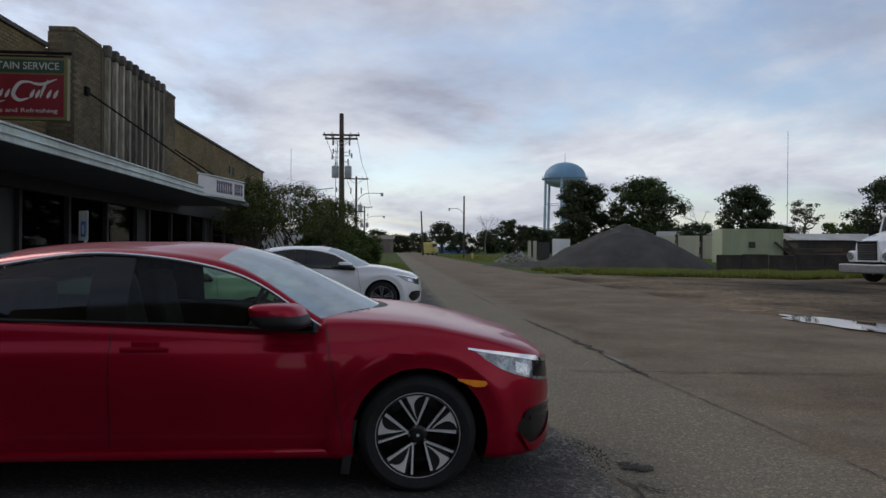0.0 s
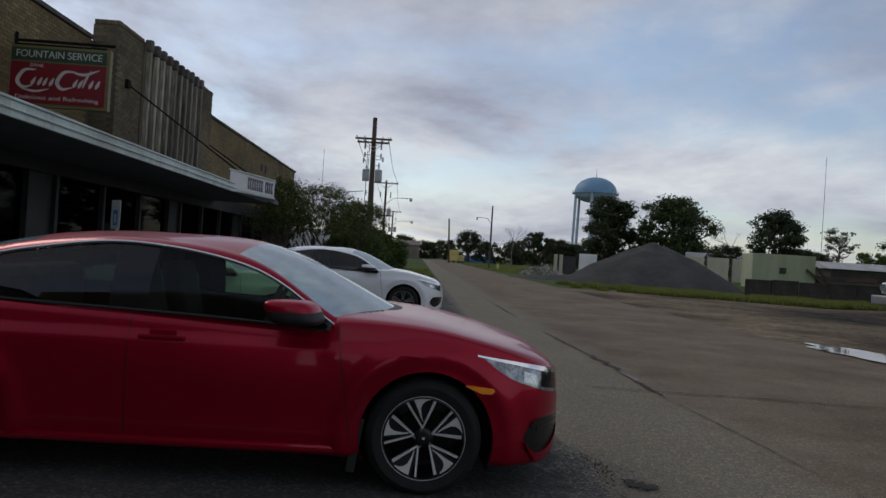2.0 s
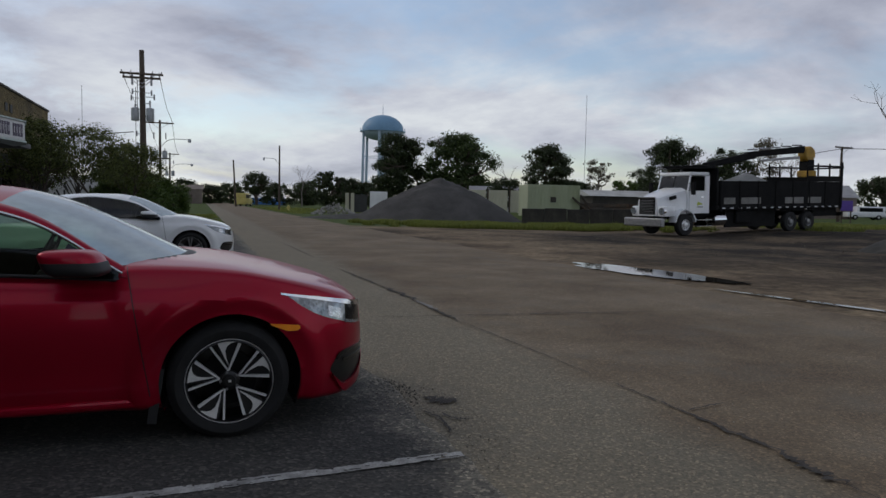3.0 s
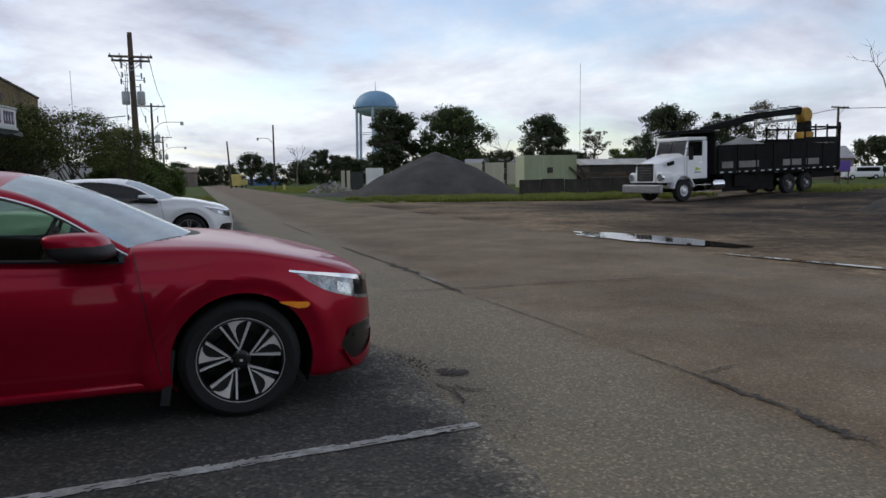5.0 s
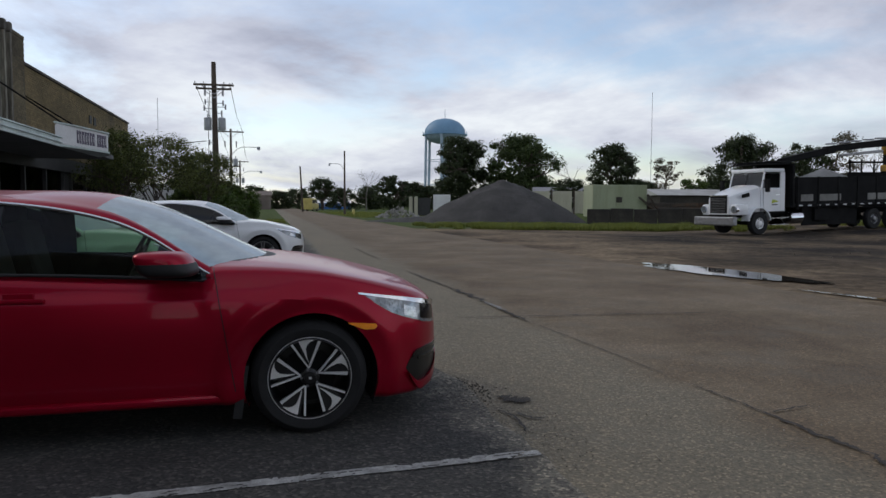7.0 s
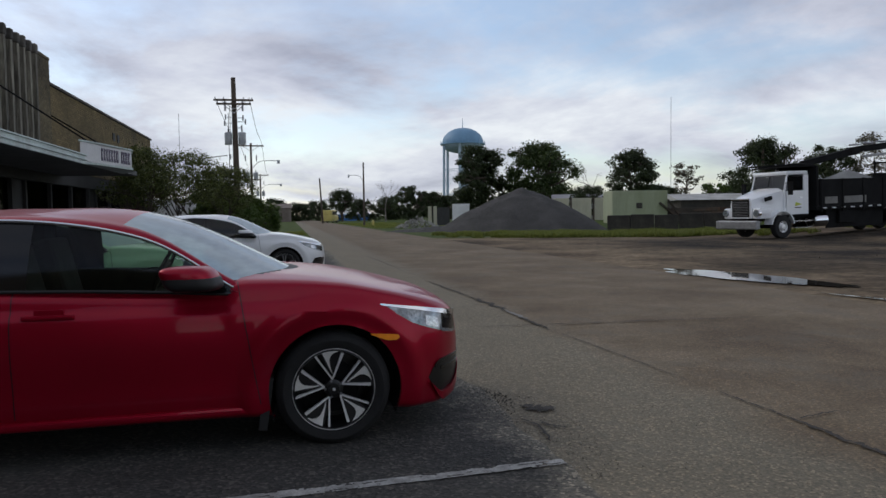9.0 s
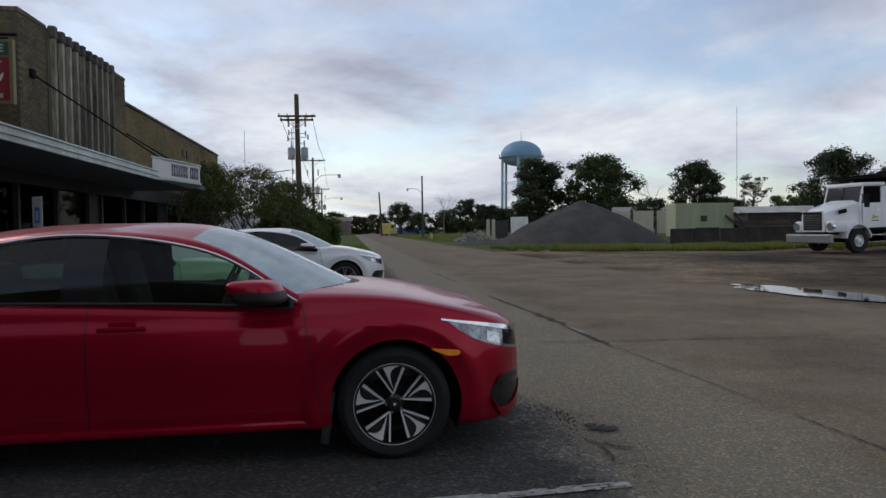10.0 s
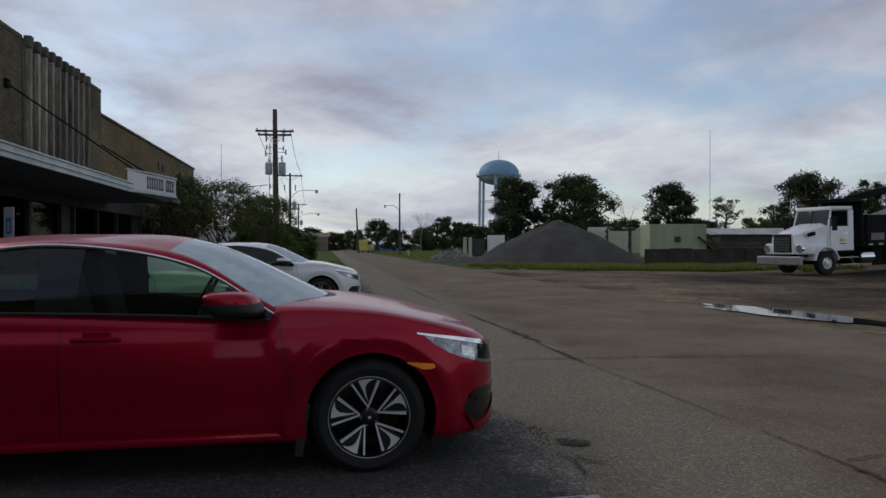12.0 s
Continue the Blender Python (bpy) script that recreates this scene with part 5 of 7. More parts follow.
# ---- boom truck in the yard ----
def big_wheel(parent, x, y, r, out, name="wheel", rim=None):
    m = pose(x, y, r, 90 if out < 0 else -90, 0, 0)
    bm = bmesh.new()
    lathe(bm, [(r * 0.55, -0.14), (r * 0.92, -0.15), (r, -0.10), (r, 0.10), (r * 0.92, 0.15), (r * 0.53, 0.15), (r * 0.49, 0.12)], 40)
    bmesh.ops.transform(bm, matrix=m, verts=bm.verts)
    wh = part(name, bm, M["rubber"], parent, smooth=True, angle=35)
    bm = bmesh.new()
    lathe(bm, [(r * 0.50, 0.13), (r * 0.47, 0.12), (r * 0.42, 0.04), (r * 0.26, 0.06), (r * 0.22, 0.17), (0.001, 0.18)], 32)
    bmesh.ops.transform(bm, matrix=m, verts=bm.verts)
    part("rim", bm, rim or M["white_panel"], wh, smooth=True, angle=30)
    for i in range(8):
        a = 2 * math.pi * i / 8
        part("hand_hole", rodbm(m @ Vector((r * 0.37 * math.cos(a), r * 0.37 * math.sin(a), 0.0)), m @ Vector((r * 0.37 * math.cos(a), r * 0.37 * math.sin(a), 0.06)), r * 0.05, seg=8), M["truck_black"], wh)
    return wh


def build_truck(m):
    """x runs forward from the front axle, y to the left."""
    t = thing("boom_truck", m, "white cab flatbed truck with a black bed and yellow crane", "truck")
    W = M["white_paint"]
    K = M["truck_black"]
    # hood: tapered block with a rounded top
    bm = bmesh.new()
    prev = None
    for i in range(9):
        u = i / 8
        x = 1.32 - 1.62 * u
        hw, top, low = 0.62 + 0.32 * u, 1.93 + 0.36 * u - 0.10 * (1 - u) ** 3, 0.95 + 0.1 * u
        ring = [bm.verts.new((x, s * hw * k, low + (top - low) * h)) for s, k, h in ((-1, 1, 0), (-1, 1, 0.72), (-1, 0.93, 0.90), (-1, 0.62, 1.0), (1, 0.62, 1.0), (1, 0.93, 0.90), (1, 1, 0.72), (1, 1, 0))]
        if prev:
            for a, b, c, d in zip(prev, prev[1:], ring[1:], ring):
                bm.faces.new((a, b, c, d))
        else:
            bm.faces.new(ring)
        prev = ring
    part("hood", bm, W, t, smooth=True, angle=35)
    gr = part("grille", boxbm(1.321, 1.36, -0.50, 0.50, 1.02, 1.80, bevel=0.015), M["truck_black"], t, "dark mesh grille with a chrome frame")
    for i in range(9):
        part("grille_bar", boxbm(1.361, 1.375, -0.46, 0.46, 1.08 + i * 0.075, 1.095 + i * 0.075), M["steel"], gr)
    part("grille_frame", boxbm(1.30, 1.38, -0.56, 0.56, 1.80, 1.86, bevel=0.015), M["chrome"], gr)
    bp = part("bumper", boxbm(1.42, 1.66, -1.22, 1.22, 0.46, 0.86, bevel=0.05), M["steel"], t, "wide dented steel bumper")
    part("bumper_mount", boxbm(0.7, 1.42, -0.5, 0.5, 0.55, 0.95), K, bp)
    for s in (-1, 1):
        # wheel arch wings
        bm = bmesh.new()
        prev = None
        for i in range(15):
            a = radians(8 + 164 * i / 14)
            row = [bm.verts.new((0.70 * math.cos(a), s * y, 0.55 + 0.72 * math.sin(a))) for y in (0.72, 1.18)] + [bm.verts.new((0.64 * math.cos(a), s * 1.18, 0.55 + 0.66 * math.sin(a)))]
            if prev:
                bm.faces.new((prev[0], prev[1], row[1], row[0]))
                bm.faces.new((prev[1], prev[2], row[2], row[1]))
            prev = row
        part("wing", bm, W, t, smooth=True, angle=40)
        part("wing_side", boxbm(0.60, 1.30, s * 0.86 - 0.22, s * 0.86 + 0.22, 0.92, 1.42, bevel=0.09), W, t, smooth=True)
        part("headlamp", rodbm((1.20, s * 0.92, 1.18), (1.37, s * 0.92, 1.18), 0.15, seg=20), M["lens"], t)
        part("headlamp_bezel", rodbm((1.18, s * 0.92, 1.18), (1.33, s * 0.92, 1.18), 0.18, seg=20), M["chrome"], t)
        part("air_intake", boxbm(0.05, 0.48, s * 0.89 - 0.03, s * 0.89 + 0.03, 1.80, 1.98, bevel=0.02, m=pose(0, 0, 0, 0, 10, 0)), K, t)
        big_wheel(t, 0, s * 1.03, 0.525, s, rim=M["alloy"])
        for x in (-7.7, -9.15):
            big_wheel(t, x, s * 1.05, 0.525, s, rim=M["steel"])
        part("fuel_tank", rodbm((-2.75, s * 0.92, 0.72), (-1.95, s * 0.92, 0.72), 0.30, seg=24), M["chrome"], t)
        st = part("cab_step", boxbm(-1.75, -0.72, s * 1.02 - 0.18, s * 1.02 + 0.18, 0.42, 0.47), M["chrome"], t)
        part("step_tread", boxbm(-1.75, -0.85, s * 1.02 - 0.16, s * 1.02 + 0.16, 0.72, 0.77), M["chrome"], st)
        part("tool_box", boxbm(-4.55, -3.55, s * 0.9 - 0.25, s * 0.9 + 0.25, 0.55, 1.15, bevel=0.02), K, t)
        mi = part("mirror", boxbm(-0.30, -0.18, s * 1.36 - 0.10, s * 1.36 + 0.10, 1.95, 2.55, bevel=0.03), K, t)
        part("mirror_arm", rodbm((-0.24, s * 1.30, 2.5), (-0.35, s * 0.98, 2.5), 0.02), K, mi)
    # cab: shell with real window openings made of bars and panels
    part("cab_floor", boxbm(-1.72, -0.28, -1.0, 1.0, 0.95, 1.05), K, t)
    part("cab_roof", boxbm(-1.74, -0.42, -1.0, 1.0, 2.86, 3.05, bevel=0.08), W, t, smooth=True)
    part("cab_back", boxbm(-1.74, -1.66, -1.0, 1.0, 1.051, 2.859), W, t)
    part("firewall", boxbm(-0.34, -0.26, -1.0, 1.0, 1.051, 2.17), W, t)
    for s in (-1, 1):
        d = part("cab_door", boxbm(-1.40, -0.36, s * 1.0 - 0.04, s * 1.0 + 0.04, 1.051, 2.14, bevel=0.015), W, t)
        part("door_handle", boxbm(-1.32, -1.12, s * 1.05 - 0.012, s * 1.05 + 0.012, 1.80, 1.84), M["chrome"], d)
        part("rear_panel", boxbm(-1.659, -1.405, s * 1.0 - 0.035, s * 1.0 + 0.035, 1.052, 2.858, bevel=0.01), W, t)
        part("door_window", boxbm(-1.40, -0.48, s * 0.985 - 0.006, s * 0.985 + 0.006, 2.141, 2.80), M["dark_glass"], t)
        part("front_pillar", rodbm((-0.31, s * 0.955, 2.12), (-0.52, s * 0.93, 2.90), 0.045), W, t)
        bm = bmesh.new()
        bm.faces.new([bm.verts.new(p) for p in ((-1.30, s * 1.043, 1.50), (-0.85, s * 1.043, 1.42), (-0.90, s * 1.043, 1.62))])
        part("door_decal", bm, M["decal_yellow"], d, "yellow green triangular decal")
        part("door_decal_bar", boxbm(-1.25, -0.85, s * 1.043 - 0.002, s * 1.043 + 0.002, 1.34, 1.38), K, d)
    bm = bmesh.new()
    bm.faces.new([bm.verts.new(p) for p in ((-0.30, -0.92, 2.16), (-0.30, 0.92, 2.16), (-0.50, 0.90, 2.87), (-0.50, -0.90, 2.87))])
    part("windshield", bm, M["truck_glass"], t)
    part("windshield_bar", rodbm((-0.295, 0, 2.16), (-0.495, 0, 2.87), 0.015), K, t)
    part("seat_row", boxbm(-1.60, -1.15, -0.8, 0.8, 1.06, 2.2, bevel=0.08), M["interior"], t)
    part("exhaust_stack", rodbm((-1.88, -0.9, 1.0), (-1.88, -0.9, 3.45), 0.08, seg=14), M["steel"], t)
    # frame and bed
    for s in (-1, 1):
        part("chassis_rail", boxbm(-12.0, 0.7, s * 0.42 - 0.05, s * 0.42 + 0.05, 0.80, 1.08), K, t)
    for x in (-7.7, -9.15, 0.0):
        part("axle", rodbm((x, -0.9, 0.525), (x, 0.9, 0.525), 0.09), K, t)
    part("bed_floor", boxbm(-12.0, -2.0, -1.22, 1.22, 1.20, 1.36), K, t)
    part("head_board", boxbm(-2.12, -2.0, -1.22, 1.22, 1.362, 3.25, bevel=0.01), K, t)
    rack = part("cab_rack", boxbm(-2.0, -0.5, -1.1, 1.1, 3.22, 3.28), K, t)
    for y in (-1.05, -0.5, 0.0, 0.5, 1.05):
        part("rack_bar", rodbm((-2.05, y, 3.34), (-0.4, y, 3.34), 0.035), K, rack)
    for s in (-1, 1):
        sb = part("bed_side", boxbm(-11.9, -2.2, s * 1.20 - 0.03, s * 1.20 + 0.03, 1.37, 2.62, bevel=0.01), K, t)
        part("bed_side_rear", boxbm(-11.9, -8.9, s * 1.20 - 0.028, s * 1.20 + 0.028, 2.625, 2.92, bevel=0.01), K, t)
        for i in range(8):
            x = -2.3 - i * 1.36
            part("stake", boxbm(x - 0.05, x + 0.05, s * 1.24 - 0.03, s * 1.24 + 0.03, 1.10, 2.64), K, t)
        for i in range(16):
            x = -2.5 - i * 0.6
            part("rail_stripe", boxbm(x - 0.14, x + 0.10, s * 1.225 - 0.003, s * 1.225 + 0.003, 1.26, 1.31), M["white_panel"], t)
        part("tail_post", boxbm(-12.05, -11.95, s * 1.15 - 0.05, s * 1.15 + 0.05, 1.36, 3.7), K, t)
    for s in (-1, 1):
        for x0, x1 in ((-3.3, -2.5), (-5.2, -3.7), (-8.6, -7.1), (-10.1, -9.0)):
            part("side_plate", boxbm(x0, x1, s * 1.245 - 0.008, s * 1.245 + 0.008, 1.48, 1.80, bevel=0.004), M["concrete"], t, "pale worn plate on the bed side")
        part("under_panel", boxbm(-6.7, -2.9, s * 0.95 - 0.03, s * 0.95 + 0.03, 0.32, 1.19), K, t)
        part("rear_skirt", boxbm(-11.9, -9.8, s * 0.95 - 0.03, s * 0.95 + 0.03, 0.75, 1.19), K, t)
        part("mud_guard", boxbm(-9.9, -6.95, s * 1.05 - 0.16, s * 1.05 + 0.16, 1.09, 1.13), K, t)
    rear = part("rear_guard", boxbm(-12.1, -11.7, -1.2, 1.2, 3.35, 3.42), K, t)
    for s in (-1, 1):
        part("guard_rail", rodbm((-8.9, s * 1.15, 3.45), (-12.1, s * 1.15, 3.45), 0.05), K, t)
        for x in (-9.0, -9.9, -10.9):
            part("guard_post", rodbm((x, s * 1.15, 2.9), (x, s * 1.15, 3.6), 0.045), K, t)
    part("rear_bumper", boxbm(-12.15, -12.0, -1.2, 1.2, 0.75, 0.95), K, t)
    part("crane_pedestal", boxbm(-10.9, -10.3, -0.42, 0.42, 1.365, 2.9, bevel=0.03), K, t)
    part("crane_turret", boxbm(-10.85, -10.35, -0.30, 0.30, 2.9, 3.85, bevel=0.06), K, t)
    part("turret_collar", boxbm(-10.95, -10.25, -0.36, 0.36, 2.9, 3.25, bevel=0.05), M["truck_yellow"], t)
    bm = bmesh.new()
    lathe(bm, [(0.001, -0.28), (0.38, -0.26), (0.44, -0.18), (0.44, 0.18), (0.38, 0.26), (0.001, 0.28)], 28, m=pose(-10.55, 0, 4.15, 90, 0, 0))
    part("crane_head", bm, M["truck_yellow"], t, "yellow rounded crane head", smooth=True, angle=30)

    def beam(name, a, b, h0, h1, w, mat, label=""):
        a, b = Vector(a), Vector(b)
        d = b - a
        mm = Matrix.Translation(a) @ d.to_track_quat("X", "Z").to_matrix().to_4x4()
        bm = bmesh.new()
        box(bm, 0, 1, -w / 2, w / 2, -0.5, 0.5)
        for v in bm.verts:
            h = h0 if v.co.x < 0.5 else h1
            v.co = Vector((v.co.x * d.length, v.co.y, v.co.z * h))
        bmesh.ops.bevel(bm, geom=list(bm.edges), offset=0.02, segments=1, affect="EDGES")
        bmesh.ops.transform(bm, matrix=mm, verts=bm.verts)
        return part(name, bm, mat, t, label)

    beam("main_boom", (-10.2, 0, 4.42), (-5.6, 0, 4.02), 0.38, 0.28, 0.30, K, "black folding crane boom")
    beam("outer_boom", (-6.2, 0.0, 4.02), (-2.5, 0, 3.42), 0.36, 0.26, 0.28, K)
    beam("boom_ram", (-9.6, 0.2, 3.95), (-6.4, 0.2, 3.72), 0.16, 0.12, 0.14, M["steel"])
    for i in range(5):
        part("hose", rodbm((-9.8 + i * 0.9, 0.2, 4.62 - i * 0.08), (-9.0 + i * 0.9, 0.22, 4.60 - i * 0.085), 0.04), M["steel"], t)
    part("grapple", boxbm(-3.0, -2.3, -0.35, 0.35, 2.85, 3.35, bevel=0.08), K, t)
    return t


build_truck(pose(21.24, 28.5, 0.02, 0, 1.6, 189))


# ---- heaps ----
def heap(name, x, y, rx, ry, h, mat, label, category, seed, rough=0.05):
    bm = bmesh.new()
    rings, seg = 26, 72
    rows = []
    for i in range(rings + 1):
        u = i / rings
        row = []
        for k in range(seg):
            a = 2 * math.pi * k / seg
            w = 1 + 0.10 * noise.noise(Vector((math.cos(a) * 1.5, math.sin(a) * 1.5, seed)))
            px, py = rx * u * w * math.cos(a), ry * u * w * math.sin(a)
            z = h * max(0, 1 - (u ** 2 * 0.35 + u * 0.65)) + rough * h * noise.noise(Vector((px * 0.9, py * 0.9, seed))) * (1 - u) + 0.25 * rough * noise.noise(Vector((px * 4, py * 4, seed)))
            row.append(bm.verts.new((px, py, z - 0.05 * u)))
        rows.append(row)
    for a, b in zip(rows, rows[1:]):
        for k in range(seg):
            bm.faces.new((a[k], b[k], b[(k + 1) % seg], a[(k + 1) % seg]))
    bmesh.ops.remove_doubles(bm, verts=rows[0], dist=1e-3)
    ob = link(name, bm, mat, smooth=True)
    ob.matrix_world = pose(x, y, rise(x, y))
    return tagged(ob, label, category)


heap("gravel_pile", 17.9, 53.0, 7.1, 6.0, 3.35, M["gravel"], "large grey gravel pile behind the grass", "gravel pile", 2.0, rough=0.09)
heap("gravel_spread", 12.2, 54.5, 6.0, 3.0, 0.45, M["gravel"], "low spread of grey gravel beside the pile", "gravel", 3.0)
heap("dirt_mound", 23.0, 16.4, 2.9, 2.0, 1.0, M["jersey"], "dark mound of soil and debris", "mound", 5.0, rough=0.2)


def rubble(x, y, n, rx, ry, h, seed, mat, label, smin=0.10, smax=0.35):
    bm = bmesh.new()
    r = random.Random(seed)
    for _ in range(n):
        a, q = r.random() * 6.283, math.sqrt(r.random())
        px, py = rx * q * math.cos(a), ry * q * math.sin(a)
        s = smin + (smax - smin) * r.random() ** 2
        m = Matrix.Translation((px, py, max(min(0.03, s * 0.3), h * (1 - q) * r.random() ** 0.3))) @ Euler((r.random() * 6, r.random() * 6, r.random() * 6)).to_matrix().to_4x4() @ Matrix.Diagonal((s, s * (0.6 + 0.4 * r.random()), s * (0.4 + 0.4 * r.random()), 1))
        v = bmesh.ops.create_icosphere(bm, subdivisions=1, radius=0.6, matrix=m)["verts"]
        for p in v:
            p.co += Vector((r.random() - 0.5, r.random() - 0.5, r.random() - 0.5)) * s * 0.25
    ob = link("rubble_pile", bm, mat)
    ob.matrix_world = pose(x, y, rise(x, y))
    return tagged(ob, label, "rubble", kind="stuff")


rubble(12.2, 69.0, 260, 2.4, 1.6, 1.25, 7, M["rubble"], "heap of broken pale concrete rubble")
rubble(22.6, 15.2, 120, 3.0, 1.0, 0.3, 8, M["jersey"], "dark scattered debris in the yard")
rubble(19.0, 20.0, 300, 9.0, 7.0, 0.004, 9, M["mud"], "loose clods and stones on the dirt", 0.015, 0.05)
rubble(0.86, 4.66, 900, 0.24, 0.42, 0.004, 11, M["crumb"], "dark loose gravel crumbs at the asphalt edge", 0.003, 0.013)
rubble(1.05, 4.0, 700, 0.30, 0.9, 0.003, 12, M["pale_crumb"], "pale sandy grit along the asphalt edge", 0.004, 0.012)
rubble(2.0, 4.6, 900, 1.3, 1.6, 0.002, 13, M["pale_crumb"], "scattered pale stone chips on the road", 0.004, 0.010)

# ---- concrete barrier blocks, container, fence panels, sheds ----
bx0, by0, bx1, by1 = 20.11, 42.44, 26.5, 38.6
bdir = Vector((bx1 - bx0, by1 - by0, 0))
bturn = math.degrees(math.atan2(bdir.y, bdir.x))
for i in range(5):
    p = Vector((bx0, by0, 0)) + bdir * (i / 5)
    b = thing("barrier_block", pose(p.x, p.y, rise(p.x, p.y) - 0.02, 0, 0, bturn), "dark stained concrete barrier block in a row", "barrier", "barrier blocks")
    part("block", boxbm(0, bdir.length / 5 - 0.03, -0.3, 0.3, 0.0, 1.12 + 0.05 * (i % 2), bevel=0.04), M["jersey"], b)
    part("foot", boxbm(0.02, bdir.length / 5 - 0.05, -0.38, 0.38, 0.0, 0.22, bevel=0.03), M["jersey"], b)


def container(m, L, W, H, mat, label):
    t = thing("shipping_container", m, label, "container")
    part("body", boxbm(0, L, 0, W, 0.12, H, bevel=0.02), mat, t)
    for i in range(int(L / 0.28)):
        part("rib", boxbm(0.1 + i * 0.28, 0.21 + i * 0.28, -0.03, 0.001, 0.3, H - 0.16), mat, t)
    part("top_rail", boxbm(0, L, -0.05, 0.02, H - 0.14, H + 0.01), mat, t)
    part("bottom_rail", boxbm(0, L, -0.05, 0.02, 0.0, 0.16), mat, t)
    for x in (0.0, L - 0.12):
        part("corner_post", boxbm(x, x + 0.12, -0.055, 0.02, 0.0, H + 0.012), mat, t)
    return t


c = container(pose(25.3, 52.3, 0.30, 0, 0, -8), 4.6, 2.4, 2.75, M["container"], "pale green steel container with rust streaks")
part("stain", boxbm(2.0, 2.5, -0.056, -0.052, 1.3, 1.75), M["jersey"], c)
container(pose(49.4, 37.2, 0.30, 0, 0, -60), 6.0, 2.4, 2.6, M["white_panel"], "white ribbed container at the yard edge")
for i in range(3):
    u = i / 3
    f = thing("fence_panel", pose(25.6 + 6.2 * u, 67.3 - 2.7 * u, 0.3, 0, 0, -23), "cream boarded fence panel between dark posts", "fence panel", "fence panels")
    part("panel", boxbm(0.1, 2.05, -0.03, 0.03, 0.25, 2.5, bevel=0.01), M["cream_panel"], f)
    part("post", boxbm(-0.08, 0.09, -0.08, 0.08, 0, 2.6), M["wood_pole"], f)


def shed(name, m, L, W, H, rise_, wall, roof, label, windows=0):
    t = thing(name, m, label, "building")
    part("wall", boxbm(0, L, 0, W, 0, H), wall, t)
    bm = bmesh.new()
    o = 0.3
    v = [bm.verts.new(p) for p in ((-o, -o, H), (L + o, -o, H), (L + o, W + o, H), (-o, W + o, H), (-o, W / 2, H + rise_), (L + o, W / 2, H + rise_))]
    for q in ((0, 1, 5, 4), (2, 3, 4, 5), (3, 0, 4), (1, 2, 5), (3, 2, 1, 0)):
        bm.faces.new([v[k] for k in q])
    part("roof", bm, roof, t)
    for i in range(windows):
        x = L * (i + 0.5) / windows
        w = part("window", boxbm(x - 0.5, x + 0.5, -0.04, -0.004, H * 0.4, H * 0.8), M["white_panel"], t)
        part("pane", boxbm(x - 0.42, x + 0.42, -0.055, -0.041, H * 0.43, H * 0.77), M["dark_glass"], w)
    return t


shed("shed", pose(33.5, 55.6, 0.3, 0, 0, -10), 8.0, 5.0, 2.0, 0.6, M["jersey"], M["pale_roof"], "low dark shed with a pale metal roof", 0)

# stacked old beams before the shed
pile = thing("beam_pile", pose(32.6, 52.2, 0.30, 0, 0, -6), "stack of dark rusted beams before the shed", "beam stack")
r_ = random.Random(5)
for k in range(16):
    row = k // 4
    ln = 4.2 + 2.2 * r_.random()
    xo, yo = r_.gauss(0, 0.25), -0.7 + 0.42 * (k % 4) + 0.08 * row
    b_ = part("beam", boxbm(-ln / 2, ln / 2, -0.14, 0.14, 0.0, 0.30, bevel=0.02), M["old_beam"], pile)
    b_.matrix_basis = pose(xo, yo, 0.33 * row, 0, r_.gauss(0, 0.9), r_.gauss(0, 2.0))
for x_, tilt in ((-2.4, 38), (-1.9, 52), (2.2, -34)):
    b_ = part("beam", boxbm(-1.3, 1.3, -0.07, 0.07, -0.07, 0.07, bevel=0.01), M["old_beam"], pile)
    b_.matrix_basis = pose(x_, -1.05, 0.95, 0, tilt, 0)

shed("house", pose(53.5, 52.6, 0.3, 0, 0, 40), 6.0, 8.0, 3.0, 1.7, M["far_wall"], M["roof_grey"], "small house with a grey gable roof", 2)
shed("house", pose(90.0, 62.0, 0.3, 0, 0, -30), 16.0, 8.0, 3.0, 1.6, M["far_wall"], M["roof_grey"], "low house with a grey roof behind the yard", 3)
shed("house", pose(75.0, 78.0, 0.3, 0, 0, -30), 12.0, 8.0, 3.0, 1.8, M["far_wall"], M["roof_grey"], "low house with a grey roof among trees", 3)
shed("house", pose(36.0, 92.0, 0.0, 0, 0, -20), 9.0, 7.0, 2.6, 1.4, M["white_panel"], M["roof_grey"], "pale house with a grey roof behind the fence", 2)
shed("store", pose(13.0, 199.0, 0.0, 0, 0, -4), 9.0, 8.0, 1.8, 0.9, M["sign_blue"], M["white_panel"], "low blue building with a white roof", 2)
shed("brick_house", pose(-14.0, 185.0, 0.0, 0, 0, 0), 14.0, 8.0, 3.6, 1.2, M["far_wall"], M["far_wall"], "distant brown house at the road end", 0)
u = thing("utility_cabinet", pose(19.1, 82.9, 0.0, 0, 0, -15), "white utility cabinet beside the gravel", "cabinet")
part("body", boxbm(0, 2.1, 0, 1.4, 0.1, 2.6, bevel=0.03), M["white_panel"], u)
part("plinth", boxbm(-0.05, 2.15, -0.05, 1.45, 0, 0.1), M["concrete"], u)
part("door_panel", boxbm(0.15, 1.0, -0.02, 0.001, 0.3, 2.4, bevel=0.005), M["white_panel"], u)
u = thing("pump_shed", pose(16.3, 84.0, 0.0, 0, 0, -15), "small dark pump shed with cream posts", "shed")
part("body", boxbm(0.5, 2.6, 0.1, 1.6, 0, 2.2), M["dark_paint_and_shade"], u)
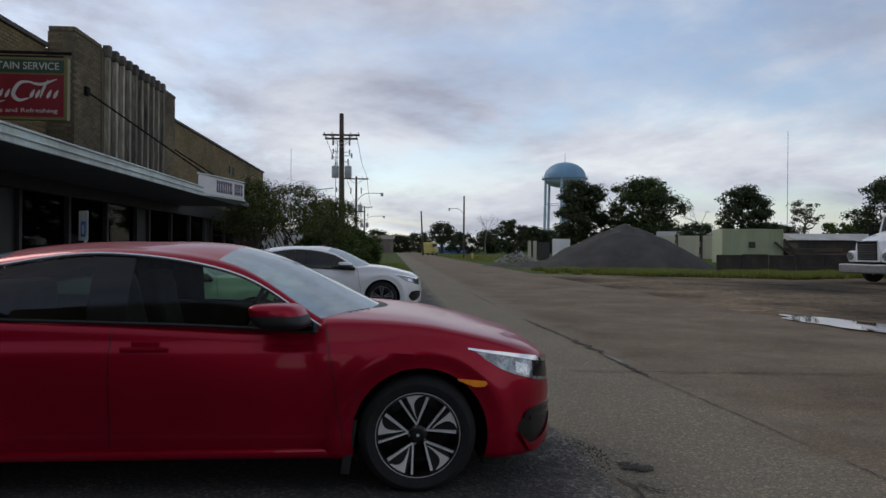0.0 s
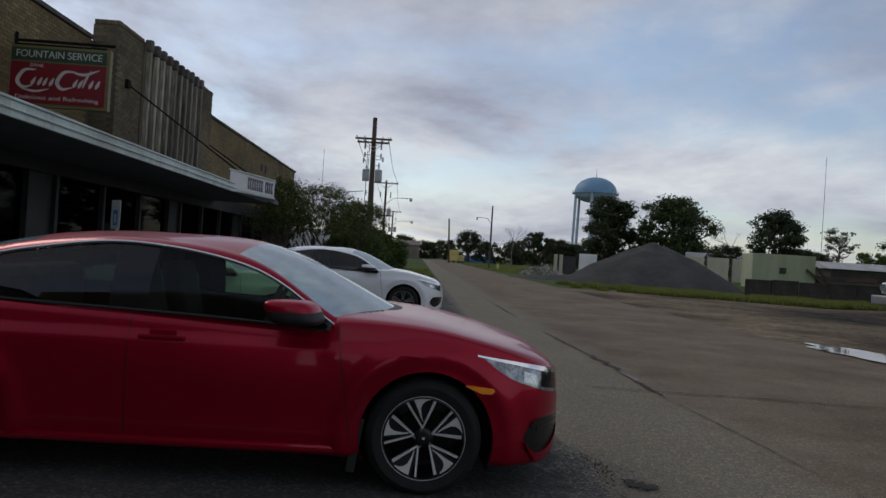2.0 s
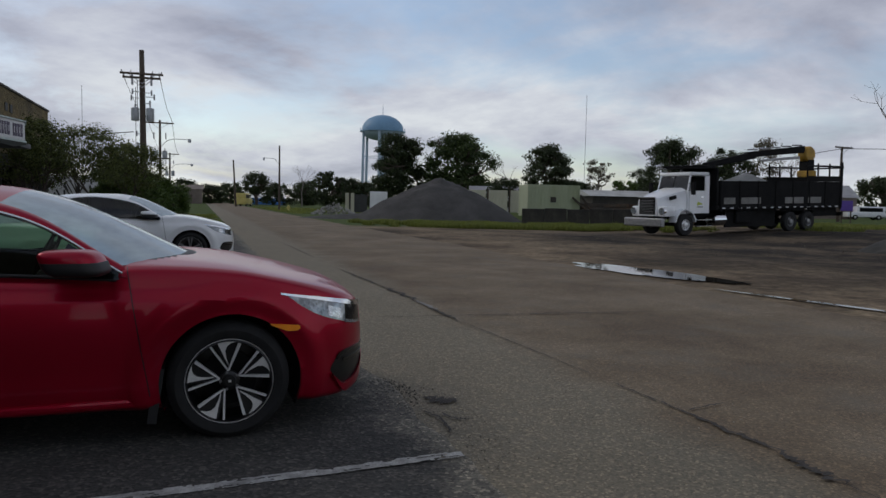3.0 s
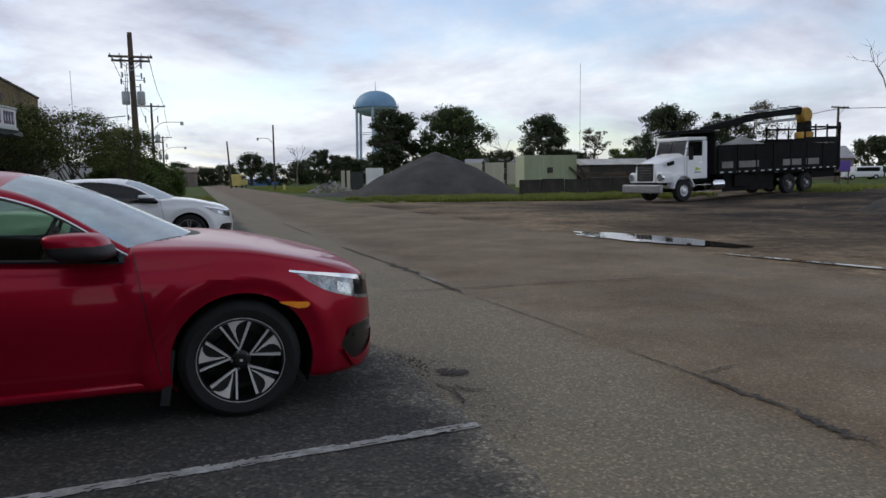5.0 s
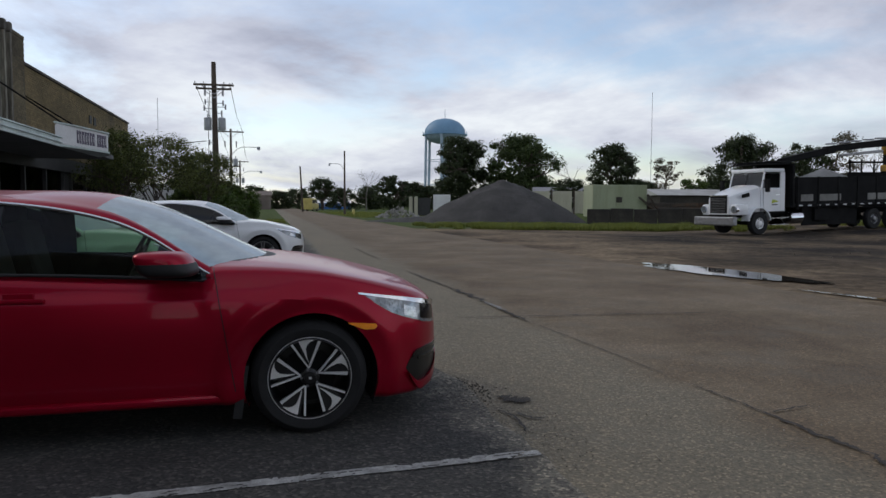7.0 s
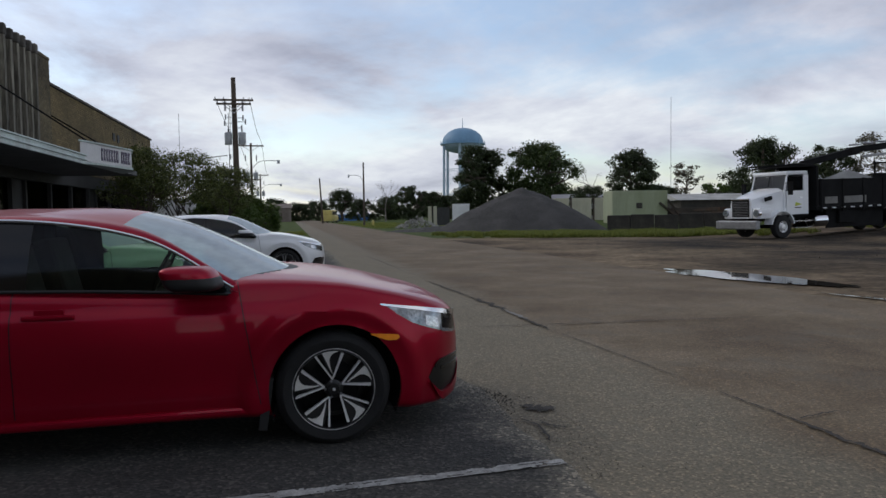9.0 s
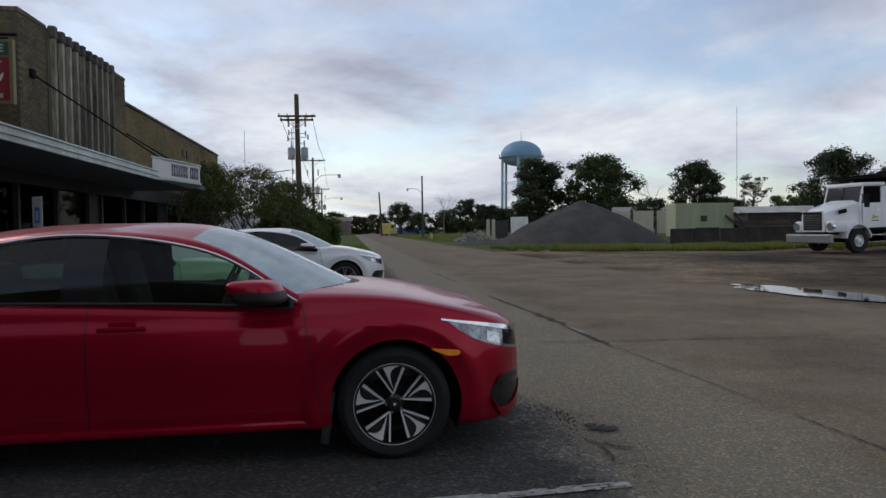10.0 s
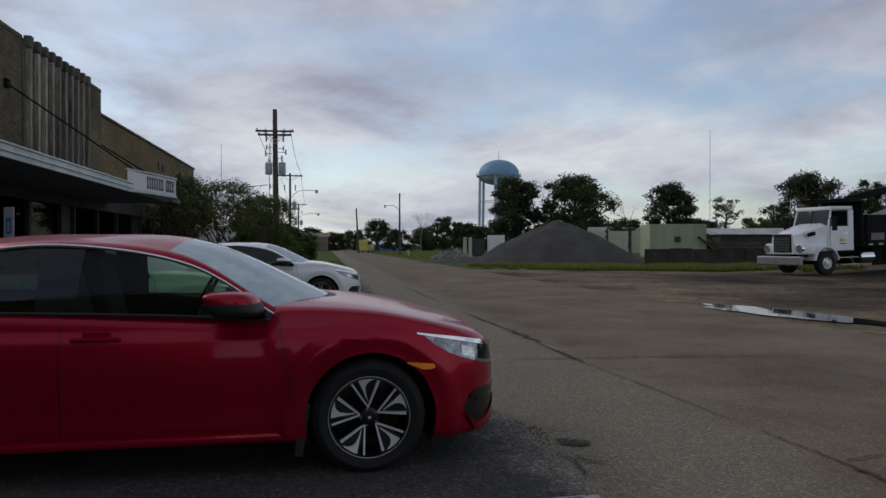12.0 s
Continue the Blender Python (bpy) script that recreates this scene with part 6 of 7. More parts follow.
for x in (0.0, 0.65):
    part("cream_post", boxbm(x, x + 0.42, -0.1, 0.2, 0, 2.35, bevel=0.02), M["cream_panel"], u)

# ---- distant vehicles ----
def far_vehicle(m, L, W, H, cab, mat, label, category, group=""):
    t = thing("parked_van" if category == "van" else "yellow_truck", m, label, category, group)
    bm = boxbm(-L / 2, L / 2, -W / 2, W / 2, 0.35, H * 0.58, bevel=0.12)
    part("body", bm, mat, t, smooth=True)
    bm = boxbm(-L / 2 + 0.1, L / 2 - cab, -W / 2 + 0.08, W / 2 - 0.08, H * 0.56, H, bevel=0.14)
    part("upper_body", bm, mat, t, smooth=True)
    for s in (-1, 1):
        part("side_window", boxbm(-L / 2 + 0.5, L / 2 - cab - 0.3, s * (W / 2 - 0.08) - 0.02, s * (W / 2 - 0.08) + 0.02, H * 0.62, H * 0.9), M["dark_glass"], t)
        for x in (-L * 0.3, L * 0.3):
            big_wheel(t, x, s * (W / 2 - 0.12), 0.34, s)
    return t


far_vehicle(pose(84.5, 70.0, 0.3, 0, 0, 150), 4.8, 1.9, 1.8, 1.2, M["white_paint"], "white van parked behind the yard", "van", "parked vans")
far_vehicle(pose(86.5, 65.0, 0.3, 0, 0, 150), 4.6, 1.9, 1.6, 1.3, M["white_paint"], "white low car parked behind the yard", "van", "parked vans")
far_vehicle(pose(90.5, 61.0, 0.3, 0, 0, 150), 4.6, 1.9, 1.7, 1.3, M["galvanised"], "silver van parked behind the yard", "van", "parked vans")
v = far_vehicle(pose(7.4, 139.0, 0.0, 0, 0, 70), 4.6, 2.2, 2.5, 1.6, M["old_yellow"], "pale yellow work truck beside the road", "truck")
ps = thing("yard_sign", pose(45.2, 39.1, 0.3, 0, 0, -40), "small purple sign on two posts", "sign")
part("board", boxbm(-0.4, 0.4, -0.04, 0.04, 1.1, 1.85, bevel=0.02), M["purple"], ps)
for x in (-0.3, 0.3):
    part("post", boxbm(x - 0.04, x + 0.04, 0.045, 0.12, 0, 1.85), M["wood_pole"], ps)

# ---- water tower ----
TX, TY = 59.64, 237.7
wt = thing("water_tower", pose(TX, TY, 0), "pale blue elevated water tower on steel legs", "water tower")
bm = bmesh.new()
lathe(bm, [(7.2, 26.0)] + [(7.2 * math.cos(a), 26.4 + 5.2 * math.sin(a)) for a in np.linspace(0.05, 1.56, 14)], 40)
part("tank_dome", bm, M["tank_blue"], wt, smooth=True, angle=60)
bm = bmesh.new()
lathe(bm, [(7.15, 25.7)] + [(7.15 * math.cos(a), 25.7 - 3.0 * math.sin(a)) for a in np.linspace(0.15, 1.56, 10)], 40)
part("tank_bowl", bm, M["tank_pale"], wt, smooth=True, angle=60)
bm = bmesh.new()
lathe(bm, [(7.2, 25.65), (7.9, 25.65), (7.9, 26.05), (7.2, 26.05)], 40)
part("balcony", bm, M["tank_blue"], wt)
for i in range(24):
    a = 2 * math.pi * i / 24
    part("rail_post", rodbm((7.8 * math.cos(a), 7.8 * math.sin(a), 26.05), (7.8 * math.cos(a), 7.8 * math.sin(a), 27.0), 0.05, seg=4), M["tank_blue"], wt)
for i in range(6):
    a = 2 * math.pi * i / 6 + 0.12
    part("leg", rodbm((7.4 * math.cos(a), 7.4 * math.sin(a), 0), (7.0 * math.cos(a), 7.0 * math.sin(a), 25.7), 0.48, seg=10), M["tank_pale"], wt)
    b2 = a + 2 * math.pi / 6
    for z0, z1 in ((8.5, 8.5), (17, 17)):
        part("strut", rodbm((7.2 * math.cos(a), 7.2 * math.sin(a), z0), (7.2 * math.cos(b2), 7.2 * math.sin(b2), z1), 0.12, seg=5), M["tank_pale"], wt)
    part("brace", rodbm((7.2 * math.cos(a), 7.2 * math.sin(a), 8.5), (7.2 * math.cos(b2), 7.2 * math.sin(b2), 17), 0.05, seg=4), M["tank_pale"], wt)
part("riser", rodbm((0, 0, 0), (0, 0, 23), 1.0, seg=16), M["tank_pale"], wt)
part("finial", rodbm((0, 0, 31.5), (0, 0, 35.0), 0.12, 0.05, seg=6), M["tank_pale"], wt)

# ---- poles and masts ----
def utility_pole(x, y, h, arms, label, cans=0, lamp=0.0, lean=0.0, r=0.17):
    t = thing("utility_pole", pose(x, y, 0, 0, lean, 0), label, "utility pole", "utility poles")
    part("shaft", rodbm((0, 0, -0.2), (0, 0, h), r, r * 0.62, 14), M["wood_pole"], t)
    for z, L in arms:
        a = part("crossarm", boxbm(-L / 2, L / 2, -r - 0.09, -r + 0.04, z - 0.06, z + 0.06), M["wood_pole"], t)
        for k in (-0.46, -0.25, 0.25, 0.46):
            part("insulator", rodbm((k * L, -r - 0.03, z + 0.06), (k * L, -r - 0.03, z + 0.19), 0.035, 0.025), M["steel"], a)
        part("arm_brace", rodbm((-L * 0.3, -r, z - 0.05), (0, -r, z - 0.6), 0.025, seg=5), M["galvanised"], a)
        part("arm_brace", rodbm((L * 0.3, -r, z - 0.05), (0, -r, z - 0.6), 0.025, seg=5), M["galvanised"], a)
    for k in range(cans):
        s = -1 if k % 2 else 1
        bm = bmesh.new()
        z = h * 0.63
        lathe(bm, [(0.001, z - 0.5), (0.22, z - 0.5), (0.24, z - 0.46), (0.24, z + 0.22), (0.26, z + 0.24), (0.18, z + 0.32), (0.001, z + 0.34)], 18, m=Matrix.Translation((s * 0.44, 0, 0)))
        tr = part("transformer", bm, M["galvanised"], t, "grey transformer can", smooth=True, angle=40)
        part("bushing", rodbm((s * 0.44, 0.1, z + 0.3), (s * 0.44, 0.1, z + 0.56), 0.04), M["steel"], tr)
        part("fuse_cutout", boxbm(s * 0.55 - 0.06, s * 0.55 + 0.06, -0.3, -0.2, h * 0.79, h * 0.86), M["steel"], t)
    if lamp:
        bm = bmesh.new()
        p = curve_points([(0, 0, h * 0.70), (lamp * 0.35, 0, h * 0.79), (lamp, 0, h * 0.80)], 12)
        for a, b in zip(p, p[1:]):
            rod(bm, a, b, 0.035, seg=6)
        la = part("lamp_arm", bm, M["galvanised"], t)
        part("lamp_head", boxbm(min(lamp, lamp * 1.12), max(lamp, lamp * 1.12), -0.12, 0.12, h * 0.80 - 0.30, h * 0.80 + 0.06, bevel=0.04), M["galvanised"], la)
    return t


utility_pole(-3.72, 48.0, 10.5, ((9.0, 2.5), (8.75, 2.2)), "tall dark wooden utility pole with transformers", 2, lean=-0.5, r=0.235)
utility_pole(-4.16, 75.0, 9.0, ((8.7, 2.6), (5.2, 2.0)), "wooden utility pole with a street lamp arm", 2, lamp=2.6, r=0.16)
utility_pole(-4.83, 115.0, 8.2, ((8.0, 2.6),), "distant wooden utility pole with a transformer", 2, lamp=3.0)
utility_pole(9.0, 89.6, 8.15, (), "slim dark pole with a street lamp arm", 0, lamp=-1.8, r=0.15)
utility_pole(5.57, 130.0, 8.3, (), "leaning wooden pole beside the road", 0, r=0.2, lean=-3)
utility_pole(60.0, 52.7, 7.8, ((7.7, 2.2),), "wooden pole with one crossarm behind the yard", 0)
utility_pole(47.0, 62.5, 7.6, (), "plain wooden pole behind the yard", 0)
utility_pole(88.0, 110.0, 11.0, ((10.6, 3.0),), "far wooden pole with one crossarm", 0)


def wire(pts, r=0.02):
    bm = bmesh.new()
    p = curve_points(pts, 24)
    for a, b in zip(p, p[1:]):
        rod(bm, a, b, r, seg=4)
    return tagged(link("overhead_wire", bm, M["truck_black"]), "thin black overhead wire between poles", "wire", "overhead wires")


for dx in (-1.1, 1.1):
    wire([(-3.92 + dx, 48, 9.2), (-4.04 + dx, 61, 8.6), (-4.16 + dx, 75, 8.9), (-4.5 + dx, 95, 8.0), (-4.83 + dx, 115, 8.2)], 0.018)
wire([(60, 52.7, 7.6), (75, 80, 8.2), (88, 110, 10.5)], 0.03)
wire([(60, 52.7, 7.6), (75, 40, 7.2), (90, 28, 7.6)], 0.03)
for x, y, h, lab in ((173.0, 292.7, 53.0, "tall thin radio mast far behind the trees"), (-43.0, 297.0, 42.0, "thin radio mast far behind the shops")):
    mt = thing("radio_mast", pose(x, y, 0), lab, "mast", "radio masts")
    part("mast", rodbm((0, 0, 0), (0, 0, h), 0.16, 0.10, 5), M["galvanised"], mt)
    part("top_beacon", rodbm((0, 0, h), (0, 0, h + 1.2), 0.10, seg=5), M["steel"], mt)


# ---- trees ----
def leaves(bm, centre, radii, n, size, r, shell=0.55):
    c = Vector(centre)
    for _ in range(n):
        d = Vector((r.gauss(0, 1), r.gauss(0, 1), r.gauss(0, 1))).normalized()
        k = shell + (1 - shell) * r.random() ** 0.6 if r.random() < 0.8 else r.random()
        p = c + Vector((d.x * radii[0], d.y * radii[1], d.z * radii[2])) * k
        nrm = (d + Vector((r.gauss(0, 0.6), r.gauss(0, 0.6), 0.4 + r.gauss(0, 0.6)))).normalized()
        t = nrm.orthogonal().normalized()
        b = nrm.cross(t)
        a = r.random() * 6.283
        t, b = t * math.cos(a) + b * math.sin(a), b * math.cos(a) - t * math.sin(a)
        s = size * (0.6 + 0.8 * r.random())
        bm.faces.new([bm.verts.new(p + t * s), bm.verts.new(p + b * s * 0.5), bm.verts.new(p - t * s), bm.verts.new(p - b * s * 0.5)])


def limb(bm, a, d, length, r0, depth, r, ends, bend=0.35, seg=5):
    """Branches that fork, added to one mesh; the tips are collected in ends."""
    p = Vector(a)
    d = Vector(d).normalized()
    k = 3
    for i in range(k):
        q = p + d * length / k
        ra, rb = r0 * (1 - 0.4 * i / k), r0 * (1 - 0.4 * (i + 1) / k)
        rod(bm, p, q, ra, rb, seg)
        p = q
        d = (d + Vector((r.gauss(0, bend), r.gauss(0, bend), r.gauss(0, bend * 0.5))) * 0.4).normalized()
    ends.append(p)
    if depth:
        for _ in range(2 + (r.random() < 0.5)):
            nd = (d + Vector((r.gauss(0, bend), r.gauss(0, bend), 0.15 + r.gauss(0, bend * 0.6))) * 1.5).normalized()
            limb(bm, p, nd, length * (0.62 + 0.2 * r.random()), r0 * 0.55, depth - 1, r, ends, bend, max(3, seg - 1))


def tree(x, y, h, w, mat, label, seed, trunk=0.3, base=0.25, n=2600, leaf=0.24, clumps=16, name="tree", stems=1):
    """A forking trunk fitted to height h and width w, with an uneven cluster of leaves at every branch tip."""
    r = random.Random(seed)
    t = thing(name, pose(x, y, rise(x, y)), label, name.replace("_", " "))
    stem_meshes = []
    ends = []
    depth = 4 if stems == 1 else 3
    for k in range(stems):
        bm = bmesh.new()
        stem_meshes.append(bm)
        sp = 0.10 if stems == 1 else 0.35
        d = Vector((r.gauss(0, sp), r.gauss(0, sp), 1))
        o = (0, 0) if stems == 1 else (r.gauss(0, 0.12), r.gauss(0, 0.12))
        limb(bm, (*o, -0.1), d, h * (0.16 + 0.25 * base), trunk / stems ** 0.6, depth, r, ends, 0.46, 7)
    sx = w / 2 * 0.84 / max(0.1, max(abs(e.x) for e in ends))
    sy = w / 2 * 0.84 / max(0.1, max(abs(e.y) for e in ends))
    sz = h * 0.90 / max(e.z for e in ends)
    for bm in stem_meshes:
        for v in bm.verts:
            k = min(max(v.co.z / (h * 0.2), 0), 1)
            v.co = Vector((v.co.x * (1 + (sx - 1) * k), v.co.y * (1 + (sy - 1) * k), v.co.z * sz))
        part("trunk", bm, M["bark"], t)
    tips = [Vector((e.x * sx, e.y * sy, e.z * sz)) for e in ends if e.z * sz > h * (base + 0.15)]
    r.shuffle(tips)
    tips = tips[:max(6, clumps // 3)]
    off = Vector((seed * 3.7, seed * 1.9, 0))
    while len(tips) < clumps * 3.6:
        # uneven dome: widest below the middle, with bays where the noise is low
        f, a = r.random() ** 0.9, r.random() * 6.283
        prof = math.sqrt(max(0.02, 1 - ((f - 0.42) / 0.60) ** 2))
        lump = 0.78 + 0.55 * noise.noise(off + Vector((1.3 * math.cos(a), 1.3 * math.sin(a), 2.4 * f)))
        q = w * 0.46 * prof * lump * (1 - 0.6 * r.random() ** 2)
        tips.append(Vector((q * math.cos(a), q * math.sin(a), h * (base + 0.05 + (0.90 - base) * f * (0.86 + 0.18 * lump)))))
    bm = bmesh.new()
    for p in tips:
        cr = w * (0.035 + 0.060 * r.random())
        leaves(bm, (p.x, p.y, max(cr * 0.5, min(p.z, h - cr * 0.5))), (cr * 1.9, cr * 1.9, cr * 1.2), int(n * 2.0 / len(tips)), leaf * 0.80, r, 0.0)
    part("crown", bm, mat, t)
    return t


tree(28.9, 106.0, 11.6, 10.0, M["leaf_dark"], "large dark evergreen tree behind the gravel", 1, 0.35, 0.05, 11000, 0.24, 40)
tree(38.0, 103.3, 12.3, 12.0, M["leaf_mid"], "broad green tree with a rounded crown", 2, 0.4, 0.16, 12000, 0.24, 44)
tree(33.3, 108.0, 6.5, 6.0, M["leaf_dark"], "dark undergrowth tree behind the gravel", 3, 0.25, 0.05, 2200, 0.26, 14)
tree(44.2, 84.0, 9.2, 7.8, M["leaf_dark"], "dark oak tree behind the sheds", 4, 0.3, 0.15, 7000, 0.20, 30)
tree(48.5, 79.0, 7.3, 5.0, M["leaf_dry"], "sparse grey tree with thin leaves", 5, 0.2, 0.3, 900, 0.16, 14)
tree(47.8, 64.2, 8.5, 7.6, M["leaf_dark"], "dark oak tree behind the truck", 6, 0.3, 0.2, 7000, 0.17, 32)
tree(59.0, 67.0, 8.2, 7.2, M["leaf_dark"], "dark tree behind the truck bed", 7, 0.3, 0.25, 4500, 0.17, 24)
tree(62.5, 66.0, 9.7, 6.5, M["leaf_dry"], "sparse grey tree behind the truck bed", 8, 0.25, 0.4, 1300, 0.16, 16)
tree(39.0, 88.0, 4.6, 6.0, M["leaf_dark"], "low dark tree behind the fence", 9, 0.2, 0.1, 1800, 0.22, 12)
tree(41.0, 62.0, 4.0, 4.0, M["leaf_bright"], "low bright green shrub behind the barrier", 10, 0.15, 0.05, 1400, 0.16, 10)
tree(70.0, 48.0, 5.5, 8.0, M["leaf_dark"], "dark tree behind the parked vans", 11, 0.2, 0.1, 2200, 0.22, 14)
tree(80.0, 40.0, 5.0, 8.0, M["leaf_dark"], "dark tree at the yard edge", 12, 0.2, 0.1, 2200, 0.22, 14)
far_row = ((-4.5, 200, 6.4, 9), (2.0, 195, 5.0, 9), (12.1, 170, 7.6, 10), (18.5, 180, 5.5, 9), (24.5, 178, 5.2, 9), (21.8, 128, 6.6, 6.5), (30.0, 150, 6.0, 8), (35.0, 152, 5.2, 8), (-12, 180, 7.0, 9), (-20, 170, 8.0, 10), (8.0, 210, 6.0, 10), (30, 205, 7, 12), (42, 205, 7, 12), (45.5, 115, 4.6, 8), (54, 130, 5.5, 10), (68, 120, 6.0, 10), (80, 110, 6.0, 10), (92, 95, 6.5, 10), (100, 80, 6.5, 10), (105, 62, 6.0, 10), (112, 45, 6.5, 11), (53, 92, 4.5, 7), (62, 88, 5.0, 8))
for i, (x, y, h, w) in enumerate(far_row):
    tree(x, y, h, w, M["leaf_dark"], "distant dark green tree on the horizon", 30 + i, 0.25, 0.02, 2600, 0.28, 18)


def far_woods(points, n, h, seed):
    """A long uneven belt of leaf clumps that closes the horizon."""
    r = random.Random(seed)
    bm = bmesh.new()
    for (ax, ay), (bx, by) in zip(points, points[1:]):
        length = math.hypot(bx - ax, by - ay)
        for k in range(int(length / 1.6)):
            u = r.random()
            x, y = ax + (bx - ax) * u + r.gauss(0, 2), ay + (by - ay) * u + r.gauss(0, 2)
            top = h * (0.75 + 0.7 * noise.noise(Vector((x * 0.06, y * 0.06, seed))) + 0.3 * noise.noise(Vector((x * 0.22, y * 0.22, 2))))
            cr = 0.9 + 0.9 * r.random()
            for z in (cr * 0.5, top * 0.45, max(cr * 0.6, top - cr * 0.6)):
                leaves(bm, (x + r.gauss(0, 0.8), y, rise(x, y) + z), (cr * 1.4, cr * 1.4, cr * 0.9), n, 0.34, r, 0.3)
    ob = part("far_woods", bm, M["leaf_dark"], None)
    tagged(ob, "distant belt of dark green woods along the horizon", "woods", kind="stuff")


far_woods([(-30, 214), (14, 224), (62, 214), (104, 150), (128, 70), (126, 22)], 42, 4.6, 3)


def bare_tree(x, y, h, label, seed, r0=0.3, depth=5):
    r = random.Random(seed)
    t = thing("bare_tree", pose(x, y, rise(x, y)), label, "tree")
    bm = bmesh.new()
    ends = []
    limb(bm, (0, 0, -0.1), (0.02, 0.0, 1), h * 0.34, r0, depth, r, ends, 0.36, 6)
    part("branches", bm, M["bare_bark"], t)
    return t


bare_tree(45.7, 100.0, 9.0, "leafless grey tree behind the fence", 4, 0.16, 4)
bare_tree(59.7, 45.1, 13.5, "tall leafless tree at the yard edge", 5, 0.30, 5)
bare_tree(63.0, 62.0, 8.0, "leafless grey tree behind the truck", 6, 0.15, 4)
bare_tree(20.0, 150.0, 9.0, "leafless thin tree near the water tower", 7, 0.16, 4)
bare_tree(56.0, 70.0, 7.5, "leafless grey tree beside the oak", 8, 0.15, 4)

# crape myrtles and shrubs past the shops
for i, (x, y, h, w) in enumerate(((-6.6, 31.5, 4.4, 3.8), (-5.0, 34.5, 4.5, 4.0), (-3.6, 38.5, 4.1, 3.6), (-7.4, 36.0, 4.0, 3.6))):
    tree(x, y, h, w, M["leaf_myrtle"], "multi-stemmed crape myrtle with small leaves", 60 + i, 0.12, 0.40, 5200, 0.062, 40, name="ornamental_tree", stems=4)
for i, (x, y, h, w) in enumerate(((-3.6, 43.5, 2.5, 3.4), (-2.5, 46.0, 2.6, 3.2), (-2.1, 50.0, 2.2, 3.0), (-2.8, 55.0, 2.2, 3.2), (-5.0, 41.0, 2.2, 3.0))):
    tree(x, y, h, w, M["leaf_bright"], "dense green shrub growing to the ground", 70 + i, 0.10, 0.0, 3600, 0.09, 20, name="shrub", stems=3)
for i, (x, y) in enumerate(((-6.8, 66.0), (-7.5, 80.0), (-8.0, 96.0), (-7.5, 115.0), (-8.0, 140.0))):
    tree(x, y, 4.5 + (i % 3) * 0.6, 5.5, M["leaf_dark"], "dark roadside tree beyond the shops", 80 + i, 0.2, 0.05, 2400, 0.2, 14)


def grass(name, poly, n, h, seed, label):
    """Tufts of three blades spread evenly over a rectangle sheared along the road."""
    x0, x1, y0, y1, shear = poly
    r = random.Random(seed)
    verts, faces = [], []
    for _ in range(n):
        u, v = r.random(), r.random()
        x, y = x0 + (x1 - x0) * u, y0 + (y1 - y0) * v + shear * u
        ends = min(v, 1 - v, u * 2, 2 - 2 * u)
        if noise.noise(Vector((x * 0.35, y * 0.35, seed))) + 0.5 * noise.noise(Vector((x * 1.1, y * 1.1, seed))) < 0.15 - 1.8 * min(ends, 0.25):
            continue
        z = rise(x, y) - 0.01
        for _k in range(3):
            a, s = r.random() * 6.283, h * (0.3 + 0.6 * r.random() + 0.5 * max(0, noise.noise(Vector((x * 0.8, y * 0.8, 3)))))
            dx, dy = math.cos(a), math.sin(a)
            ox, oy = r.gauss(0, 0.06), r.gauss(0, 0.06)
            k = len(verts)
            verts += [(x + ox - dy * 0.02, y + oy + dx * 0.02, z), (x + ox + dy * 0.02, y + oy - dx * 0.02, z), (x + ox + dx * s * 0.5, y + oy + dy * s * 0.5, z + s)]
            faces.append((k, k + 1, k + 2))
    me = bpy.data.meshes.new(name)
    me.from_pydata(verts, [], faces)
    me.materials.append(M["grass"])
    return tagged(new(name, me), label, "grass", kind="stuff")


grass("grass", (8.6, 26.5, 36.6, 44.0, -6.5), 34000, 0.34, 1, "strip of rough green grass before the gravel")
grass("grass", (-5.0, 0.7, 30.0, 62.0, 0.0), 9000, 0.16, 2, "green grass verge beside the road")
grass("grass", (8.0, 17.0, 70.0, 125.0, 0.0), 9000, 0.22, 3, "green grass beside the far road")
grass("grass", (30.0, 46.0, 26.0, 34.0, 8.0), 7000, 0.25, 4, "rough grass behind the truck")


# painted wall past the shops, hydrant, clutter on the first pole
mw = thing("mural_wall", pose(-9.0, 45.6, 0.0, 0, 0, 4), "white wall with dark painted strokes past the shops", "wall")
part("wall", boxbm(0, 2.9, 0, 0.2, 0, 2.5, bevel=0.01), M["white_panel"], mw)
rm = random.Random(12)
for i in range(14):
    x, z = 0.2 + 2.4 * rm.random(), 0.5 + 1.6 * rm.random()
    part("stroke", boxbm(-0.05, 0.05, -0.012, -0.002, 0, 0.25 + 0.4 * rm.random(), m=pose(x, 0, z, 0, 60 * (rm.random() - 0.5), 0)), M["dark_paint_and_shade"], mw)
hy = thing("fire_hydrant", pose(9.9, 87.6, 0.0), "small yellow fire hydrant on the grass", "hydrant")
_bm = bmesh.new()
lathe(_bm, [(0.001, 0), (0.18, 0), (0.18, 0.05), (0.12, 0.07), (0.12, 0.52), (0.16, 0.54), (0.15, 0.62), (0.06, 0.72), (0.001, 0.74)], 18)
part("barrel", _bm, M["old_yellow"], hy, smooth=True)
part("nozzle", rodbm((-0.2, 0, 0.42), (0.2, 0, 0.42), 0.06, seg=10), M["old_yellow"], hy)
_pole = next(o for o in scene.objects if o.name.startswith("utility_pole"))
for dx, z0, z1 in ((-0.42, 4.2, 8.2), (-0.30, 6.9, 8.6)):
    part("cable", rodbm((dx, -0.05, z0), (dx * 0.9, -0.05, z1), 0.02, seg=5), M["truck_black"], _pole)
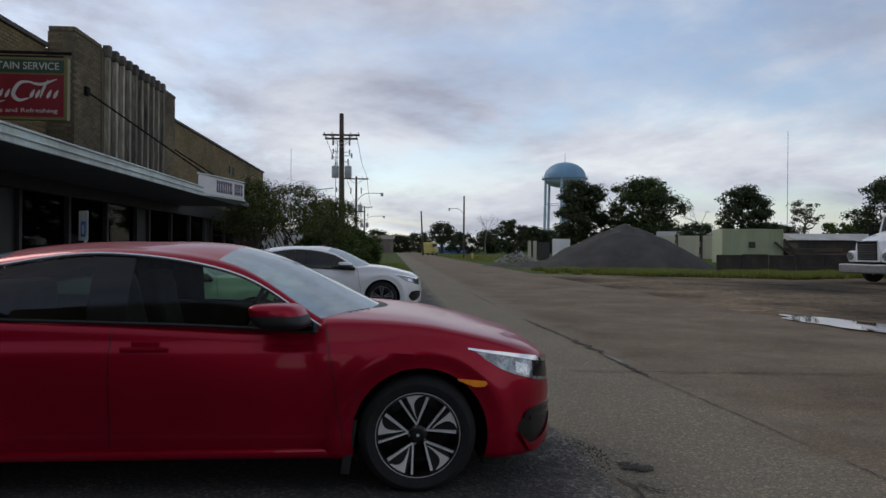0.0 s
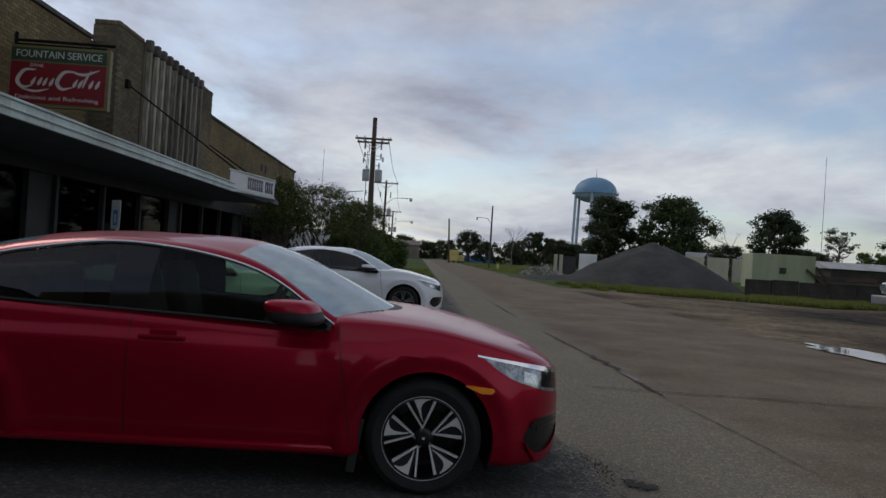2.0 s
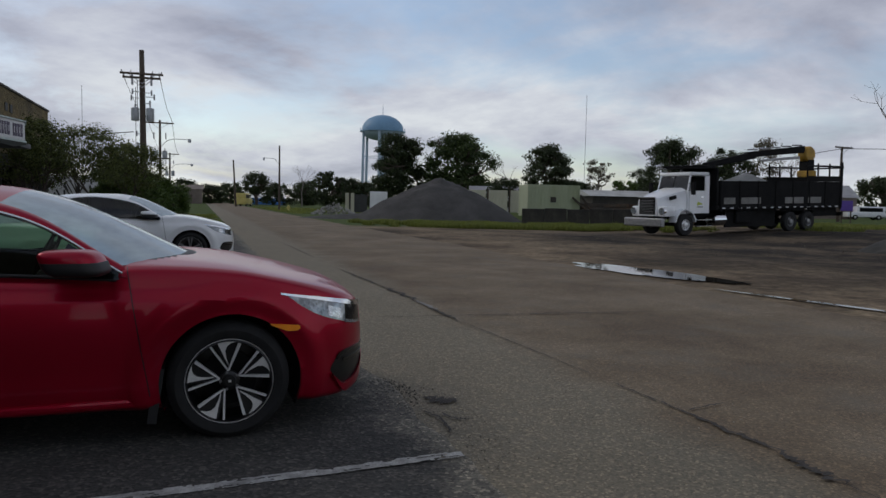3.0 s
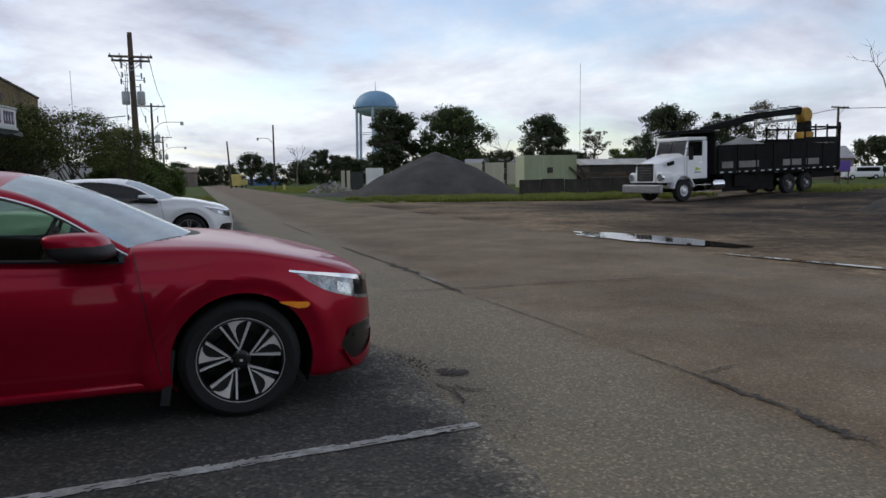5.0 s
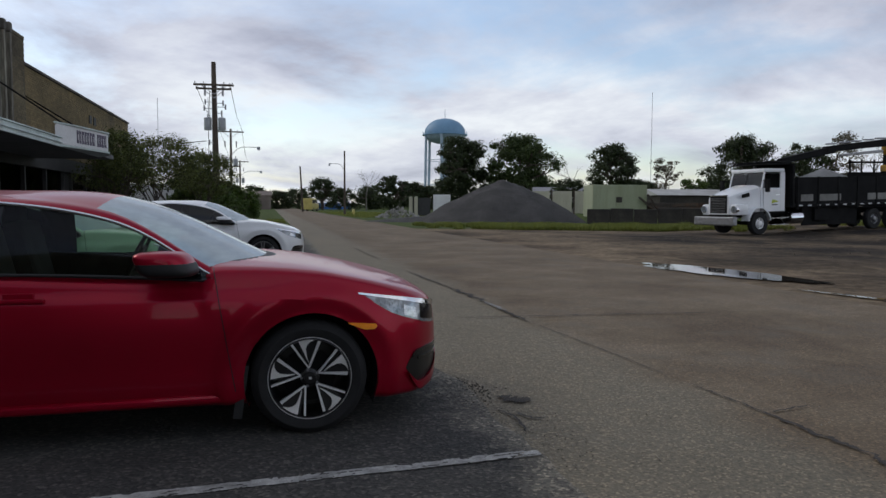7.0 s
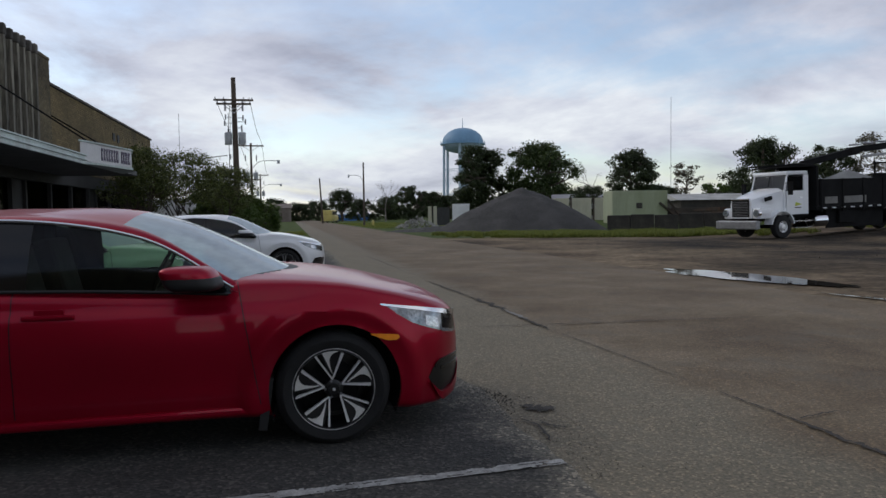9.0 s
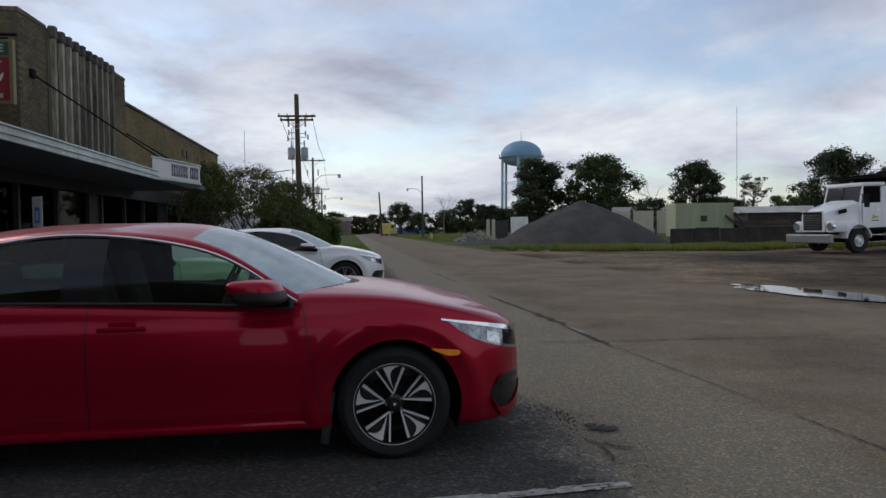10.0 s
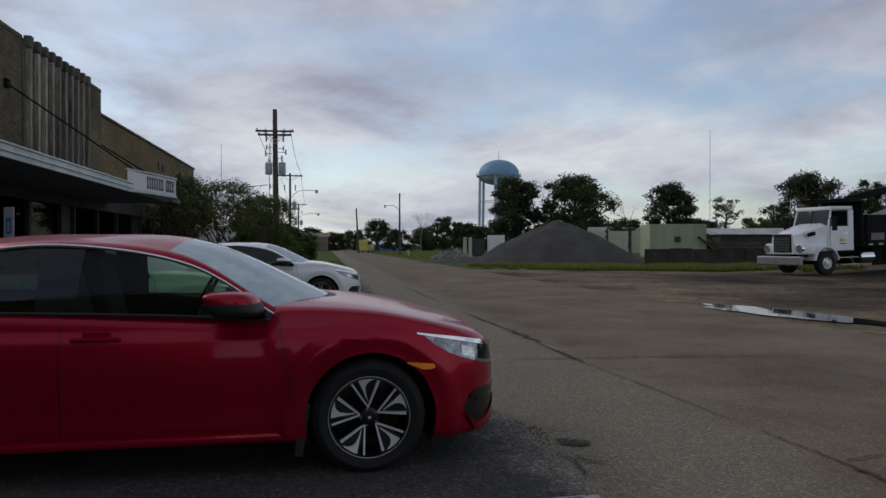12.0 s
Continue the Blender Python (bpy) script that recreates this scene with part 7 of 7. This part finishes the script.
for dx, z in ((-0.55, 7.9), (0.55, 7.85), (-0.62, 7.5), (0.70, 7.6), (0.45, 7.2), (-0.35, 5.3), (-0.30, 4.6)):
    part("fuse_link", boxbm(dx - 0.05, dx + 0.05, -0.25, -0.15, z - 0.17, z + 0.17, bevel=0.02, m=None), M["steel"], _pole)
    part("bracket", rodbm((0, -0.1, z), (dx, -0.2, z), 0.025, seg=5), M["galvanised"], _pole)
wire([(-4.3, 47.9, 5.4), (-7.5, 46.5, 4.9), (-12.0, 45.0, 4.6)], 0.025)

# ---- brickwork of the shop front ----
def brick_mesh(name, lx, ly, lz):
    bm = boxbm(-lx / 2, lx / 2, -ly / 2, ly / 2, -lz / 2, lz / 2)
    me = bpy.data.meshes.new(name)
    bm.to_mesh(me)
    bm.free()
    me.materials.append(M["brick"])
    return me


BL, BH, JOINT = 0.20, 0.065, 0.012
brick_wall = bpy.data.objects["wall"]
_face = brick_mesh("brick", 0.05, BL, BH)
_end = brick_mesh("brick", BL, 0.05, BH)
rb = random.Random(21)
verts, faces = [], []


def add_brick(cx, cy, cz, hx, hy, hz):
    k = len(verts)
    verts.extend([(cx + sx * hx, cy + sy * hy, cz + sz * hz) for sx in (-1, 1) for sy in (-1, 1) for sz in (-1, 1)])
    faces.extend([(k + a, k + b, k + c, k + d) for a, b, c, d in ((0, 1, 3, 2), (4, 6, 7, 5), (0, 4, 5, 1), (2, 3, 7, 6), (0, 2, 6, 4), (1, 5, 7, 3))])


single = 0
for row in range(int((ROOF_Z - 3.06) / (BH + JOINT))):
    z = 3.06 + BH / 2 + row * (BH + JOINT)
    y = 7.0 + (0.5 if row % 2 else 0) * (BL + JOINT)
    while y < BLD_Y1 - 0.12:
        if not (16.5 < y < 24.1):
            x = WALL_X - 0.016 + 0.004 * rb.random()
            if 14.4 < y < 16.5 and 3.9 < z and single < 240:
                ob = new("brick", _face)
                ob.parent = brick_wall
                ob.matrix_basis = pose(x, y, z)
                single += 1
            else:
                add_brick(x, y, z, 0.025, BL / 2, BH / 2)
        y += BL + JOINT


def lay_bricks(mat):
    """Joins the courses gathered so far into one mesh of far brickwork."""
    me = bpy.data.meshes.new("brickwork")
    me.from_pydata(verts, [], faces)
    me.materials.append(mat)
    ob = new("brickwork", me)
    ob.parent = brick_wall
    ob["kind"] = "stuff"
    verts.clear()
    faces.clear()


lay_bricks(M["brick_field"])
for row in range(int((PZ - 3.06) / (BH + JOINT))):
    z = 3.06 + BH / 2 + row * (BH + JOINT)
    for y0, y1 in ((16.65, 18.08), (22.62, 24.0)):
        y = y0 + BL / 2 + (0.5 if row % 2 else 0) * (BL + JOINT)
        while y < y1 - BL / 2:
            add_brick(PX - 0.016 + 0.004 * rb.random(), y, z, 0.025, BL / 2, BH / 2)
            y += BL + JOINT
    x = WALL_X + 0.02 + BL / 2 + (0.5 if row % 2 else 0) * BL
    while x < PX - BL / 2:
        add_brick(x, 16.65 + 0.016, z, BL / 2, 0.025, BH / 2)
        x += BL + JOINT
lay_bricks(M["brick_old_field"])
